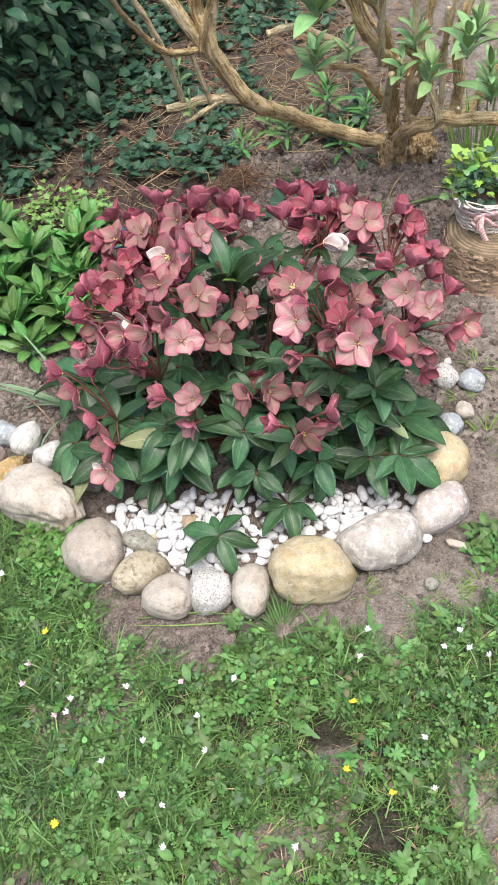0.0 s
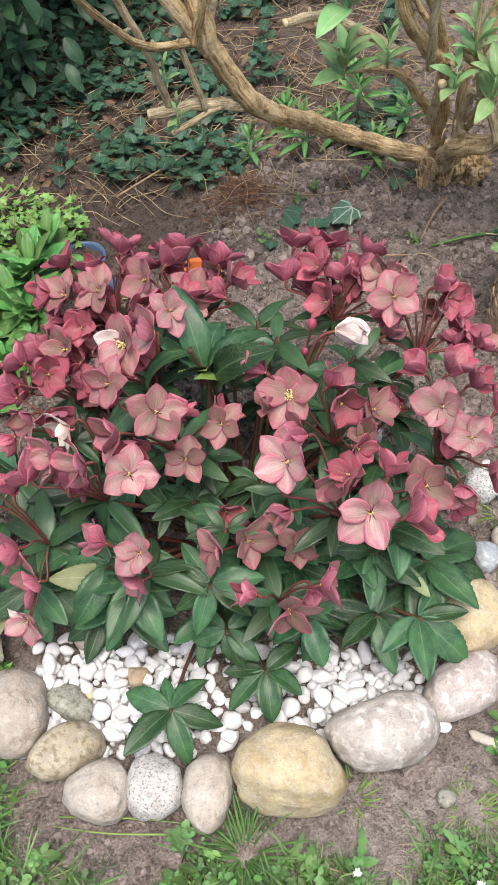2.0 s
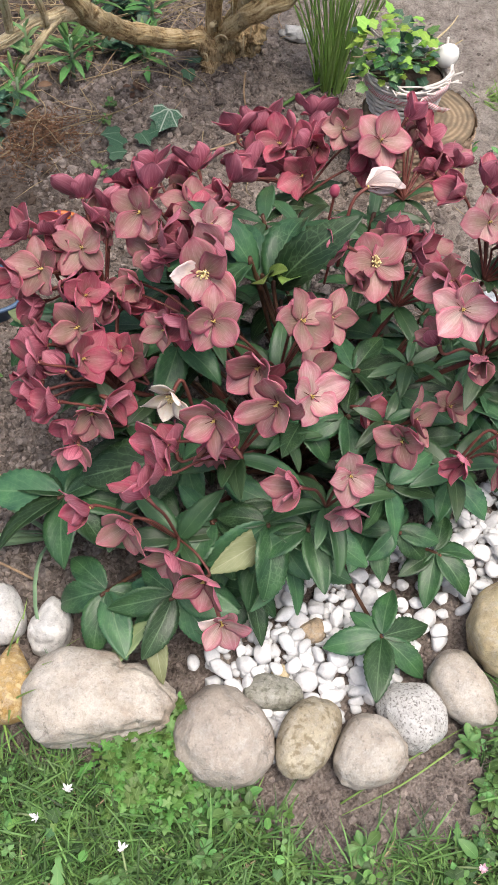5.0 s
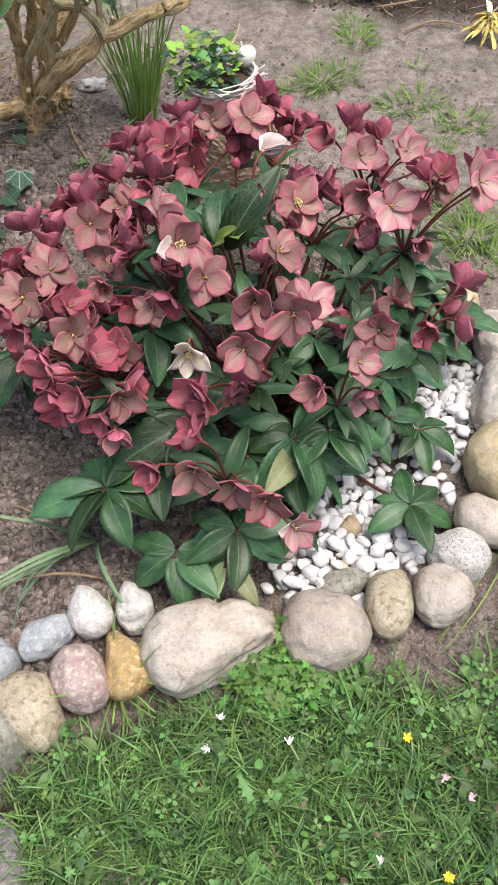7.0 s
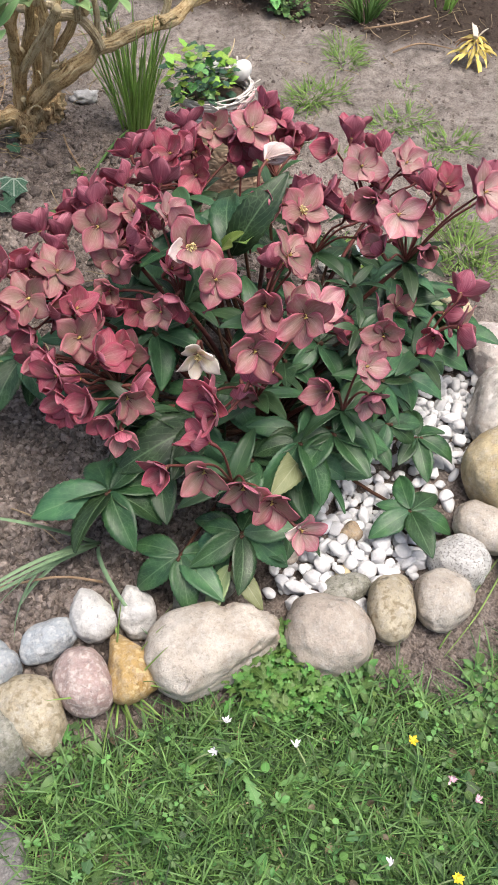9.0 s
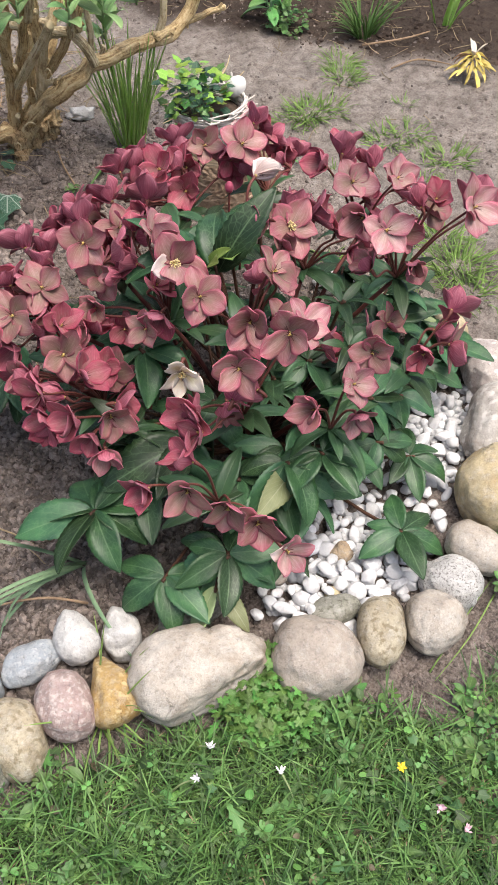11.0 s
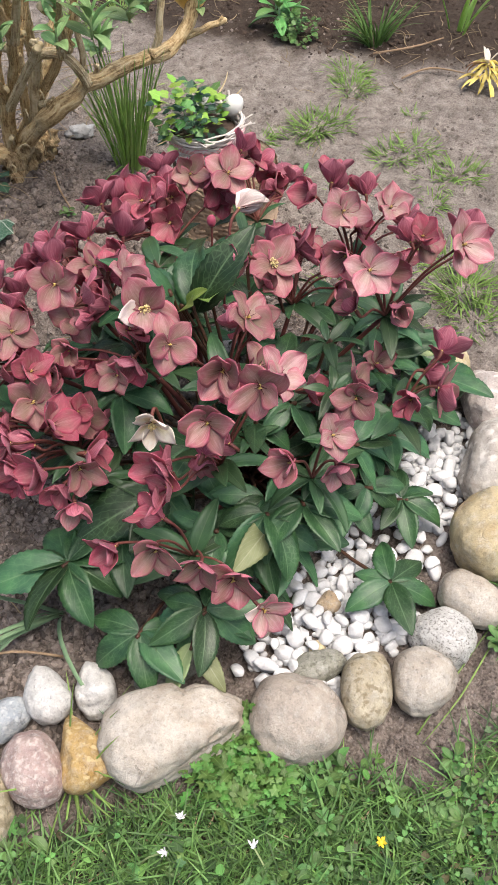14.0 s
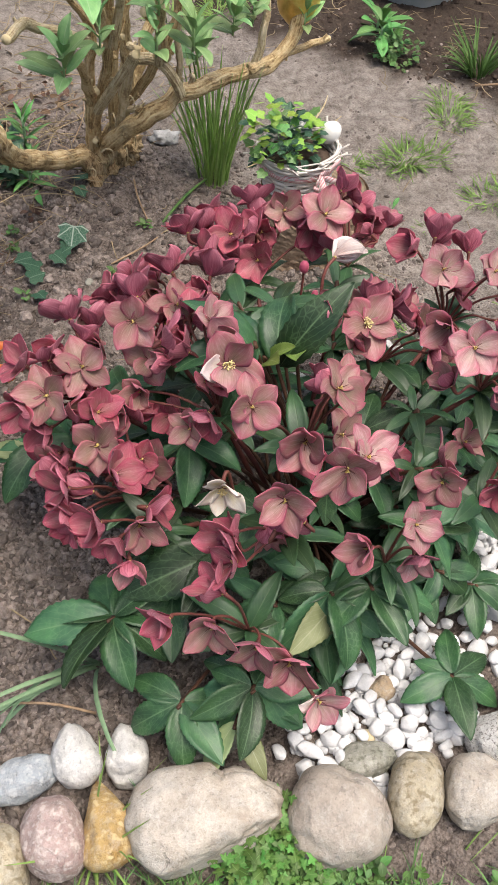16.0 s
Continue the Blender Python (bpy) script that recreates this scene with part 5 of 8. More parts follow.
palmate((-0.103, 1.141, 0.160), crown, -145, 0.112, 5, 215, 4, lean=10)
palmate((-0.080, 1.385, 0.225), crown, -150, 0.090, 6, 240, 10, lean=12)
palmate((-0.120, 1.585, 0.110), crown, 160, 0.100, 5, 170, 10, lean=10)
palmate((0.240, 1.150, 0.170), crown, -70, 0.085, 6, 250, 12, lean=12)
palmate((0.120, 1.180, 0.210), crown, -95, 0.080, 6, 260, 18, lean=12)
palmate((-0.300, 1.195, 0.085), crown, -150, 0.085, 5, 200, 4, leaflets=LEAFLETS, lean=10)
palmate((-0.080, 1.500, 0.150), crown, 150, 0.100, 6, 280, 12, lean=8)
palmate((-0.020, 1.560, 0.130), crown, 110, 0.095, 6, 280, 12, lean=8)
palmate((0.300, 1.080, 0.110), crown, -45, 0.090, 5, 170, 10, lean=10)
palmate((-0.100, 1.100, 0.130), crown, -115, 0.090, 5, 180, 5, lean=30)
palmate((0.040, 1.185, 0.215), crown, -90, 0.075, 6, 280, 16, lean=8)
palmate((-0.005, 1.215, 0.200), crown, -120, 0.075, 6, 280, 16, lean=8)
palmate((0.085, 1.230, 0.225), crown, -70, 0.072, 6, 300, 20, lean=5)
palmate((0.010, 1.270, 0.235), crown, -95, 0.070, 6, 300, 20, lean=5)
# upright bract leaves in the middle of the bloom
palmate((0.020, 1.325, 0.325), crown, 15, 0.140, 2, 45, 66, BROAD, lean=0)
palmate((0.012, 1.345, 0.325), crown, 100, 0.120, 3, 80, 70, BROAD, lean=0)
palmate((0.000, 1.345, 0.362), crown, -150, 0.100, 1, 0, 6, BROAD, lean=0)
palmate((0.110, 1.400, 0.320), crown, -40, 0.085, 5, 260, 30, BRACTS, lean=0)
palmate((0.126, 1.182, 0.262), crown, -95, 0.062, 6, 300, 34, BRACTS, lean=0)
palmate((0.044, 1.125, 0.270), crown, -100, 0.055, 5, 280, 36, BRACTS, lean=0)
palmate((-0.037, 1.202, 0.205), crown, -100, 0.058, 5, 300, 36, BRACTS, lean=0)
palmate((0.215, 1.380, 0.300), crown, 10, 0.070, 4, 240, 20, BRACTS, lean=0)
palmate((0.085, 1.440, 0.310), crown, 60, 0.085, 5, 280, 30, BRACTS, lean=0)
palmate((0.150, 1.450, 0.200), crown, 80, 0.085, 6, 300, 20, lean=0)
palmate((0.020, 1.450, 0.210), crown, 110, 0.090, 6, 300, 20, lean=0)
palmate((0.250, 1.400, 0.230), crown, 40, 0.090, 6, 280, 15, lean=5)
palmate((0.180, 1.350, 0.230), crown, 0, 0.080, 6, 300, 25, lean=0)
# yellowing leaves near the ground
palmate((-0.098, 1.116, 0.165), crown, 175, 0.105, 1, 0, 4, OLIVES, lean=0)
palmate((-0.275, 1.130, 0.085), crown, -150, 0.085, 2, 60, 0, OLIVES, lean=8)
palmate((-0.178, 1.592, 0.110), crown, 113, 0.090, 1, 0, 4, OLIVES, lean=0)
palmate((0.018, 1.345, 0.325), crown, -70, 0.080, 2, 50, 62, YOUNG, lean=0)
palmate((0.053, 1.322, 0.325), crown, -110, 0.082, 2, 50, 62, YOUNG, lean=0)
palmate((0.255, 1.150, 0.150), crown, -35, 0.085, 1, 0, 15, OLIVES, lean=0)
# the shaded inside of the clump
for k in range(30):
    a, d = leaf_rng.uniform(0, 2 * math.pi), 0.26 * math.sqrt(leaf_rng.uniform(0.05, 1))
    hx, hy = 0.06 + d * 1.05 * math.cos(a), 1.29 + d * 0.95 * math.sin(a)
    palmate((hx, hy, leaf_rng.uniform(0.08, 0.22) * (1.15 - d)), (crown[0] + leaf_rng.uniform(-0.03, 0.03), crown[1] + leaf_rng.uniform(-0.03, 0.03), 0), math.degrees(a), leaf_rng.uniform(0.075, 0.1), 5, 230, 10, lean=18)


# ---- the pruned shrub ----
def limb(points, radii, mat=BARK, seed=0):
    """A branch with stringy ridged bark, knots, and short pale stubs of old twigs."""
    pts = [Vector(p) for p in points]
    n, sides = len(pts), 16
    run = sum((pts[k + 1] - pts[k]).length for k in range(n - 1))
    per = max(4, int(run / (n - 1) / 0.008))
    fine, rad = [], []
    for k in range(n - 1):
        p0, p1, p2, p3 = pts[max(k - 1, 0)], pts[k], pts[k + 1], pts[min(k + 2, n - 1)]
        for q in range(per):
            t = q / per
            fine.append(0.5 * ((2 * p1) + (p2 - p0) * t + (2 * p0 - 5 * p1 + 4 * p2 - p3) * t * t + (3 * p1 - p0 - 3 * p2 + p3) * t ** 3))
            rad.append(radii[k] * (1 - t) + radii[k + 1] * t)
    fine.append(pts[-1])
    rad.append(radii[-1])
    verts, faces, uv = [], [], []
    side, gone = None, 0.0
    for k, p in enumerate(fine):
        d = (fine[min(k + 1, len(fine) - 1)] - fine[max(k - 1, 0)]).normalized()
        side = d.orthogonal().normalized() if side is None else (side - d * side.dot(d)).normalized()
        up = d.cross(side)
        if k:
            gone += (p - fine[k - 1]).length
        sway = Vector((noise.noise(Vector((gone * 22, seed, 0))), noise.noise(Vector((gone * 22, seed, 9))), noise.noise(Vector((gone * 22, seed, 18))))) * rad[k] * 0.55
        for i in range(sides):
            a = 2 * math.pi * i / sides
            c, w = math.cos(a), math.sin(a)
            ridge = 0.16 * noise.noise(Vector((c * 2.6, w * 2.6, gone * 9 + seed * 3.1))) + 0.10 * noise.noise(Vector((c * 6, w * 6, gone * 24 + seed))) + 0.16 * noise.noise(Vector((c * 1.1, w * 1.1, gone * 34 + seed * 7)))
            verts.append(p + sway + (side * c + up * w) * rad[k] * (1 + ridge))
            uv.append((i / sides, gone))
    for k in range(len(fine) - 1):
        for i in range(sides):
            a, b = k * sides + i, k * sides + (i + 1) % sides
            faces.append((a, b, b + sides, a + sides))
    faces += [tuple(range(sides))[::-1], tuple(range(len(verts) - sides, len(verts)))]
    r = np.random.default_rng(seed + 500)
    chunks = [(verts, faces)]
    for k in range(1, len(fine) - 1, 5):
        if r.random() < 0.5:
            d = Vector(r.normal(0, 1, 3)).normalized()
            v, f = lump(2, seed + k, 0.35)
            chunks.append(([tuple(Vector(q) * rad[k] * r.uniform(0.25, 0.5) + fine[k] + d * rad[k] * 0.85) for q in v], f))
        if r.random() < 0.22:
            d = (Vector(r.normal(0, 1, 3)) + Vector((0, -0.4, 0.3))).normalized()
            chunks.append(tube_data([fine[k], fine[k] + d * (rad[k] + r.uniform(0.004, 0.016))], [0.0035, 0.0026], 6))
    verts, faces = merge(chunks)
    uv += [(0.5 + 0.1 * (i % 5), 0.01 * (i % 7)) for i in range(len(verts) - len(uv))]
    return mesh("branch", verts, faces, mat, uv)


SHRUB = Vector((0.452, 2.135, 0.030))
shrub = thing("pruned_shrub", "hard-pruned shrub with gnarled tan branches and young grey-green leaves", "shrub", place=SHRUB)


def set_back(p):
    """Keeps the foot of a stem on the mound."""
    return (p[0], p[1] + 0.03 * float(np.clip((p[1] - 1.95) / 0.15, 0, 1)), max(p[2], 0.05))


def branch(points, radii, mat=BARK, seed=0, cut=False):
    radii = [min(q, 0.0185 + 0.12 * q) * 0.80 for q in radii]
    if seed in (11, 16, 22, 23):
        radii = [q * 0.56 for q in radii]
    points = [set_back(p) for p in points]
    ob = part("branch", limb([Vector(p) - SHRUB for p in points], radii, mat, seed), shrub)
    if cut:
        a, b = Vector(points[-2]), Vector(points[-1])
        d = (b - a).normalized()
        last = radii[-1]
        part("cut_end", tube("cut_end", [b - SHRUB - d * 0.002, b - SHRUB + d * 0.0025], [last * 0.98, last * 0.9], CUT_WOOD, 12), ob, label="pale sawn end of the branch")
    return ob


# the gnarled foot
v, f = lump(5, 8, 0.35, 1.8, 0.30)
part("root_stock", mesh("root_stock", [(x * 0.043, y * 0.040, z * 0.037 + 0.012) for x, y, z in v], f, BURL, [(0.5 + 0.5 * x, 0.06 * z + 0.05 * y) for x, y, z in v]), shrub, Matrix.Translation((0.062, 0.0, 0.022)), "dark round burl at the foot")
v, f = lump(5, 11, 0.35, 1.8, 0.30)
part("root_stock", mesh("root_stock", [(x * 0.034, y * 0.030, z * 0.022 + 0.004) for x, y, z in v], f, BURL, [(0.5 + 0.5 * x, 0.06 * z + 0.05 * y) for x, y, z in v]), shrub, Matrix.Translation((-0.005, -0.005, 0.004)))
# the long limb that leans out and up
branch([(0.455, 2.11, 0.075), (0.351, 2.10, 0.110), (0.214, 2.05, 0.205), (0.087, 1.93, 0.347), (0.024, 1.88, 0.470), (0.005, 1.87, 0.533), (-0.009, 1.87, 0.60), (-0.016, 1.87, 0.72), (-0.02, 1.88, 0.9)],
       [0.034, 0.027, 0.025, 0.024, 0.024, 0.025, 0.018, 0.014, 0.012], seed=1)
branch([(0.071, 1.92, 0.358), (0.002, 1.88, 0.387), (-0.092, 1.85, 0.389)], [0.016, 0.0125, 0.010], PALE_BARK, 2, True)
branch([(0.022, 1.88, 0.381), (-0.054, 1.84, 0.360)], [0.008, 0.006], PALE_BARK, 3, True)
branch([(-0.059, 1.86, 0.398), (-0.086, 1.80, 0.556), (-0.131, 1.75, 0.688)], [0.008, 0.0075, 0.007], PALE_BARK, 4, True)
branch([(-0.001, 1.87, 0.385), (-0.030, 1.85, 0.505)], [0.007, 0.0065], PALE_BARK, 5)
branch([(-0.010, 1.87, 0.503), (-0.066, 1.80, 0.535), (-0.099, 1.74, 0.590), (-0.14, 1.64, 0.707), (-0.149, 1.62, 0.764)], [0.009, 0.008, 0.0075, 0.006, 0.005], BARK, 6)
branch([(0.0, 1.87, 0.50), (-0.068, 1.86, 0.627), (-0.124, 1.85, 0.687), (-0.20, 1.85, 0.80)], [0.015, 0.012, 0.011, 0.008], BARK, 7)
branch([(-0.005, 1.865, 0.51), (-0.078, 1.84, 0.637), (-0.092, 1.83, 0.686), (-0.11, 1.83, 0.78)], [0.012, 0.010, 0.009, 0.008], PALE_BARK, 8, True)
branch([(-0.010, 1.86, 0.505), (0.024, 1.82, 0.643), (0.042, 1.80, 0.72)], [0.010, 0.008, 0.007], BARK, 9, True)
branch([(0.01, 1.875, 0.52), (0.03, 1.88, 0.62), (0.035, 1.88, 0.80)], [0.012, 0.010, 0.009], PALE_BARK, 10)
# the upright stems over the foot
branch([(0.450, 2.10, 0.06), (0.444, 2.09, 0.159), (0.418, 2.02, 0.350), (0.361, 1.97, 0.515), (0.29, 1.95, 0.570), (0.262, 1.95, 0.64), (0.25, 1.95, 0.8)], [0.034, 0.028, 0.022, 0.020, 0.018, 0.016, 0.013], BARK, 11)
branch([(0.400, 2.0, 0.37), (0.338, 1.97, 0.465), (0.305, 1.97, 0.545), (0.25, 1.97, 0.640), (0.20, 1.97, 0.75)], [0.017, 0.015, 0.014, 0.012, 0.010], BARK, 12)
branch([(0.409, 2.05, 0.215), (0.400, 1.95, 0.368)], [0.012, 0.0105], PALE_BARK, 13, True)
branch([(0.382, 1.98, 0.375), (0.369, 1.93, 0.517), (0.375, 1.92, 0.637), (0.38, 1.92, 0.8)], [0.010, 0.009, 0.008, 0.007], PALE_BARK, 14)
branch([(0.478, 1.97, 0.315), (0.452, 1.94, 0.43), (0.441, 1.93, 0.514), (0.439, 1.92, 0.634), (0.44, 1.92, 0.8)], [0.010, 0.009, 0.008, 0.008, 0.007], PALE_BARK, 15)
branch([(0.474, 2.10, 0.11), (0.488, 1.98, 0.315), (0.507, 1.95, 0.415), (0.526, 1.95, 0.521), (0.524, 1.95, 0.60), (0.53, 1.95, 0.75)], [0.022, 0.020, 0.013, 0.012, 0.011, 0.009], BARK, 16)
branch([(0.488, 1.965, 0.325), (0.453, 1.95, 0.406), (0.417, 1.94, 0.438)], [0.015, 0.012, 0.011], BARK, 17, True)
branch([(0.405, 2.06, 0.23), (0.327, 2.00, 0.357), (0.238, 1.95, 0.397)], [0.012, 0.009, 0.007], BARK, 18)
branch([(0.335, 1.985, 0.40), (0.218, 1.98, 0.469), (0.176, 1.95, 0.492), (0.132, 1.93, 0.495)], [0.011, 0.010, 0.010, 0.0095], PALE_BARK, 19, True)
# the limb towards the path, the arch above it and two trunks
branch([(0.450, 2.07, 0.115), (0.468, 2.0, 0.200), (0.558, 1.97, 0.232), (0.664, 1.95, 0.235), (0.743, 1.93, 0.232), (0.797, 1.92, 0.277), (0.812, 1.92, 0.322)], [0.030, 0.024, 0.021, 0.019, 0.018, 0.018, 0.020], BARK, 20, True)
branch([(0.470, 2.06, 0.13), (0.472, 2.03, 0.278), (0.481, 2.0, 0.313), (0.500, 1.97, 0.295), (0.516, 1.955, 0.245)], [0.015, 0.013, 0.013, 0.013, 0.012], PALE_BARK, 21)
branch([(0.440, 2.11, 0.05), (0.426, 2.08, 0.256), (0.424, 2.06, 0.338), (0.40, 2.05, 0.39), (0.355, 2.05, 0.46), (0.33, 2.05, 0.56)], [0.030, 0.023, 0.020, 0.014, 0.012, 0.010], BARK, 22, True)
branch([(0.487, 2.09, 0.06), (0.466, 2.06, 0.281), (0.496, 2.05, 0.398), (0.51, 2.05, 0.62)], [0.030, 0.024, 0.020, 0.016], BARK, 23)
branch([(0.52, 1.965, 0.24), (0.517, 1.96, 0.34), (0.515, 1.96, 0.5)], [0.008, 0.0075, 0.007], PALE_BARK, 24, True)
branch([(0.70, 1.94, 0.24), (0.72, 1.93, 0.31), (0.74, 1.95, 0.42)], [0.010, 0.009, 0.008], PALE_BARK, 25)
branch([(0.676, 1.93, 0.244), (0.769, 1.93, 0.240), (0.850, 1.93, 0.228), (0.930, 1.93, 0.217)], [0.013, 0.011, 0.009, 0.008], BARK, 28, True)
branch([(0.60, 2.20, 0.02), (0.62, 2.18, 0.16), (0.60, 2.16, 0.32), (0.64, 2.15, 0.5)], [0.020, 0.018, 0.016, 0.012], BARK, 26)
branch([(0.63, 2.22, 0.02), (0.70, 2.22, 0.15), (0.76, 2.22, 0.3), (0.80, 2.22, 0.5)], [0.018, 0.016, 0.014, 0.010], BARK, 27)


# knots, stubs and old bark round the foot
foot_rng = np.random.default_rng(64)
for k in range(12):
    a, d = foot_rng.uniform(0, 6.28), foot_rng.uniform(0.01, 0.036)
    v, f = lump(3, 200 + k, 0.5, 1.6, 0.25)
    s = foot_rng.uniform(0.010, 0.019)
    part("knot", mesh("knot", [(x * s, y * s, z * s * 1.3) for x, y, z in v], f, BURL if k % 3 else BARK, [(0.5 + 0.5 * x, 0.05 * z) for x, y, z in v]), shrub, Matrix.Translation((d * math.cos(a), -0.01 + d * math.sin(a), foot_rng.uniform(0.005, 0.075))))

def lance_profile(v):
    return 0.5 * math.sin(math.pi * min(1.0, v ** 0.9 * 0.97 + 0.02)) ** 0.9


SHRUB_LEAVES = [blade_mesh("leaf", 0.078, 0.026 * k, [SHRUB_LEAF, SHRUB_LEAF], lance_profile, b, 0.35, 5, 9, 0.0005, 0, 0, 0.03, 0.2, s) for s, (k, b) in enumerate([(1.0, -0.5), (1.15, -0.9), (0.9, -0.2), (1.25, -0.6)])]
spray_rng = np.random.default_rng(44)


def leaf_spray(parent, origin, place, count, size=1.0, spread=60.0, leaves=SHRUB_LEAVES, height=0.05, tilt=(15, 75)):
    """Leaves round a short shoot that grows upwards."""
    for k in range(count):
        t = k / max(count - 1, 1)
        m = Matrix.Translation(Vector(place) - origin + Vector((0, 0, height * t))) @ pose(0, 0, 0, 0, 0, 137.5 * k + spray_rng.uniform(-20, 20)) @ pose(0, 0.002, 0, tilt[0] + (tilt[1] - tilt[0]) * t + spray_rng.uniform(-12, 12), spray_rng.uniform(-15, 15), 0) @ Matrix.Scale(size * spray_rng.uniform(0.75, 1.15) * (1.0 - 0.35 * t), 4)
        part("leaf", leaves[int(spray_rng.integers(len(leaves)))], parent, m)


for p, n, s in [((-0.149, 1.62, 0.764), 8, 1.05), ((0.228, 1.87, 0.545), 10, 1.25), ((0.208, 1.86, 0.60), 7, 1.2), ((0.23, 1.93, 0.395), 9, 1.0), ((0.300, 1.92, 0.42), 6, 0.8), ((0.353, 1.90, 0.553), 7, 0.9),
                ((0.471, 1.88, 0.375), 7, 1.0), ((0.413, 1.91, 0.376), 5, 0.8), ((0.545, 1.88, 0.43), 8, 1.1), ((0.443, 1.93, 0.43), 7, 0.9), ((0.607, 1.91, 0.345), 8, 0.9), ((0.807, 1.90, 0.29), 7, 0.9),
                ((0.674, 1.92, 0.34), 8, 0.9), ((0.53, 1.95, 0.66), 8, 1.0), ((0.74, 1.95, 0.42), 8, 1.0), ((-0.06, 1.85, 0.43), 4, 0.45), ((-0.045, 1.84, 0.37), 4, 0.4), ((0.62, 2.10, 0.35), 9, 1.2), ((0.66, 2.05, 0.22), 9, 1.2), ((0.38, 1.93, 0.66), 7, 0.9), ((0.02, 1.83, 0.70), 6, 0.8)]:
    leaf_spray(shrub, SHRUB, p, n + 2, s, tilt=(25, 82))
    q = Vector(p)
    part("shoot", tube("shoot", [q - SHRUB + Vector((0, 0.004, -0.004)), q - SHRUB + Vector((0, 0, 0.045))], [0.0024, 0.0014], SHRUB_LEAF, 5), shrub)


def stub(base, d, length, radius, seed):
    """A short sawn-off side branch with a pale face."""
    base, d = Vector(base) - SHRUB, Vector(d).normalized()
    ob = part("stub", limb([base, base + d * length * 0.5, base + d * length], [radius * 1.1, radius, radius * 0.95], PALE_BARK, seed), shrub)
    part("cut_end", tube("cut_end", [base + d * (length - 0.001), base + d * (length + 0.0025)], [radius * 0.95, radius * 0.88], CUT_WOOD, 12), ob, label="pale sawn end of the branch")


for k, (base, d, ln, rad) in enumerate([((0.432, 2.10, 0.235), (-0.6, -0.8, 0.4), 0.030, 0.0075), ((0.470, 2.05, 0.20), (0.2, -0.9, 0.3), 0.028, 0.0065), ((0.425, 2.07, 0.33), (-0.3, -0.9, 0.3), 0.032, 0.0080), ((0.418, 2.03, 0.36), (0.3, -0.9, 0.4), 0.026, 0.0060),
                                        ((0.480, 2.05, 0.32), (-0.2, -0.9, 0.2), 0.028, 0.0070), ((0.440, 2.12, 0.12), (-0.7, -0.7, 0.5), 0.030, 0.0060), ((0.470, 2.11, 0.13), (0.4, -0.8, 0.6), 0.034, 0.0050), ((0.560, 1.98, 0.235), (0.1, -0.3, 0.9), 0.026, 0.0050)]):
    stub(base, d, ln, rad, 700 + k)


# curled strips of loose bark
curl_rng = np.random.default_rng(91)
for x, y, z in ((0.445, 2.075, 0.19), (0.430, 2.06, 0.27), (0.415, 2.08, 0.12), (0.470, 2.05, 0.15), (0.450, 2.03, 0.24), (0.480, 2.08, 0.10), (0.425, 2.09, 0.34), (0.400, 2.10, 0.08)):
    a, s = curl_rng.uniform(-2.6, -0.5), curl_rng.uniform(0.35, 0.75)
    out = Vector((math.cos(a), math.sin(a), 0)) * 0.016 * s
    base = Vector((x, y, z)) - SHRUB
    part("bark_strip", tube("bark_strip", [base, base + out + Vector((0, 0, 0.012 * s)), base + out * 1.9 + Vector((0, 0, 0.006 * s)), base + out * 2.1 + Vector((0, 0, -0.012 * s)), base + out * 1.6 + Vector((0, 0, -0.026 * s))], [0.0022, 0.0018, 0.0015, 0.0012, 0.0008], PALE_BARK, 5), shrub, label="curled strip of loose pale bark")


# a gilded ornament set on the end of the limb towards the path
gv, gf = lump(4, 33, 0.10, 1.5, 0.03)
thing("garden_ornament", "gold-coloured rounded ornament resting on the shrub's limb", "ornament", mesh("garden_ornament", [(x * 0.042, y * 0.042, z * 0.058) for x, y, z in gv], gf, GOLD), pose(0.826, 1.935, 0.338, 0, 0, 20))


# ---- the log and the basket ----
LOG = Vector((0.600, 1.700, 0.0))
log = thing("log_stump", "upright sawn log with rough brown bark, used as a stand", "log", place=LOG)
r = np.random.default_rng(31)
ringn, levels = 260, 90
body_v, body_f = [], []
for j in range(levels):
    z = 0.12 * j / (levels - 1)
    for i in range(ringn):
        a = 2 * math.pi * i / ringn
        d = Vector((math.cos(a), math.sin(a), z * 9))
        scale_a = 1 - abs(noise.noise(Vector((d.x * 11, d.y * 11, z * 95)))) * 2.4
        scale_b = 1 - abs(noise.noise(Vector((d.x * 30 + 7, d.y * 30, z * 230)))) * 2.2
        rad = 0.100 + 0.007 * noise.noise(d * 1.2) + 0.0022 * scale_a + 0.0018 * scale_b + (0.006 * (1 - j / 12) if j < 12 else 0)
        body_v.append((d.x * rad, d.y * rad, z))
for j in range(levels - 1):
    for i in range(ringn):
        a, b = j * ringn + i, j * ringn + (i + 1) % ringn
        body_f.append((a, b, b + ringn, a + ringn))
part("bark", mesh("bark", body_v, body_f, LOG_BARK), log, label="rough scaly brown bark")
top_v = [(math.cos(2 * math.pi * i / ringn) * 0.099, math.sin(2 * math.pi * i / ringn) * 0.099, 0.1215) for i in range(ringn)] + [(0, 0, 0.1225)]
top_v += [(x, y, 0.11) for x, y, z in top_v[:ringn]]
top_f = [(i, (i + 1) % ringn, ringn) for i in range(ringn)] + [(ringn + 1 + i, ringn + 1 + (i + 1) % ringn, (i + 1) % ringn, i) for i in range(ringn)]
part("sawn_top", mesh("sawn_top", top_v, top_f, LOG_TOP), log, label="weathered sawn wood face")
plate_v, plate_f = lump(2, 5, 0.35, 1.6, 0.2)
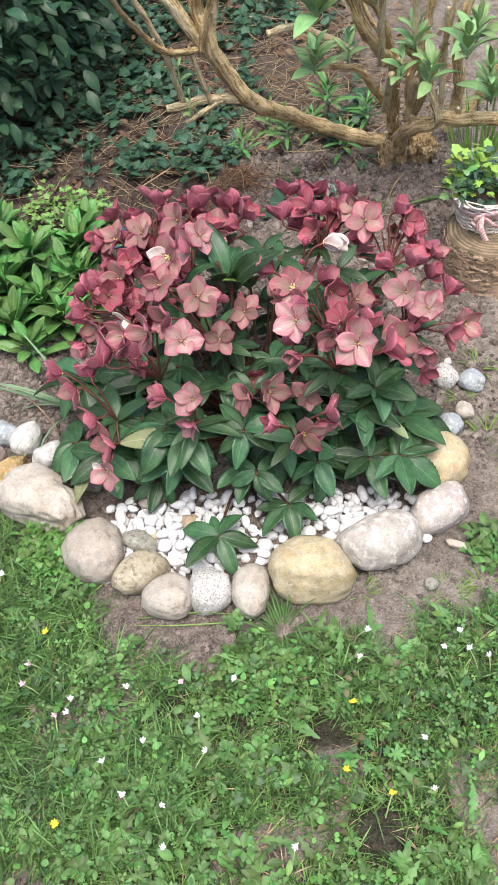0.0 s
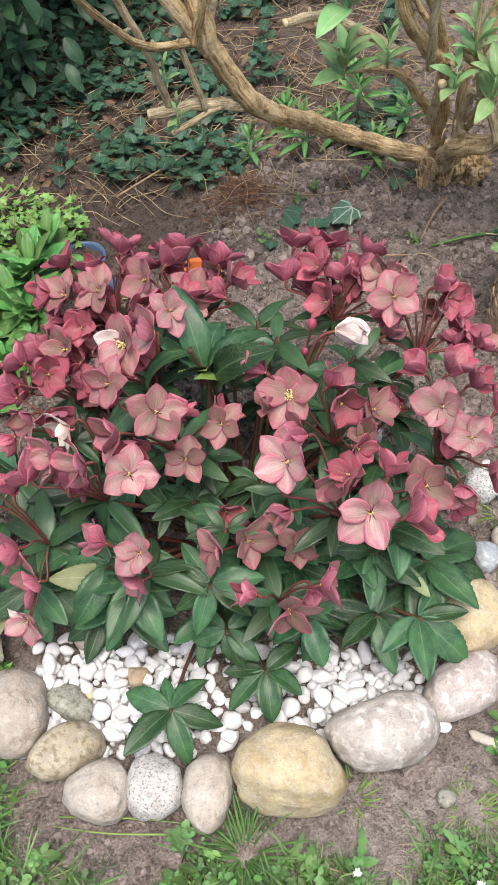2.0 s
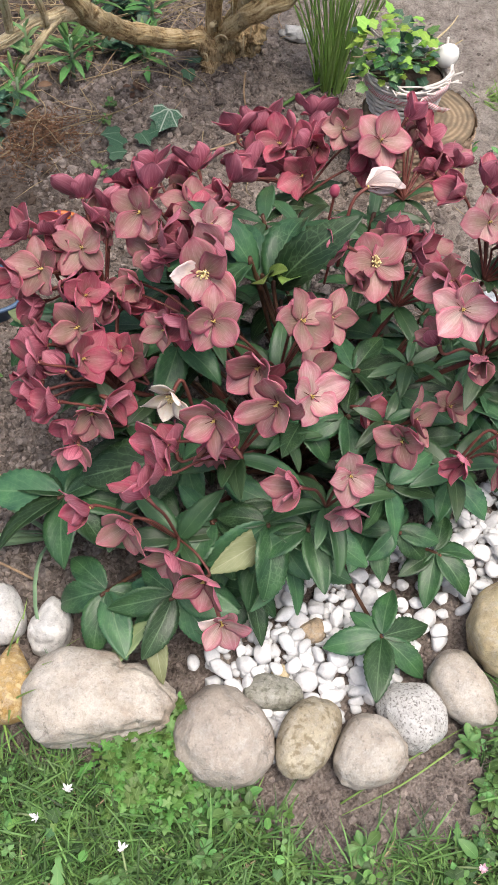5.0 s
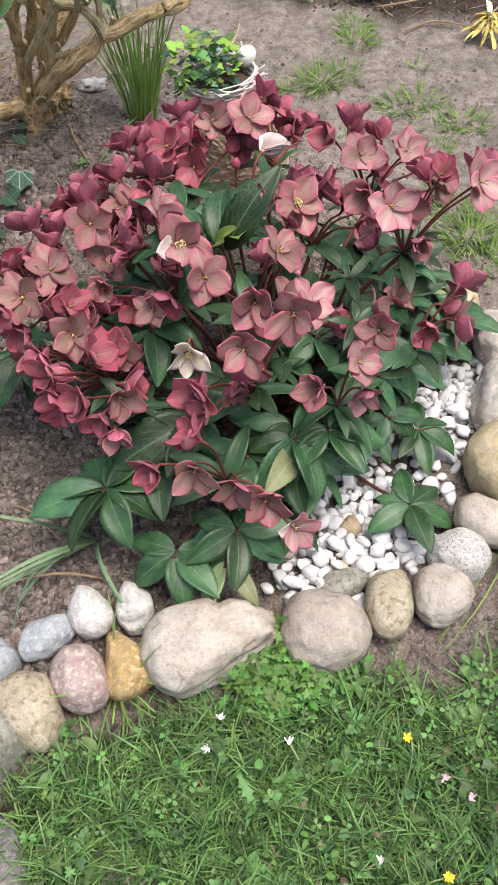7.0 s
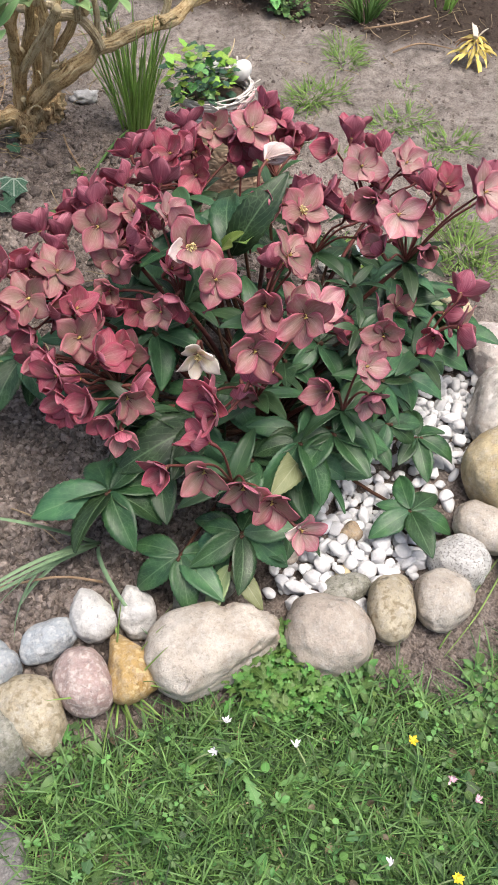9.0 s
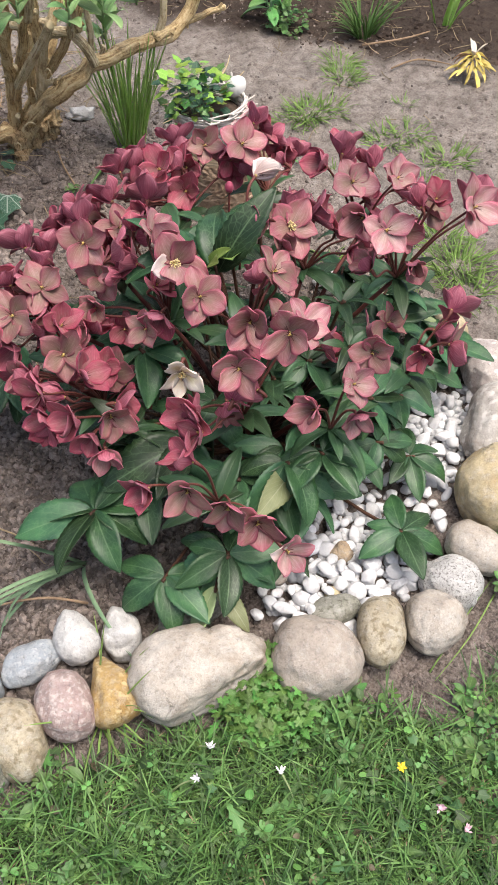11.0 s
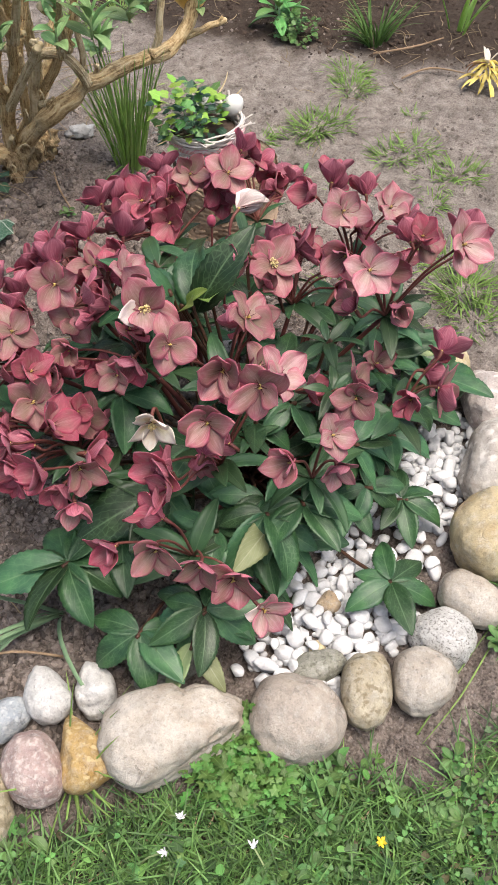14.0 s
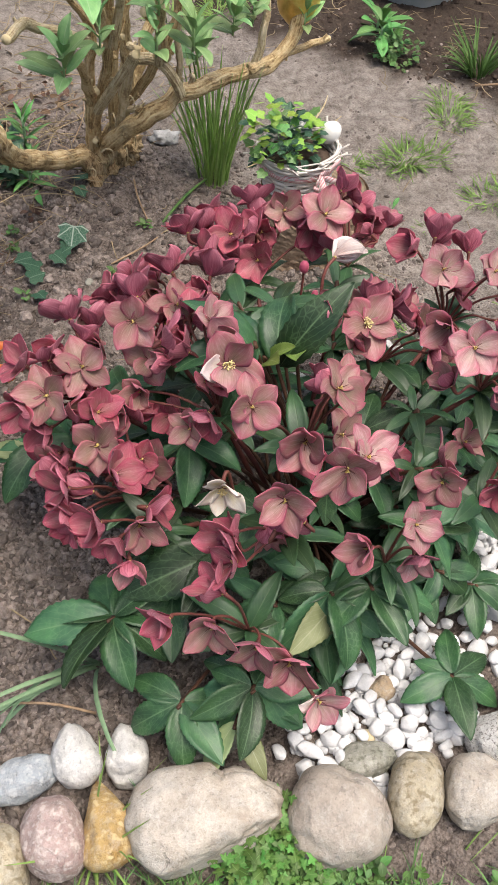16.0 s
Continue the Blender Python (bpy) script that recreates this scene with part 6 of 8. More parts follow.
plates = [mesh("bark_plate", [(x * 0.0085 * s, y * 0.0024, z * 0.0048 * t) for x, y, z in plate_v], plate_f, LOG_BARK) for s, t in ((1, 1), (1.3, 0.8), (0.8, 1.2))]
for k in range(110):
    a, z = r.uniform(0, 2 * math.pi), r.uniform(0.008, 0.114)
    part("bark_plate", plates[k % 3], log, Matrix.Translation((math.cos(a) * 0.1035, math.sin(a) * 0.1035, z)) @ pose(0, 0, 0, r.uniform(-15, 15), r.uniform(-25, 25), math.degrees(a) + 90))

BASKET = Vector((0.588, 1.736, 0.1225))
basket = thing("wicker_basket", "round grey wicker basket with striped bow, on the log", "basket", place=Matrix.Translation(BASKET) @ Matrix.Scale(0.9, 4))
for k in range(14):
    z = 0.004 + k * 0.0056
    rad = 0.064 + 0.015 * (k / 13)
    pts = []
    for i in range(48):
        a = 2 * math.pi * i / 48
        w = 0.0022 * math.sin(9 * a + math.pi * k)
        pts.append(((rad + w) * math.cos(a), (rad + w) * math.sin(a), z + 0.0007 * math.sin(5 * a + k)))
    part("weaver", tube("weaver", pts + [pts[0]], 0.0031, WICKER, 5), basket)
for k in range(18):
    a = 2 * math.pi * k / 18
    part("stake", tube("stake", [(0.064 * math.cos(a), 0.064 * math.sin(a), 0.0), (0.080 * math.cos(a), 0.080 * math.sin(a), 0.084)], 0.0024, WICKER, 5), basket)
r = np.random.default_rng(61)
for k in range(16):
    a0 = r.uniform(0, 6.28)
    z0 = 0.078 + r.uniform(0, 0.014)
    pts = [((0.081 + r.uniform(-0.004, 0.006)) * math.cos(a0 + s), (0.081 + r.uniform(-0.004, 0.006)) * math.sin(a0 + s), z0 + r.uniform(-0.004, 0.005)) for s in np.linspace(0, r.uniform(1.2, 3.4), 8)]
    out = Vector(pts[-1])
    pts.append(tuple(out + Vector((out.x, out.y, 0)).normalized() * r.uniform(0.005, 0.03) + Vector((-out.y, out.x, 0)).normalized() * 0.02 + Vector((0, 0, r.uniform(0, 0.02)))))
    part("rim_twig", tube("rim_twig", pts, r.uniform(0.0016, 0.0028), WICKER, 5), basket)
for end in ((0.16, 0.05, 0.115), (0.10, -0.03, 0.125), (-0.10, 0.05, 0.11), (-0.125, 0.03, 0.085)):
    e = Vector(end)
    part("rim_twig", tube("rim_twig", [e * 0.45 + Vector((0, 0, 0.045)), e * 0.75 + Vector((0.01, 0, 0.02)), e], [0.0022, 0.0018, 0.0010], PALE_BARK, 5), basket)
soil_v, soil_f = lump(3, 19, 0.12, 3, 0.1)
part("potting_soil", mesh("potting_soil", [(x * 0.071, y * 0.071, z * 0.012 + 0.062) for x, y, z in soil_v], soil_f, DARK_CLOD), basket, label="dark potting soil in the basket")


def ribbon(points, width, up=(0, 0, 1)):
    """A flat band through the points, its width along up."""
    pts = [Vector(p) for p in points]
    v, uv, f = [], [], []
    for k, p in enumerate(pts):
        w = Vector(up).normalized() * width / 2
        for s, u in ((-1, 0), (1, 1)):
            v.append(p + w * s)
            uv.append((u, k / (len(pts) - 1)))
    n = len(v)
    for k in range(len(pts)):
        d = (pts[min(k + 1, len(pts) - 1)] - pts[max(k - 1, 0)]).cross(Vector(up)).normalized() * 0.0006
        for s in (0, 1):
            v.append(v[2 * k + s] - d)
            uv.append(uv[2 * k + s])
    for k in range(len(pts) - 1):
        a = 2 * k
        f += [(a, a + 1, a + 3, a + 2), (n + a, n + a + 2, n + a + 3, n + a + 1), (a, a + 2, n + a + 2, n + a), (a + 1, n + a + 1, n + a + 3, a + 3)]
    return mesh("ribbon", v, f, RIBBON, uv)


band = [(0.0795 * math.cos(a), 0.0795 * math.sin(a), 0.060) for a in np.linspace(0, 2 * math.pi, 49)]
part("ribbon", ribbon(band, 0.014), basket, label="red and white striped ribbon")
knot = Vector((-0.030, -0.081, 0.068))
for loop, wd in (([(0, 0, 0), (0.02, -0.012, 0.012), (0.05, -0.012, 0.018), (0.062, -0.004, 0.022)], 0.016), ([(0, 0, 0), (0.022, -0.02, -0.012), (0.045, -0.014, -0.026), (0.062, -0.012, -0.036)], 0.017),
                 ([(0, 0, 0), (-0.004, -0.016, -0.020), (0.004, -0.018, -0.040), (0.012, -0.022, -0.056)], 0.015), ([(0, 0, 0), (-0.016, -0.010, 0.002), (-0.026, -0.006, -0.012), (-0.014, -0.012, -0.022), (0, -0.004, -0.004)], 0.013)):
    d = Vector(loop[-1]) - Vector(loop[0])
    up = Vector((0, 0, 1)) if abs(d.z) < 0.025 else Vector((0.9, -0.3, 0.35))
    part("bow_loop", ribbon([knot + Vector(p) for p in loop], wd, up), basket, label="pink and white striped bow")
egg_v, egg_f = ball(4)
thing("egg", "white decorative egg lying in the basket", "egg", mesh("egg", [(x * 0.019, y * 0.019, z * 0.023 * (1 + 0.12 * z)) for x, y, z in egg_v], egg_f, EGG), pose(0.650, 1.712, 0.212, 35, 15, 0))
thing("egg", "white decorative egg half hidden in the basket", "egg", mesh("egg", [(x * 0.016, y * 0.016, z * 0.020) for x, y, z in egg_v], egg_f, EGG), pose(0.628, 1.762, 0.208, 70, 15, 40))


def ivy_shape():
    """A five-lobed ivy leaf along +Y: verts, faces, uvs."""
    out = [(0, 0), (0.28, -0.12), (0.50, 0.08), (0.40, 0.27), (0.47, 0.56), (0.27, 0.66), (0.0, 0.98), (-0.27, 0.66), (-0.47, 0.56), (-0.40, 0.27), (-0.50, 0.08), (-0.28, -0.12)]
    v = [(0, 0.35, 0.03)] + [(x, y, -0.05 * (x * x + (y - 0.4) ** 2) * 2) for x, y in out]
    f = [(0, 1 + i, 1 + (i + 1) % 12) for i in range(12)]
    uv = [(0.5, 0.35)] + [(0.5 + x, max(0.0, y)) for x, y in out]
    return v, f, uv


def heart_shape():
    """A small rounded leaf along +Y."""
    n = 10
    v, uv = [(0, 0.45, 0.05)], [(0.5, 0.45)]
    for i in range(n):
        a = 2 * math.pi * i / n
        x, y = 0.42 * math.sin(a), 0.5 - 0.5 * math.cos(a)
        v.append((x, y, 0.05 * abs(x)))
        uv.append((0.5 + x, y))
    return v, [(0, 1 + i, 1 + (i + 1) % n) for i in range(n)], uv


def long_shape(w=0.16):
    """A lance-shaped leaf along +Y, folded a little and arched."""
    v, uv, f = [], [], []
    for j, t in enumerate((0, 0.2, 0.45, 0.7, 0.9, 1.0)):
        h = w * math.sin(math.pi * min(1, t * 0.93 + 0.06)) ** 0.8
        z = 0.25 * t - 0.35 * t * t
        v += [(-h, t, z + h * 0.3), (0, t, z), (h, t, z + h * 0.3)]
        uv += [(0, t), (0.5, t), (1, t)]
    for j in range(5):
        a = 3 * j
        f += [(a, a + 1, a + 4, a + 3), (a + 1, a + 2, a + 5, a + 4)]
    return v, f, uv


def clover_shape():
    """Three notched leaflets round a stalk's end, each folded a little."""
    v, f, uv = [], [], []
    for k in range(3):
        a = 2 * math.pi * k / 3
        o = len(v)
        for x, y, z in ((0, 0.04, 0), (-0.30, 0.40, 0.06), (-0.24, 0.78, 0.09), (0, 0.70, 0.02), (0.24, 0.78, 0.09), (0.30, 0.40, 0.06)):
            v.append((x * math.cos(a) - y * math.sin(a), x * math.sin(a) + y * math.cos(a), z + 0.10 * y))
            uv.append((0.5 + x, y))
        f += [(o, o + 1, o + 3), (o + 1, o + 2, o + 3), (o, o + 3, o + 5), (o + 3, o + 4, o + 5)]
    return v, f, uv


def cut_shape(lobes=7, deep=0.55):
    """A deeply cut leaf, like buttercup or yarrow, along +Y."""
    v, uv = [(0, 0.30, 0.04)], [(0.5, 0.3)]
    n = lobes * 4
    for i in range(n):
        a = 2 * math.pi * i / n
        q = 0.5 * (1 - deep * (0.5 + 0.5 * math.cos(lobes * a))) * (1 + 0.15 * math.sin(3 * a))
        x, y = q * math.sin(a), 0.45 - q * math.cos(a)
        v.append((x, y, -0.12 * (x * x + (y - 0.4) ** 2) + 0.03 * math.cos(2 * a)))
        uv.append((0.5 + x, max(0.0, y)))
    return v, [(0, 1 + i, 1 + (i + 1) % n) for i in range(n)], uv


def toothed_shape(w=0.15):
    """A long blade with coarse backward teeth, like dandelion, along +Y."""
    v, uv, f = [], [], []
    for j in range(11):
        t = j / 10
        h = w * math.sin(math.pi * min(1, t ** 1.3 * 0.93 + 0.06)) ** 0.8 * (1.0 if j % 2 else 0.45)
        z = 0.30 * t - 0.38 * t * t
        v += [(-h, t - (0.05 if j % 2 else 0), z + h * 0.25), (0, t, z), (h, t - (0.05 if j % 2 else 0), z + h * 0.25)]
        uv += [(0, t), (0.5, t), (1, t)]
    for j in range(10):
        a = 3 * j
        f += [(a, a + 1, a + 4, a + 3), (a + 1, a + 2, a + 5, a + 4)]
    return v, f, uv


IVY_V = ivy_shape()
basket_ivy = thing("basket_ivy", "small variegated ivy growing in the basket", "ivy plant", place=(0.568, 1.752, 0.176))
for mat, lo, hi, n in ((LIME_LEAF, 0.02, 0.12, 52), (LANCE_LEAF, 0.01, 0.11, 42), (IVY_LEAF, 0.02, 0.105, 66)):
    me = mesh("leaf", IVY_V[0], IVY_V[1], mat, IVY_V[2])
    for k in range(n):
        a, d = r.uniform(0, 6.28), 0.068 * math.sqrt(r.random())
        q = Matrix.Translation((d * math.cos(a), d * math.sin(a), r.uniform(lo, hi) * (1.1 - 6 * d))) @ pose(0, 0, 0, 0, 0, math.degrees(a) - 90 + r.uniform(-40, 40)) @ pose(0, 0, 0, r.uniform(-45, 35), r.uniform(-25, 25), 0) @ Matrix.Scale(r.uniform(0.013, 0.025), 4)
        part("leaf", me, basket_ivy, q)
for k in range(10):
    a = r.uniform(0, 6.28)
    part("vine", tube("vine", [(0, 0, -0.015), (0.025 * math.cos(a), 0.025 * math.sin(a), 0.04), (0.05 * math.cos(a), 0.05 * math.sin(a), 0.05)], 0.0012, STRAP, 4), basket_ivy)


# ---- clumps of leaves round the bed ----
def strap_clump(name, label, category, base, count, length, width, mat, lean=(8, 30), bend=0.5, seed=0, spread=0.03, partname="blade", about=(0, 360)):
    """A tuft of long narrow blades, each its own piece."""
    r = np.random.default_rng(seed)
    ob = thing(name, label, category, place=(base[0], base[1], gz(*base[:2]) - 0.003))
    kinds = [blade_mesh(partname, length * k, width, [mat, mat], lambda v: 0.5 * (1 - v ** 3) ** 0.7, -bend * b, 0.35, 3, 9, 0.0005, 0, 0, 0.0, r.uniform(-0.5, 0.5), seed + i) for i, (k, b) in enumerate([(1, 1), (0.85, 1.6), (1.1, 0.6), (0.7, 1.2), (0.95, 2.2)])]
    for k in range(count):
        a, d = r.uniform(*about), spread * math.sqrt(r.random())
        m = Matrix.Translation((d * math.cos(radians(a)), d * math.sin(radians(a)), 0)) @ pose(0, 0, 0, 0, 0, a - 90 + r.uniform(-25, 25)) @ pose(0, 0, 0, 90 - r.uniform(*lean), 0, 0) @ pose(0, 0, 0, 0, r.uniform(-50, 50), 0)
        part(partname, kinds[int(r.integers(len(kinds)))], ob, m)
    return ob


strap_clump("daffodil_clump", "tall upright clump of narrow green daffodil leaves", "bulb leaves", (0.625, 1.975), 66, 0.245, 0.0058, REED, (1, 15), 0.2, 71, 0.034)
strap_clump("bulb_leaves", "grey-green strap leaves arching over the soil beside the stones", "bulb leaves", (-0.298, 1.340), 8, 0.23, 0.0065, STRAP, (34, 56), 0.85, 72, 0.012, about=(150, 200))
strap_clump("grass_tuft", "wiry grass tuft in front of the yellow boulder", "grass tuft", (0.061, 0.800), 84, 0.082, 0.0032, LONG_GRASS, (30, 74), 0.9, 73, 0.016)
strap_clump("grass_tuft", "short grass tuft between the cobbles", "grass tuft", (-0.470, 1.175), 26, 0.11, 0.0030, PATH_GRASS, (10, 60), 0.7, 74, 0.016)
for k, (x, y, n, ln) in enumerate([(0.64, 1.185, 80, 0.10), (0.70, 1.25, 50, 0.09), (0.58, 1.13, 40, 0.08), (0.973, 1.722, 60, 0.07), (1.02, 1.70, 40, 0.06), (0.92, 1.74, 40, 0.06), (1.147, 1.559, 16, 0.04), (0.976, 1.514, 50, 0.06), (1.03, 1.49, 30, 0.05),
                                   (0.99, 1.364, 50, 0.06), (0.94, 1.40, 30, 0.05), (1.177, 1.739, 36, 0.06), (1.248, 1.793, 30, 0.07), (1.22, 1.76, 30, 0.05), (0.86, 1.36, 20, 0.05), (0.52, 1.40, 24, 0.07), (0.47, 1.32, 14, 0.06), (0.88, 1.80, 24, 0.05), (0.206, 0.872, 18, 0.05), (0.36, 0.86, 22, 0.05), (-0.297, 0.906, 12, 0.06), (0.42, 0.87, 16, 0.05), (1.10, 2.55, 50, 0.10), (1.2, 2.48, 50, 0.10), (0.8, 1.55, 20, 0.04), (0.5, 1.22, 20, 0.06)]):
    strap_clump("grass_tuft", "tuft of green grass on the trodden path", "grass tuft", (x, y), int(n * 2.0), ln * 0.64, 0.0026, PATH_GRASS, (20, 85), 0.6, 80 + k, 0.048 if n > 25 else 0.022)
strap_clump("grass_tuft", "bright grass tuft in the dark soil bed", "grass tuft", (1.42, 1.815), 60, 0.13, 0.005, GRASS, (5, 45), 0.5, 120, 0.025)
strap_clump("bulb_leaves", "few upright bulb leaves in the dark bed", "bulb leaves", (1.58, 1.66), 8, 0.20, 0.010, REED, (3, 25), 0.4, 121, 0.03)

def spoon_profile(v):
    return 0.5 * math.sin(math.pi * min(1.0, v ** 1.5 * 0.95 + 0.045)) ** 0.85


LANCES = [blade_mesh("leaf", 0.118 * k, 0.037, [LANCE_LEAF, LANCE_LEAF], spoon_profile, -b, 0.3, 5, 15, 0.0005, 0.03, 0, 0.02, 0.2, s) for s, (k, b) in enumerate([(1.0, 0.6), (0.85, 0.9), (1.1, 0.4), (0.7, 0.3)])]


def rosette(name, label, category, base, count, size, leaves, tilt=(12, 70), height=0.03, stem=0.0):
    ob = thing(name, label, category, place=(base[0], base[1], gz(*base[:2])))
    if stem:
        part("stem", tube("stem", [(0, 0, -0.01), (0.004, 0, stem)], [0.004, 0.003], STRAP, 6), ob)
    leaf_spray(ob, Vector((0, 0, 0)), (0, 0, max(stem - height, 0.004)), count, size, leaves=leaves, height=height, tilt=tilt)
    return ob


# fresh green perennial left of the hellebore
for x, y, n, s, st in [(-0.42, 1.66, 16, 1.0, 0.06), (-0.36, 1.72, 15, 0.95, 0.08), (-0.50, 1.70, 16, 1.05, 0.08), (-0.45, 1.78, 16, 1.0, 0.10), (-0.37, 1.62, 13, 0.9, 0.05), (-0.55, 1.62, 16, 1.0, 0.06), (-0.48, 1.60, 14, 0.9, 0.05), (-0.35, 1.82, 13, 0.9, 0.08), (-0.58, 1.76, 16, 1.1, 0.10), (-0.64, 1.68, 16, 1.1, 0.08), (-0.53, 1.86, 15, 1.0, 0.10), (-0.44, 1.53, 11, 0.8, 0.03), (-0.66, 1.85, 16, 1.0, 0.1), (-0.335, 1.90, 14, 0.95, 0.07), (-0.345, 1.80, 14, 0.95, 0.09), (-0.33, 1.71, 14, 0.9, 0.07), (-0.325, 1.655, 12, 0.85, 0.05)]:
    rosette("green_perennial", "leafy bright green perennial with lance-shaped leaves", "plant", (x, y), n + 9, s, LANCES, (22, 78), 0.05, st)
NARROW = [blade_mesh("leaf", 0.08, 0.016, [LANCE_LEAF, LANCE_LEAF], lance_profile, -b, 0.3, 3, 7, 0.0005, 0, 0, 0.0, 0.2, s) for s, b in enumerate((0.5, 0.9, 0.3))]
for x, y, n, s, st in [(0.178, 2.22, 16, 1.0, 0.10), (0.325, 2.20, 15, 0.9, 0.05), (0.25, 2.28, 14, 0.8, 0.07), (0.30, 2.36, 14, 1.0, 0.12), (0.14, 2.34, 12, 0.9, 0.06), (0.40, 2.30, 12, 0.9, 0.09), (0.06, 2.22, 10, 0.8, 0.05)]:
    rosette("sprouting_lily", "young grey-green shoot with narrow whorled leaves", "plant", (x, y), n + 4, s, NARROW, (10, 70), 0.06, st)
for x, y, n, s, st in [(1.337, 2.055, 10, 0.9, 0.08), (1.36, 2.03, 9, 0.7, 0.03), (1.42, 2.12, 10, 0.8, 0.04)]:
    rosette("bed_seedling", "leafy green seedling in the dark soil bed", "plant", (x, y), n, s, LANCES, (10, 65), 0.04, st)


def weed(label, x, y, n, size, spread, mat=WEED_LEAF, shape=None, seed=0, height=0.03):
    """A low mat of small leaves on short stalks."""
    r = np.random.default_rng(900 + seed)
    a, d = r.uniform(0, 2 * np.pi, n), spread * np.sqrt(r.random(n))
    px, py = x + d * np.cos(a), y + d * np.sin(a)
    z = ground_z(px, py) + r.uniform(0.004, height, n)
    me = scatter("weed_patch", shape or heart_shape(), turns(n, px, py, z, r.uniform(0.6, 1.2, n) * size, tilt=r.uniform(-0.5, 0.7, n), lean=r.uniform(-0.5, 0.5, n), r=r), mat)
    return thing("weed_patch", label, "weeds", me, kind="stuff")


weed("low green lobed weeds crowding against the large boulder", -0.345, 1.010, 420, 0.030, 0.066, BRIGHT_WEED, toothed_shape(0.24), 1, 0.030)
weed("low green cut-leaved weeds crowding against the large boulder", -0.345, 1.008, 420, 0.016, 0.062, BRIGHT_WEED, cut_shape(5, 0.5), 11, 0.045)
weed("low green weeds by the buff stone", -0.305, 0.945, 260, 0.016, 0.05, WEED_LEAF, long_shape(0.34), 2, 0.03)
weed("small green weeds on the bare soil by the path", 0.445, 0.935, 130, 0.022, 0.045, seed=3, shape=long_shape(0.3))
weed("lime green lobed weeds behind the perennial", -0.43, 2.02, 170, 0.019, 0.075, FRESH_WEED, cut_shape(5, 0.45), 4, 0.07)
weed("lime green lobed weeds behind the perennial", -0.325, 2.00, 120, 0.019, 0.055, FRESH_WEED, cut_shape(5, 0.45), 5, 0.06)
weed("reddish green weed at the bed's corner", 1.33, 2.0, 200, 0.013, 0.06, seed=6, height=0.05)


# ---- ivy, twigs and litter under the shrub ----
r = np.random.default_rng(17)
n = 10500
px, py = r.uniform(-1.1, 0.42, n), r.uniform(1.98, 3.6, n)
keep = (0.7 * value_noise(px, py, 5.0, 4) + 0.8 * value_noise(px, py, 17, 5) > 0.68) & (py > 2.02 + 0.35 * np.clip(px + 0.15, 0, 1) + 0.10 * value_noise(px, py, 7, 6)) & ~((px > 0.1) & (value_noise(px, py, 4.0, 14) > 0.45))
px, py = px[keep], py[keep]
n = len(px)
thing("ivy_ground_cover", "dark green ivy leaves creeping over the litter", "ivy",
      scatter("ivy_ground_cover", IVY_V, turns(n, px, py, ground_z(px, py) + r.uniform(0.008, 0.055, n), r.uniform(0.014, 0.034, n), tilt=r.uniform(-0.9, 0.6, n), lean=r.uniform(-0.4, 0.4, n), r=r), IVY_LEAF), kind="stuff")
for x, y, s in ((0.267, 2.005, 0.058), (0.190, 1.975, 0.032), (0.162, 2.005, 0.036), (0.118, 1.96, 0.034), (0.225, 1.98, 0.026), (0.365, 2.10, 0.030)):
    ob = thing("ivy_leaf", "single dark ivy leaf with white veins on bare soil", "ivy leaf", mesh("ivy_leaf", IVY_V[0], IVY_V[1], VEINED_IVY if s > 0.05 else IVY_LEAF, IVY_V[2]), Matrix.Translation((x, y, gz(x, y) + 0.022)) @ pose(0, 0, 0, 16, 0, 0) @ pose(0, 0, 0, 0, 0, 132 + 4000 * (x - 0.267)) @ Matrix.Scale(s, 4))

n = 2600
px, py = r.uniform(-1.1, 0.7, n), r.uniform(1.9, 3.7, n)
keep = (py > 2.08 + 0.12 * value_noise(px, py, 9, 15) + 0.3 * np.clip(px, 0, 1)) & ~((px > 0.35) & (py < 2.4))
px, py = px[keep], py[keep]
n = len(px)
thing("leaf_litter", "brown dead leaves scattered under the shrub", "dead leaves",
      scatter("leaf_litter", long_shape(0.24), turns(n, px, py, ground_z(px, py) + r.uniform(0.003, 0.025, n), r.uniform(0.012, 0.034, n), tilt=r.uniform(-0.6, 0.6, n), lean=r.uniform(-1.0, 1.0, n), r=r), DEAD_LEAF), kind="stuff")


def litter_twigs(name, label, n, box, lengths, radius, mat, seed, lift=0.03, curl=0.35):
    """Thin dry stalks lying in a tangle."""
    r = np.random.default_rng(seed)
    chunks = []
    for k in range(n):
        x, y = r.uniform(box[0], box[1]), r.uniform(box[2], box[3])
        ln, a = r.uniform(*lengths), r.uniform(0, 6.28)
        z = gz(x, y) + r.uniform(0.002, lift)
        p = Vector((x, y, z))
        pts = [p]
        for s in range(3):
            a += r.normal(0, curl)
            p = p + Vector((math.cos(a), math.sin(a), r.uniform(-0.12, 0.12))) * ln / 3
            p.z = max(p.z, gz(p.x, p.y) + 0.002)
            pts.append(p)
        rad = r.uniform(0.5, 1.0) * radius
        chunks.append(tube_data(pts, [rad, rad, rad * 0.8, rad * 0.5], 3))
    return thing(name, label, "twigs", mesh(name, *merge(chunks), mat), kind="stuff")


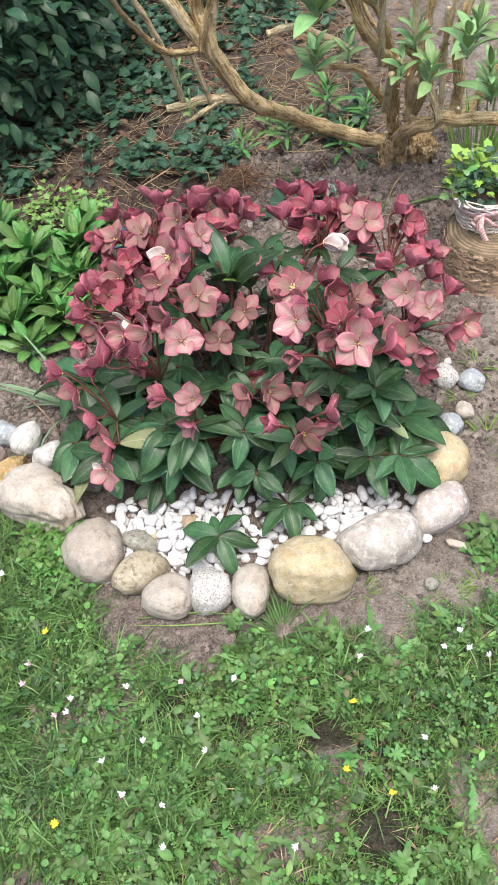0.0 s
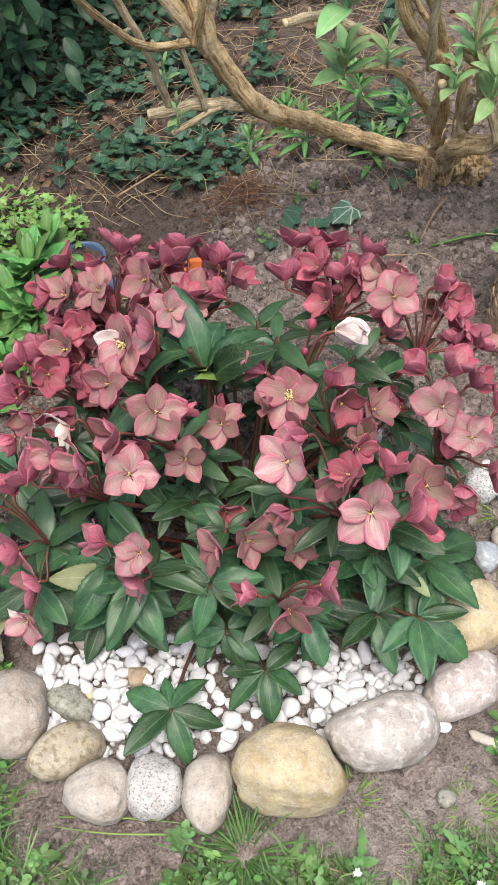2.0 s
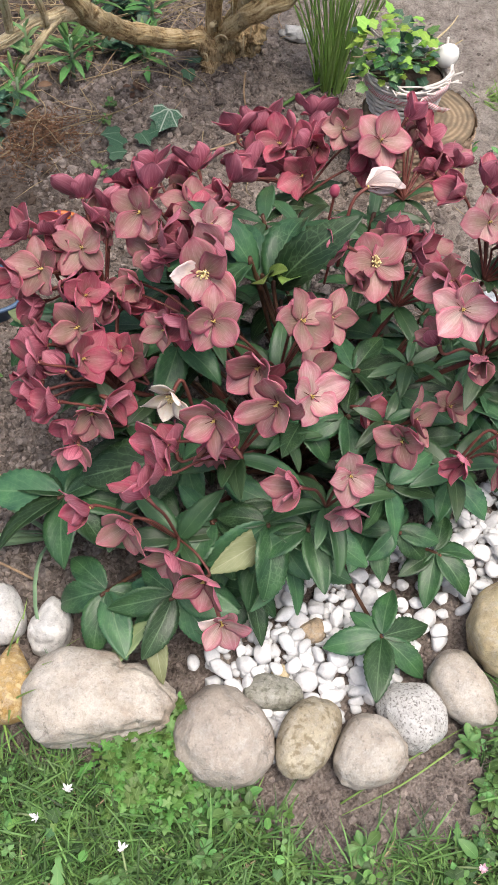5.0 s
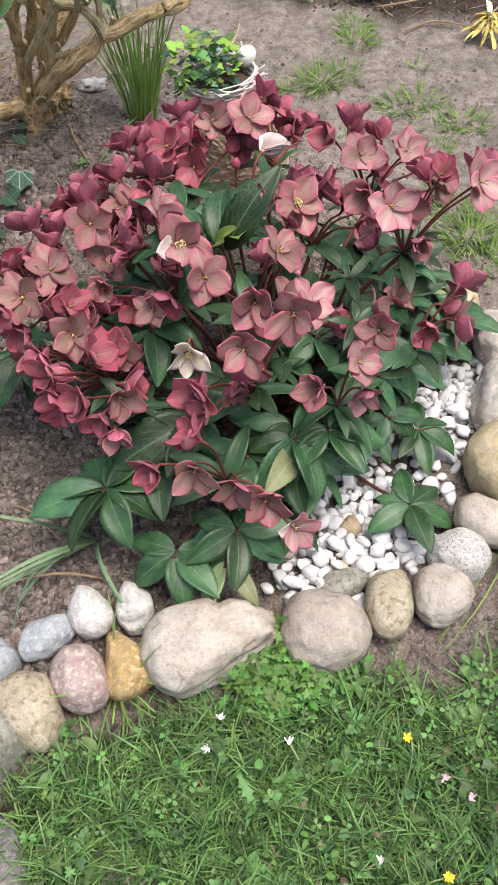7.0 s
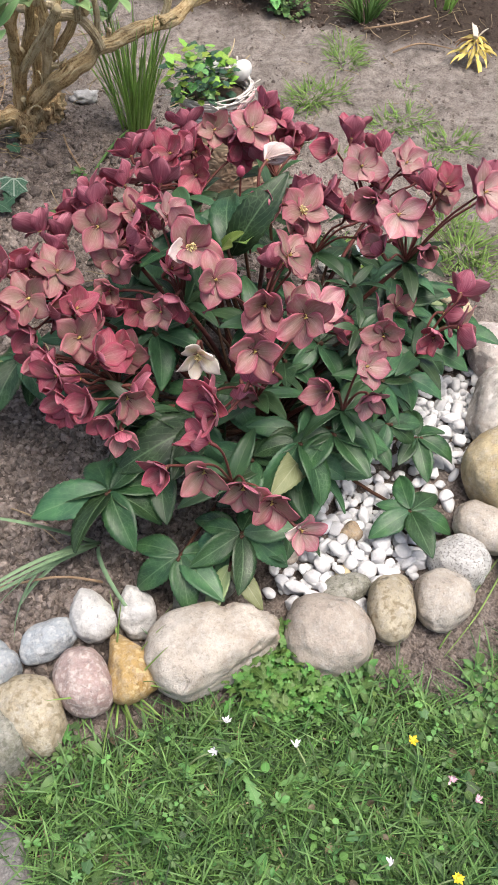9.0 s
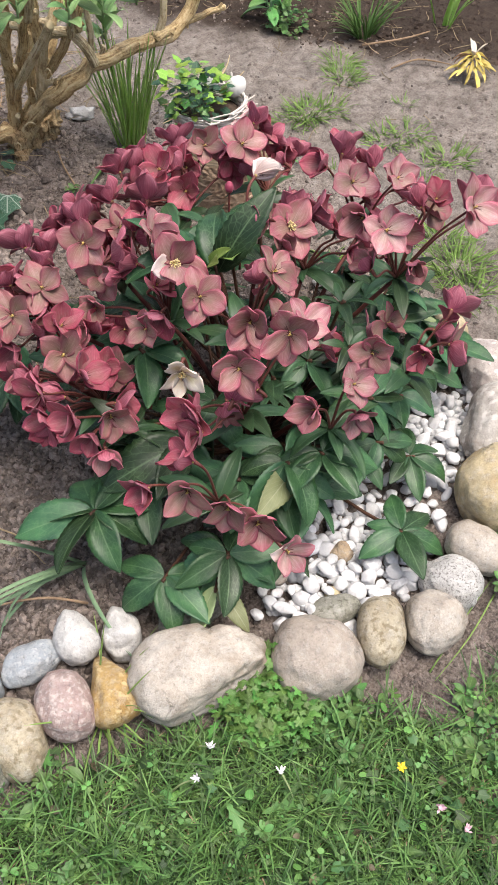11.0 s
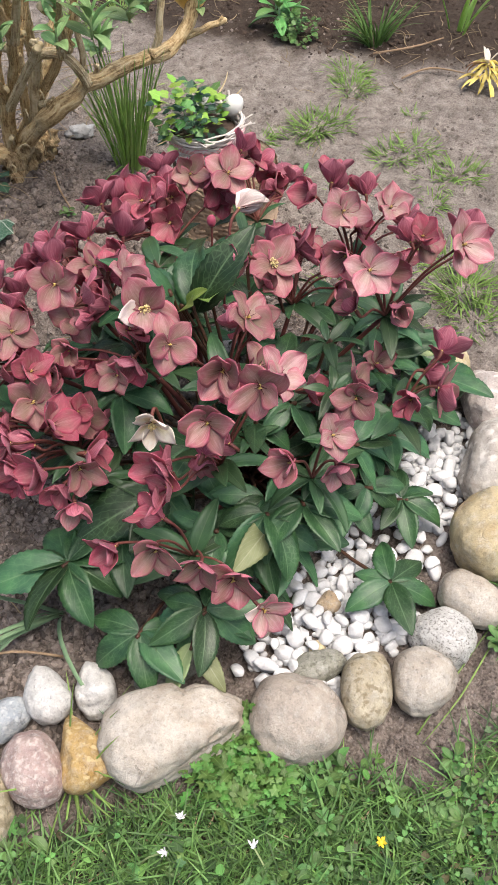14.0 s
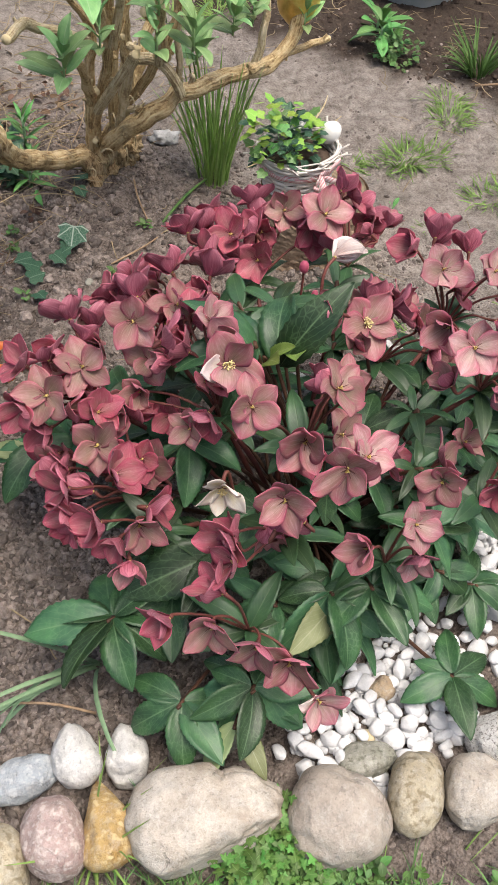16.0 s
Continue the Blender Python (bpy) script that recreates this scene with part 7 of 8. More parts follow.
litter_twigs("dry_stalks", "tangle of thin dry stalks among the ivy", 1300, (-1.1, 0.5, 2.06, 3.3), (0.05, 0.22), 0.0015, DRY_GRASS, 51)
litter_twigs("fallen_twigs", "thin brown twigs lying on the ground", 80, (-0.9, 0.7, 2.1, 3.3), (0.06, 0.20), 0.0018, TWIG, 52)
litter_twigs("dry_stalks", "dry stalks and straw lying behind the shrub", 420, (0.0, 1.0, 2.25, 3.3), (0.03, 0.14), 0.0016, DRY_GRASS, 55, 0.012)
litter_twigs("straw_bits", "pale bits of straw on the dark bed", 170, (1.3, 2.0, 1.5, 2.5), (0.02, 0.10), 0.0013, DRY_GRASS, 54, 0.012)
litter_twigs("straw_bits", "short bits of straw on path and soil", 130, (-0.5, 1.7, 1.35, 2.8), (0.02, 0.09), 0.0014, DRY_GRASS, 53, 0.008)
for pts, rad in (([(-0.22, 2.10, 0.02), (-0.05, 2.26, 0.035), (0.03, 2.37, 0.03)], 0.0022), ([(0.46, 2.04, 0.015), (0.43, 2.0, 0.012), (0.40, 1.94, 0.006)], 0.0022), ([(0.26, 1.90, 0.006), (0.34, 1.89, 0.012), (0.41, 1.90, 0.006)], 0.0018),
                 ([(1.35, 1.78, 0.012), (1.42, 1.70, 0.02), (1.50, 1.66, 0.012)], 0.003), ([(1.28, 1.66, 0.008), (1.35, 1.62, 0.015), (1.38, 1.54, 0.01)], 0.0025), ([(-0.36, 1.29, 0.01), (-0.40, 1.34, 0.03), (-0.46, 1.42, 0.012)], 0.002)):
    pts = [(x, y, z + gz(x, y)) for x, y, z in pts]
    thing("twig", "thin pale dry twig lying on the soil", "twig", tube("twig", pts, [rad, rad, rad * 0.6], TWIG, 6))
strap = tube_data([(0.42, 1.925, gz(0.42, 1.925) + 0.006), (0.51, 1.945, gz(0.51, 1.945) + 0.012), (0.60, 1.968, gz(0.60, 1.968) + 0.014)], [0.0026, 0.0036, 0.0020], 6)
thing("fallen_leaf", "bright green fallen strap leaf on the soil", "leaf", mesh("fallen_leaf", *strap, LANCE_LEAF, [(0.3, 0.5)] * len(strap[0])))
n = 900
mx, my = r.normal(0.04, 0.045, n), r.normal(2.09, 0.04, n)
chunk = []
for x, y in zip(mx, my):
    z = gz(x, y) + 0.03 * math.exp(-((x - 0.04) ** 2 + (y - 2.09) ** 2) / 0.003) * r.random()
    a = r.uniform(0, 6.28)
    chunk.append(tube_data([(x, y, z), (x + 0.012 * math.cos(a), y + 0.012 * math.sin(a), z + r.uniform(0, 0.01))], 0.0008, 3))
thing("dry_moss", "heap of fine brown dried moss", "moss", mesh("dry_moss", *merge(chunk), MOSS), kind="stuff")
chipv, chipf = lump(3, 77, 0.5, 2.2, 0.25)
thing("stone_chip", "white chalky chip on the soil by the shrub", "stone", mesh("stone_chip", [(x * 0.030, y * 0.020, z * 0.012) for x, y, z in chipv], chipf, WHITE_STONE), pose(0.662, 2.150, gz(0.662, 2.15) + 0.010, 8, 0, -40))


def strand(name, label, category, points, width, mat):
    """One thin blade or straw lying along the points, which are heights over the ground."""
    pts = [(x, y, z + gz(x, y)) for x, y, z in points]
    me = tube(name, pts, [width, width * 0.9, width * 0.3], mat, 4)
    thing(name, label, category, me)


strand("fallen_grass", "long green grass blade across the bare soil", "grass", [(-0.03, 0.822, 0.004), (-0.116, 0.823, 0.010), (-0.195, 0.835, 0.004)], 0.0016, PATH_GRASS)
strand("fallen_grass", "long green grass blade leaning on the pale stones", "grass", [(-0.189, 0.846, 0.004), (-0.088, 0.839, 0.020), (0.011, 0.834, 0.004)], 0.0015, PATH_GRASS)
strand("straw", "single dry straw lying on the soil", "straw", [(0.304, 1.945, 0.006), (0.290, 1.925, 0.010), (0.276, 1.900, 0.006)], 0.0014, DRY_GRASS)
strand("straw", "single dry straw lying on the soil", "straw", [(0.108, 1.992, 0.006), (0.128, 1.985, 0.010), (0.150, 1.990, 0.006)], 0.0014, DRY_GRASS)
strand("straw", "single dry straw lying by the blue-grey stone", "straw", [(-0.331, 1.488, 0.008), (-0.330, 1.455, 0.012), (-0.322, 1.424, 0.006)], 0.0015, DRY_GRASS)
for x, y, s in ((0.151, 1.970, 0.036), (0.106, 1.927, 0.030), (0.197, 1.968, 0.030), (0.396, 2.137, 0.034)):
    thing("ivy_leaf", "small dark ivy leaf lying on bare soil", "ivy leaf", mesh("ivy_leaf", IVY_V[0], IVY_V[1], IVY_LEAF, IVY_V[2]), Matrix.Translation((x, y, gz(x, y) + 0.016)) @ pose(0, 0, 0, 12, 0, 5000 * x) @ Matrix.Scale(s, 4))
for k, (x, y) in enumerate(((0.159, 2.058), (0.196, 2.094), (0.088, 1.941), (0.247, 1.872), (0.382, 1.939))):
    weed("small green seedling weeds on bare soil", x, y, 9, 0.015, 0.011, WEED_LEAF, long_shape(0.3), 20 + k, 0.018)
weed("small withered brown weed on bare soil", 0.257, 2.107, 12, 0.018, 0.014, DEAD_LEAF, long_shape(0.3), 30, 0.018)
for x, y, s in ((0.709, 1.655, 0.030), (0.775, 1.626, 0.034)):
    rosette("weed", "small upright green weed on the path", "weed", (x, y), 5, s / 0.112, LANCES, (35, 80))
for label, x, y, s, mat in (("small white chip of stone on the path's edge", 0.458, 1.410, 0.009, WHITE_STONE), ("small grey chip of stone on the soil", 0.196, 1.892, 0.008, GREY_STONE)):
    cv, cf = chip(int(1000 * x), (s * 1.3, s, s * 0.7))
    thing("stone_chip", label, "stone", mesh("stone_chip", cv, cf, mat), pose(x, y, gz(x, y) + s * 0.4, 10, 5, 30))
sv, sf = lump(3, 41, 0.12, 1.6, 0.05)
thing("fallen_berry", "small yellow-green round berry on the soil", "berry", mesh("fallen_berry", [(x * 0.009, y * 0.009, z * 0.0085) for x, y, z in sv], sf, OLIVE_LEAF, [(0.3, 0.5)] * len(sv)), pose(-0.392, 1.480, gz(-0.392, 1.480) + 0.007))


# ---- the dark bush at the back ----
bush = thing("evergreen_bush", "dense dark evergreen bush with glossy leaves", "bush", place=(-0.85, 2.85, 0.0))
n = 4800
a, b, d = r.uniform(0, 2 * np.pi, n), r.uniform(-0.15, 1, n), r.uniform(0.55, 1.0, n)
cx, cy, cz = 0.62 * d * np.cos(a) * np.sqrt(1 - np.clip(b, 0, 1) ** 2), 0.70 * d * np.sin(a) * np.sqrt(1 - np.clip(b, 0, 1) ** 2), 0.18 + 0.75 * d * np.clip(b, -0.15, 1)
gaps = value_noise(cx + cz, cy - cz, 7, 31) > 0.22
cx, cy, cz, a = cx[gaps], cy[gaps], cz[gaps], a[gaps]
n = len(cx)
part("foliage", scatter("foliage", long_shape(0.27), turns(n, cx, cy, cz, r.uniform(0.035, 0.07, n), yaw=a - np.pi / 2 + r.normal(0, 0.7, n), tilt=r.uniform(-0.9, 0.5, n), lean=r.uniform(-0.7, 0.7, n), r=r), BUSH_LEAF), bush)["kind"] = "stuff"
for k in range(16):
    aa, rr = r.uniform(0, 6.28), r.uniform(0.2, 0.55)
    part("branch", tube("branch", [(0.05 * math.cos(aa), 0.05 * math.sin(aa), 0), (rr * 0.6 * math.cos(aa), rr * 0.6 * math.sin(aa), 0.35), (rr * math.cos(aa), rr * math.sin(aa), r.uniform(0.4, 0.8))], [0.014, 0.009, 0.004], BARK, 6), bush)
hedge = thing("evergreen_bush", "dark evergreen shrub behind the ivy", "bush", place=(0.1, 3.95, 0.0))
n = 3200
a, b, d = r.uniform(0, 2 * np.pi, n), r.uniform(-0.2, 1, n), r.uniform(0.6, 1.0, n)
w = np.sqrt(1 - np.clip(b, 0, 1) ** 2)
part("foliage", scatter("foliage", long_shape(0.27), turns(n, 1.1 * d * np.cos(a) * w, 0.45 * d * np.sin(a) * w, 0.2 + 0.8 * d * b, r.uniform(0.05, 0.09, n), yaw=a - np.pi / 2 + r.normal(0, 0.7, n), tilt=r.uniform(-0.9, 0.5, n), lean=r.uniform(-0.7, 0.7, n), r=r), BUSH_LEAF), hedge)["kind"] = "stuff"
for k in range(8):
    aa = r.uniform(0, 6.28)
    part("branch", tube("branch", [(0.3 * math.cos(aa), 0.05 * math.sin(aa), 0), (0.6 * math.cos(aa), 0.25 * math.sin(aa), 0.7)], [0.014, 0.005], BARK, 6), hedge)


# ---- pots and odd things ----
def pot(label, x, y, radius, height, mat, tilt=0, turn=0, sunk=0.0, wall=0.003):
    """A thin-walled round plastic pot with a rolled rim."""
    prof = [(radius * 0.75, 0), (radius, height), (radius * 1.05, height), (radius * 1.05, height + 0.006), (radius - wall, height + 0.006), (radius - wall * 1.5, height - 0.002), (radius * 0.75 - wall, wall), (0.001, wall)]
    n = 40
    v = [(q * math.cos(2 * math.pi * i / n), q * math.sin(2 * math.pi * i / n), z) for q, z in prof for i in range(n)]
    f = [(j * n + i, j * n + (i + 1) % n, (j + 1) * n + (i + 1) % n, (j + 1) * n + i) for j in range(len(prof) - 1) for i in range(n)]
    return thing("flower_pot", label, "flower pot", mesh("flower_pot", v, f, mat), pose(x, y, gz(x, y) - sunk, 0, 0, turn) @ pose(0, 0, 0, tilt, 0, 0))


pot("blue plastic pot sunk in the soil, empty", -0.275, 1.930, 0.044, 0.05, BLUE_PLASTIC, sunk=0.042)
pot("blue plastic pot sunk in the soil beside the hellebore", -0.190, 1.790, 0.056, 0.06, BLUE_PLASTIC, sunk=0.038)
pot("empty orange plastic pot behind the flowers", -0.040, 1.852, 0.036, 0.05, ORANGE_PLASTIC, 12, 110, 0.025)
pot("large pale grey tub at the far side of the bed", 1.72, 2.20, 0.16, 0.10, GREY_PLASTIC, sunk=0.01)
glass_net = Net("clear_glass", 0.05, 0.5)
glass_net.p.inputs["Transmission Weight"].default_value = 1.0
glass_net.p.inputs["Base Color"].default_value = (0.9, 0.95, 0.93, 1)
gv, gf = lump(3, 90, 0.12)
thing("glass_ball", "small clear glass ball on the soil under the flowers", "ornament", mesh("glass_ball", [(x * 0.017, y * 0.017, z * 0.017) for x, y, z in gv], gf, glass_net.mat), (-0.045, 1.70, gz(-0.045, 1.70) + 0.016))

wilted = thing("wilted_flower_head", "wilted yellow flower head lying on the path", "flower", place=(1.355, 1.478, 0.012))
wilt_rng = np.random.default_rng(66)
wilt_petals = [blade_mesh("petal", 0.058, w, [WILTED, WILTED], lance_profile, -b, 0.4, 5, 9, 0.0007, 0, 0, 0.06, t, 5 + k) for k, (w, b, t) in enumerate([(0.013, 1.1, 0.5), (0.011, 1.5, -0.7), (0.014, 0.8, 0.9)])]
for k in range(44):
    tier = k / 43
    m = pose(0, 0, 0.006 + 0.046 * tier, 0, 0, 137.5 * k) @ pose(0, 0.022 * (1 - tier), 0, wilt_rng.uniform(-8, 30) - 12 * (1 - tier), wilt_rng.uniform(-35, 35), 0)
    part("petal", wilt_petals[k % 3], wilted, m @ Matrix.Scale(wilt_rng.uniform(0.55, 1.05) * (1.05 - 0.35 * tier), 4))
pale_petal = blade_mesh("petal", 0.050, 0.015, [PALE_WILTED, PALE_WILTED], lance_profile, -0.3, 0.4, 5, 8, 0.0007, 0, 0, 0.05, 0.3, 9)
for turn, up in ((-20, 70), (95, 48), (200, 62), (300, 40)):
    part("petal", pale_petal, wilted, pose(0, 0, 0.044, 0, 0, turn) @ pose(0, 0, 0, up, 0, 0) @ Matrix.Scale(0.85, 4), "pale papery petal")
brown_petal = blade_mesh("petal", 0.052, 0.014, [BROWN_WILTED, BROWN_WILTED], lance_profile, -1.2, 0.4, 5, 8, 0.0007, 0, 0, 0.06, 0.4, 11)
for k in range(6):
    part("petal", brown_petal, wilted, pose(0, 0, 0.03 + 0.003 * k, 0, 0, -75 + 17 * k) @ pose(0, 0.006, 0, wilt_rng.uniform(-10, 20), wilt_rng.uniform(-30, 30), 0), "shrivelled brownish-pink petal")


# ---- daisies and other small flowers in the lawn ----
def small_bloom(name, label, x, y, mat, size, height, closed=True, count=12):
    """A small lawn flower on its stalk; closed: its rays folded up into a ragged brush."""
    ob = thing(name, label, "daisy" if "daisy" in name else "flower", place=(x, y, gz(x, y)), group=name + "s in the lawn")
    r = np.random.default_rng(int(abs(x) * 9000 + abs(y) * 777))
    dx, dy = r.uniform(-0.03, 0.03), r.uniform(-0.03, 0.03)
    part("stalk", tube("stalk", [(dx, dy, -0.005), (dx * 0.6, dy * 0.6, height * 0.6), (0, 0, height)], [0.0013, 0.0012, 0.0011], PALE_STALK, 5), ob)
    pm = blade_mesh("petal", size, size * (0.42 if closed else 0.60), [mat, mat], lambda v: 0.5 * (0.5 + 0.5 * v) * (1 - v ** 6), 0.5 if closed else 0.1, 0.2, 3, 4, 0.0003, seed=1)
    tip = Matrix.Translation((0, 0, height)) @ pose(0, 0, 0, r.uniform(-25, 25), r.uniform(-25, 25), 0)
    for k in range(count):
        part("petal", pm, ob, tip @ pose(0, 0, 0, 0, 0, 360 * k / count + r.uniform(-14, 14)) @ pose(0, 0.0008, 0, r.uniform(18, 58) if closed else r.uniform(8, 40), r.uniform(-15, 15), 0) @ Matrix.Scale(r.uniform(0.7, 1.15), 4))
    v, f = ball(2)
    part("disc", mesh("disc", [(p[0] * size * 0.3, p[1] * size * 0.3, p[2] * size * 0.25 + height + size * 0.08) for p in v], f, mat if closed else YELLOW_PETAL), ob)
    return ob


for x, y in ((-0.196, 0.697), (-0.285, 0.683), (-0.289, 0.661), (-0.232, 0.581), (-0.168, 0.605), (-0.199, 0.528), (-0.139, 0.507), (-0.023, 0.697), (-0.081, 0.643), (-0.071, 0.582), (0.203, 0.767), (0.182, 0.719), (0.322, 0.727), (0.351, 0.751),
             (0.360, 0.723), (0.389, 0.705), (0.263, 0.577), (0.264, 0.498), (-0.450, 1.021), (-0.429, 0.933), (-0.492, 1.011), (-0.489, 0.773), (0.055, 0.432), (-0.135, 0.445), (0.37, 0.49)):
    small_bloom("daisy", "half-closed white daisy in the lawn", x, y, WHITE_PETAL, 0.0082, 0.045)
for x, y in ((-0.361, 0.756), (-0.369, 0.719), (-0.107, 0.700), (-0.308, 0.657), (-0.405, 0.47)):
    small_bloom("daisy", "pink-tipped half-closed daisy in the lawn", x, y, PINK_PETAL, 0.0085, 0.045)
for x, y in ((-0.341, 0.816), (-0.299, 0.494), (0.163, 0.647), (0.140, 0.540), (0.203, 0.499), (-0.461, 0.702)):
    small_bloom("yellow_flower", "small yellow celandine flower in the lawn", x, y, YELLOW_PETAL, 0.0070, 0.040, False, count=10)


# ---- soil crumbs ----
def crumbs(name, label, n, box, sizes, mat, seed, mask, level=1):
    """Crumbs of four shapes strewn over the ground where mask allows."""
    r = np.random.default_rng(seed)
    x, y = r.uniform(box[0], box[1], n), r.uniform(box[2], box[3], n)
    keep = mask(x, y, r.random(n))
    x, y = x[keep], y[keep]
    for q in range(4):
        qx, qy = x[q::4], y[q::4]
        n = len(qx)
        s = sizes[0] * (sizes[1] / sizes[0]) ** (r.random(n) ** 2.2)
        v, f = lump(level, seed + 31 * q, 0.5, 1.7, 0.35)
        m = turns(n, qx, qy, ground_z(qx, qy) - s * 0.05, s, tilt=r.uniform(-3, 3, n), lean=r.uniform(-3, 3, n), stretch=np.c_[r.uniform(0.8, 1.4, n), r.uniform(0.7, 1.1, n), r.uniform(0.65, 1.0, n)], r=r)
        thing(name, label, "soil", scatter(name, (v, f, None), m, mat, False), kind="stuff")


crumbs("soil_clods", "loose grey-brown soil clods in the flower bed", 21000, (-0.65, 0.75, 1.08, 2.45), (0.0016, 0.0075), CLOD, 201, lambda x, y, u: ~((x < -0.03) & (y > 1.86)) & (y > lawn_edge(x) + 0.03) & (u < 0.35 + 0.65 * value_noise(x, y, 6, 44)))
crumbs("soil_clods", "larger soil clods round the plant", 4200, (-0.62, 0.62, 1.15, 2.35), (0.004, 0.0125), CLOD, 202, lambda x, y, u: ~((x < -0.03) & (y > 1.86)) & (y > lawn_edge(x) + 0.12) & (value_noise(x, y, 5, 45) > 0.25), 2)
crumbs("soil_clods", "loose soil crumbs beside the perennial", 10000, (-0.62, -0.08, 1.22, 1.74), (0.0022, 0.0085), CLOD, 207, lambda x, y, u: y > lawn_edge(x) + 0.08)
crumbs("dark_soil_clods", "dark moist soil clods in the far bed", 5500, (1.25, 2.2, 1.2, 2.6), (0.002, 0.010), DARK_CLOD, 203, lambda x, y, u: x + 0.25 * (y - 1.7) > 1.36 + 0.1 * (u - 0.5))
crumbs("path_crumbs", "fine crumbs on the trodden path", 6000, (0.4, 1.5, 0.75, 2.6), (0.0012, 0.006), CLOD, 204, lambda x, y, u: u < 0.25 + 0.75 * (value_noise(x, y, 7, 46) > 0.55))
crumbs("dark_soil_clods", "dark soil crumbs under the ivy", 5000, (-1.0, 0.02, 1.80, 3.2), (0.003, 0.012), DARK_CLOD, 205, lambda x, y, u: u < 0.8)
crumbs("path_crumbs", "fine crumbs on the bare soil before the stones", 2600, (-0.35, 0.5, 0.74, 0.95), (0.0012, 0.006), CLOD, 206, lambda x, y, u: y > lawn_edge(x) - 0.03)


# ---- the lawn ----
def blade_template(width=0.05):
    v, f = [], []
    for t, z in ((0, 0), (0.4, 0.02), (0.75, -0.08)):
        h = width * (1 - 0.35 * t)
        v += [(-h, t, z), (h, t, z)]
    v.append((0, 1.0, -0.24))
    f = [(0, 1, 3), (0, 3, 2), (2, 3, 5), (2, 5, 4), (4, 5, 6)]
    return v, f, None


BALD = [(-0.089, 0.754, 0.032), (-0.133, 0.673, 0.034), (0.118, 0.605, 0.050), (0.186, 0.453, 0.055), (-0.02, 0.640, 0.022), (-0.735, 1.135, 0.045), (-0.70, 1.165, 0.030), (-0.785, 1.180, 0.055)]


def lawn_places(n, box, seed, edge_soft=0.05):
    r = np.random.default_rng(seed)
    x, y = r.uniform(box[0], box[1], n), r.uniform(box[2], box[3], n)
    ragged = lawn_edge(x) + edge_soft * 2.2 * (value_noise(x, y, 16, 61) - 0.5) + edge_soft * (r.random(n) - 0.5)
    bald = np.zeros(n)
    for cx, cy, size in BALD:
        bald = np.maximum(bald, np.exp(-((x - cx) ** 2 + (y - cy) ** 2) / size ** 2))
    return x, y, (y < ragged) & (bald + 0.35 * (r.random(n) - 0.5) < 0.5), r


def lawn(n, box, seed, sizes, width, mat, tilt, name, label, bare=0.30):
    x, y, keep, r = lawn_places(n, box, seed)
    keep &= value_noise(x, y, 9, 62) + 0.35 * value_noise(x, y, 31, 63) > bare + 0.12 * r.random(n)
    x, y = x[keep], y[keep]
    n = len(x)
    me = scatter(name, blade_template(width), turns(n, x, y, ground_z(x, y) - 0.002, r.uniform(*sizes, n), tilt=r.uniform(*tilt, n), lean=r.uniform(-0.4, 0.4, n), r=r), mat)
    thing(name, label, "lawn", me, kind="stuff")


lawn(105000, (-1.0, 0.8, 0.25, 1.35), 301, (0.014, 0.040), 0.032, GRASS, (0.25, 1.45), "lawn_grass", "short green lawn grass with bare patches", 0.36)
lawn(13000, (-1.0, 0.8, 0.25, 1.35), 302, (0.032, 0.065), 0.022, LONG_GRASS, (0.1, 0.9), "lawn_grass", "longer green grass blades in the lawn", 0.42)
lawn(9000, (-1.0, 0.8, 0.25, 1.35), 303, (0.02, 0.055), 0.022, DRY_GRASS, (0.0, 0.5), "dry_grass", "dry straw-coloured blades in the lawn", 0.1)
lawn(24000, (-1.0, -0.12, 0.45, 1.35), 305, (0.028, 0.075), 0.017, LONG_GRASS, (0.15, 1.0), "lawn_grass", "longer grass along the stones", 0.25)
lawn(26000, (-2.4, 2.2, -1.6, 0.27), 304, (0.03, 0.07), 0.05, GRASS, (0.3, 1.3), "lawn_grass", "lawn running on behind the camera", 0.1)
lawn(9000, (-2.4, -0.98, 0.25, 1.5), 306, (0.03, 0.07), 0.05, GRASS, (0.3, 1.3), "lawn_grass", "lawn running on beside the row of cobbles", 0.1)
lawn(5000, (0.78, 2.2, 0.25, 1.0), 307, (0.03, 0.07), 0.05, GRASS, (0.3, 1.3), "lawn_grass", "lawn running on towards the path", 0.1)


def lawn_leaves(n, seed, shape, sizes, tilt, name, label, lo, lift=0.02, spots=8.0, mat=WEED_LEAF, left=0.45):
    """Leaves of one shape in drifts over the lawn; left: the share that grows towards the boulder's side."""
    x, y, keep, r = lawn_places(n, (-1.0, 0.8, 0.25, 1.35), seed, 0.07)
    keep &= (value_noise(x, y, spots, seed) > lo) & ((x > -0.28) | (r.random(len(x)) < left))
    x, y = x[keep], y[keep]
    n = len(x)
    me = scatter(name, shape, turns(n, x, y, ground_z(x, y) + r.uniform(0.003, lift, n), r.uniform(*sizes, n), tilt=r.uniform(*tilt, n), lean=r.uniform(-0.6, 0.6, n), r=r), mat)
    thing(name, label, "weeds", me, kind="stuff")


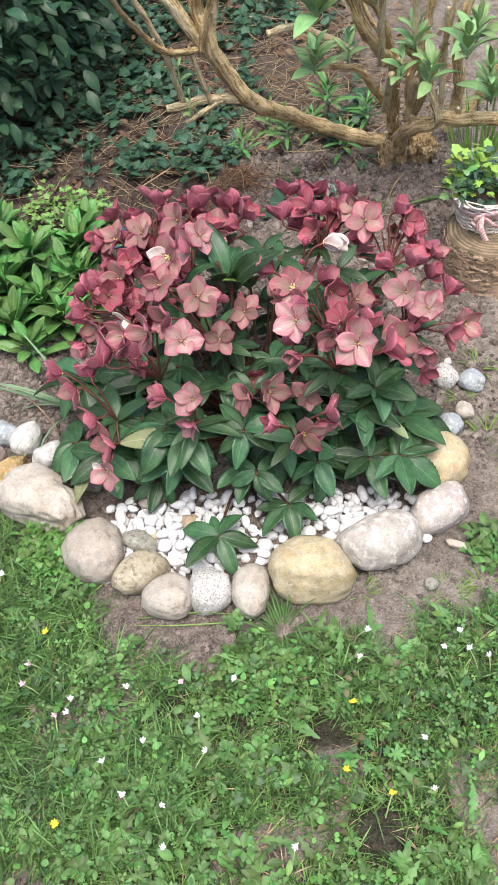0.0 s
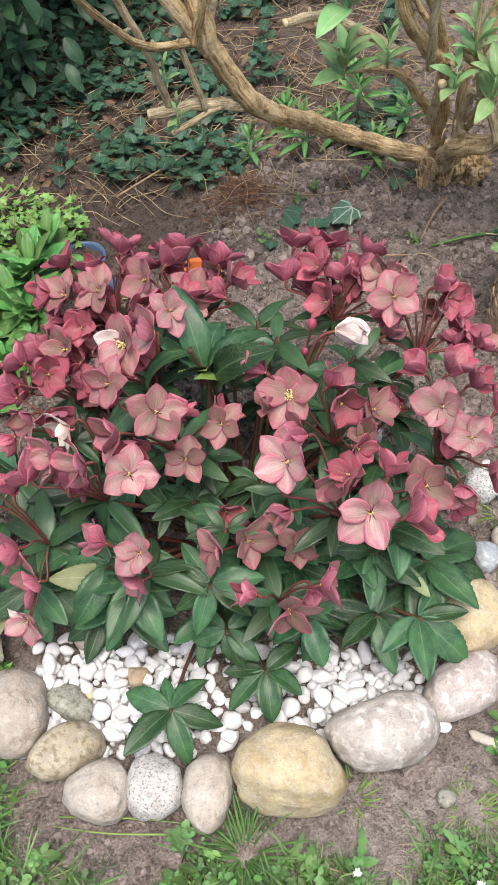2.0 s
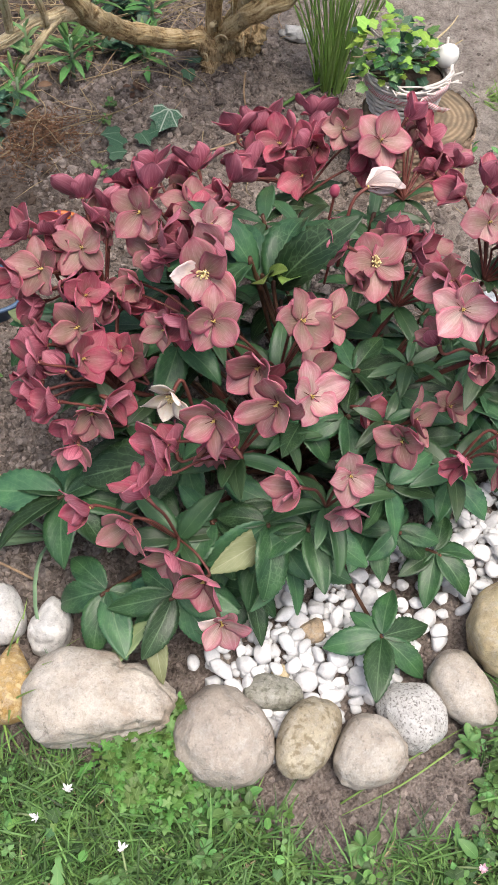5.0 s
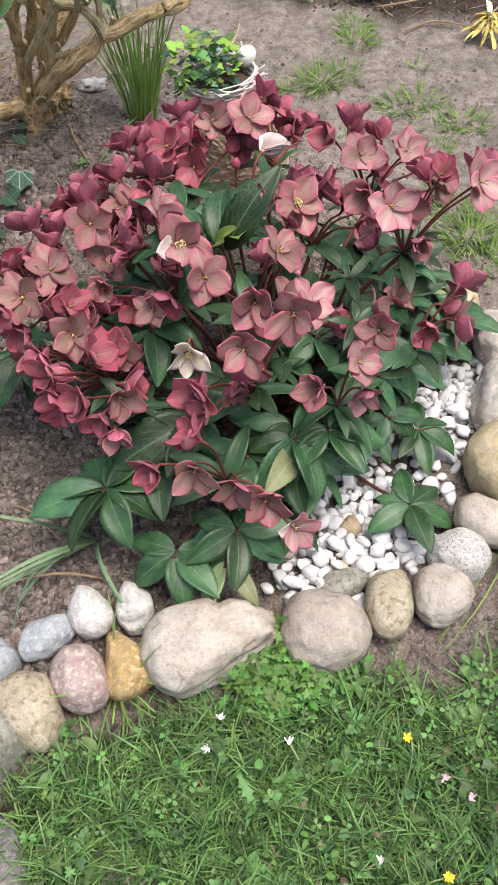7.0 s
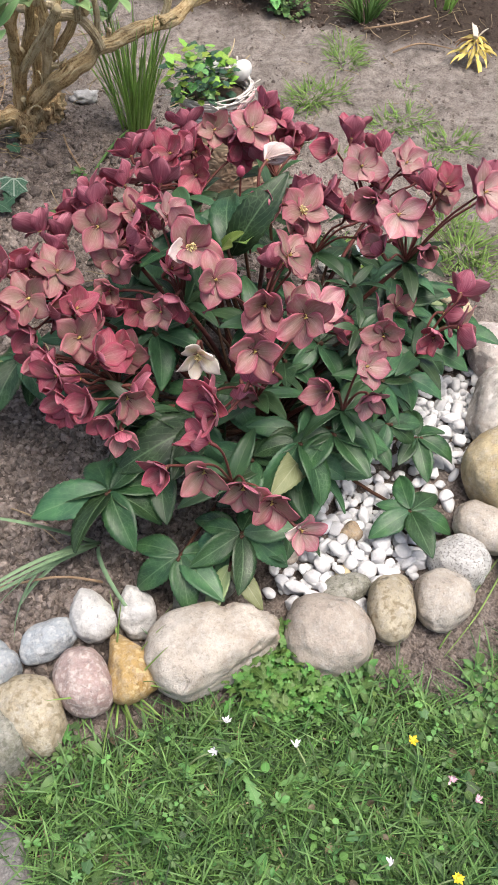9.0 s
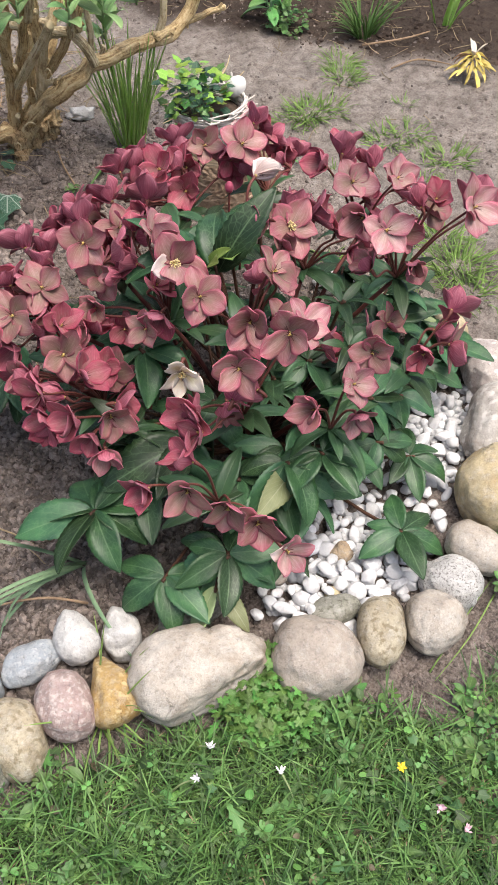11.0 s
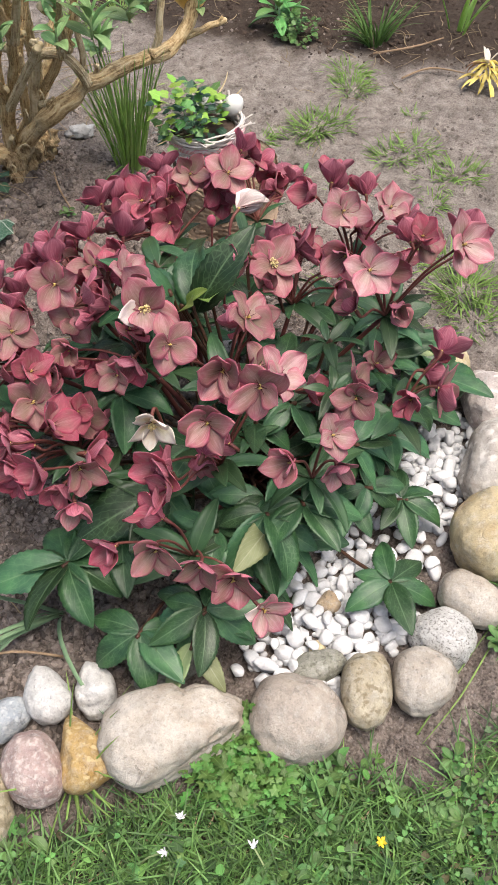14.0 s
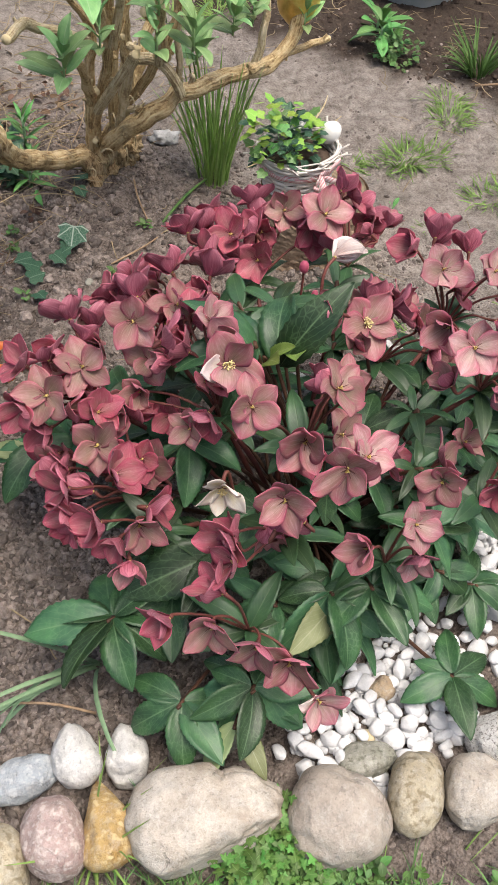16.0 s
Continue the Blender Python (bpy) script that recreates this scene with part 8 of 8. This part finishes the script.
lawn_leaves(9000, 401, clover_shape(), (0.006, 0.012), (-0.5, 0.6), "clover_leaves", "small three-leaved clover in the lawn", 0.42, 0.034, 7.0)
lawn_leaves(2600, 402, long_shape(0.26), (0.013, 0.030), (-0.1, 0.8), "lawn_weeds", "broad-leaved weeds and daisy rosettes in the lawn", 0.45, 0.020)
lawn_leaves(800, 403, cut_shape(), (0.014, 0.030), (-0.4, 0.6), "lawn_weeds", "deeply cut buttercup leaves in the lawn", 0.5, 0.036, 6.0)
lawn_leaves(9000, 408, heart_shape(), (0.008, 0.0135), (-0.3, 0.6), "lawn_weeds", "round-leaved low weeds in the lawn", 0.50, 0.030, 7.0, BRIGHT_WEED, 0.2)
lawn_leaves(2600, 409, long_shape(0.36), (0.009, 0.016), (-0.2, 0.7), "lawn_weeds", "small bronze-tinged leaves in the lawn", 0.62, 0.026, 6.0, BRONZE_WEED, 0.3)
lawn_leaves(1500, 406, toothed_shape(), (0.030, 0.060), (0.0, 0.6), "lawn_weeds", "toothed dandelion leaves in the lawn", 0.45, 0.010, 5.0)
lawn_leaves(2600, 407, cut_shape(5, 0.35), (0.010, 0.020), (-0.4, 0.7), "lawn_weeds", "small lobed dark weeds in the lawn", 0.4, 0.030, 9.0, DARK_WEED, 0.7)


def lawn_rosettes(count, seed, sizes, name, label, lo, w):
    """Flat rings of spoon-shaped leaves, as daisies and plantains make them."""
    x, y, keep, r = lawn_places(count, (-1.0, 0.8, 0.25, 1.35), seed, 0.09)
    keep &= (value_noise(x, y, 6.0, seed) > lo) & ((x > -0.28) | (r.random(len(x)) < 0.3))
    mats = []
    for cx, cy in zip(x[keep], y[keep]):
        n, s = int(r.integers(6, 13)), r.uniform(*sizes)
        yaw = np.arange(n) * 2.4 + r.uniform(0, 6.28)
        off = r.uniform(0.0, 0.25, n) * s
        px, py = cx - np.sin(yaw) * off, cy + np.cos(yaw) * off
        mats.append(turns(n, px, py, ground_z(px, py) + r.uniform(0.010, 0.022), s * r.uniform(0.6, 1.15, n), yaw=yaw, tilt=r.uniform(0.0, 0.65, n), lean=r.uniform(-0.25, 0.25, n), r=r))
    v, f, uv = long_shape(w)
    v = [(p[0] * (0.35 + 1.0 * p[1]), p[1], p[2]) for p in v]
    thing(name, label, "weeds", scatter(name, (v, f, uv), np.concatenate(mats), WEED_LEAF), kind="stuff")


lawn_rosettes(900, 411, (0.010, 0.021), "daisy_rosettes", "flat rosettes of spoon-shaped daisy leaves in the lawn", 0.35, 0.30)
lawn_rosettes(700, 412, (0.007, 0.014), "lawn_weeds", "small fresh green weed rosettes in the lawn", 0.4, 0.36)
lawn_leaves(4200, 404, clover_shape(), (0.005, 0.010), (-0.3, 0.6), "clover_leaves", "bright young clover leaves in the lawn", 0.5, 0.036, 11.0, BRIGHT_WEED, 0.15)
lawn_leaves(1500, 405, long_shape(0.24), (0.010, 0.022), (0.0, 0.7), "lawn_weeds", "bright young weed leaves in the lawn", 0.5, 0.024, 9.0, FRESH_WEED, 0.2)
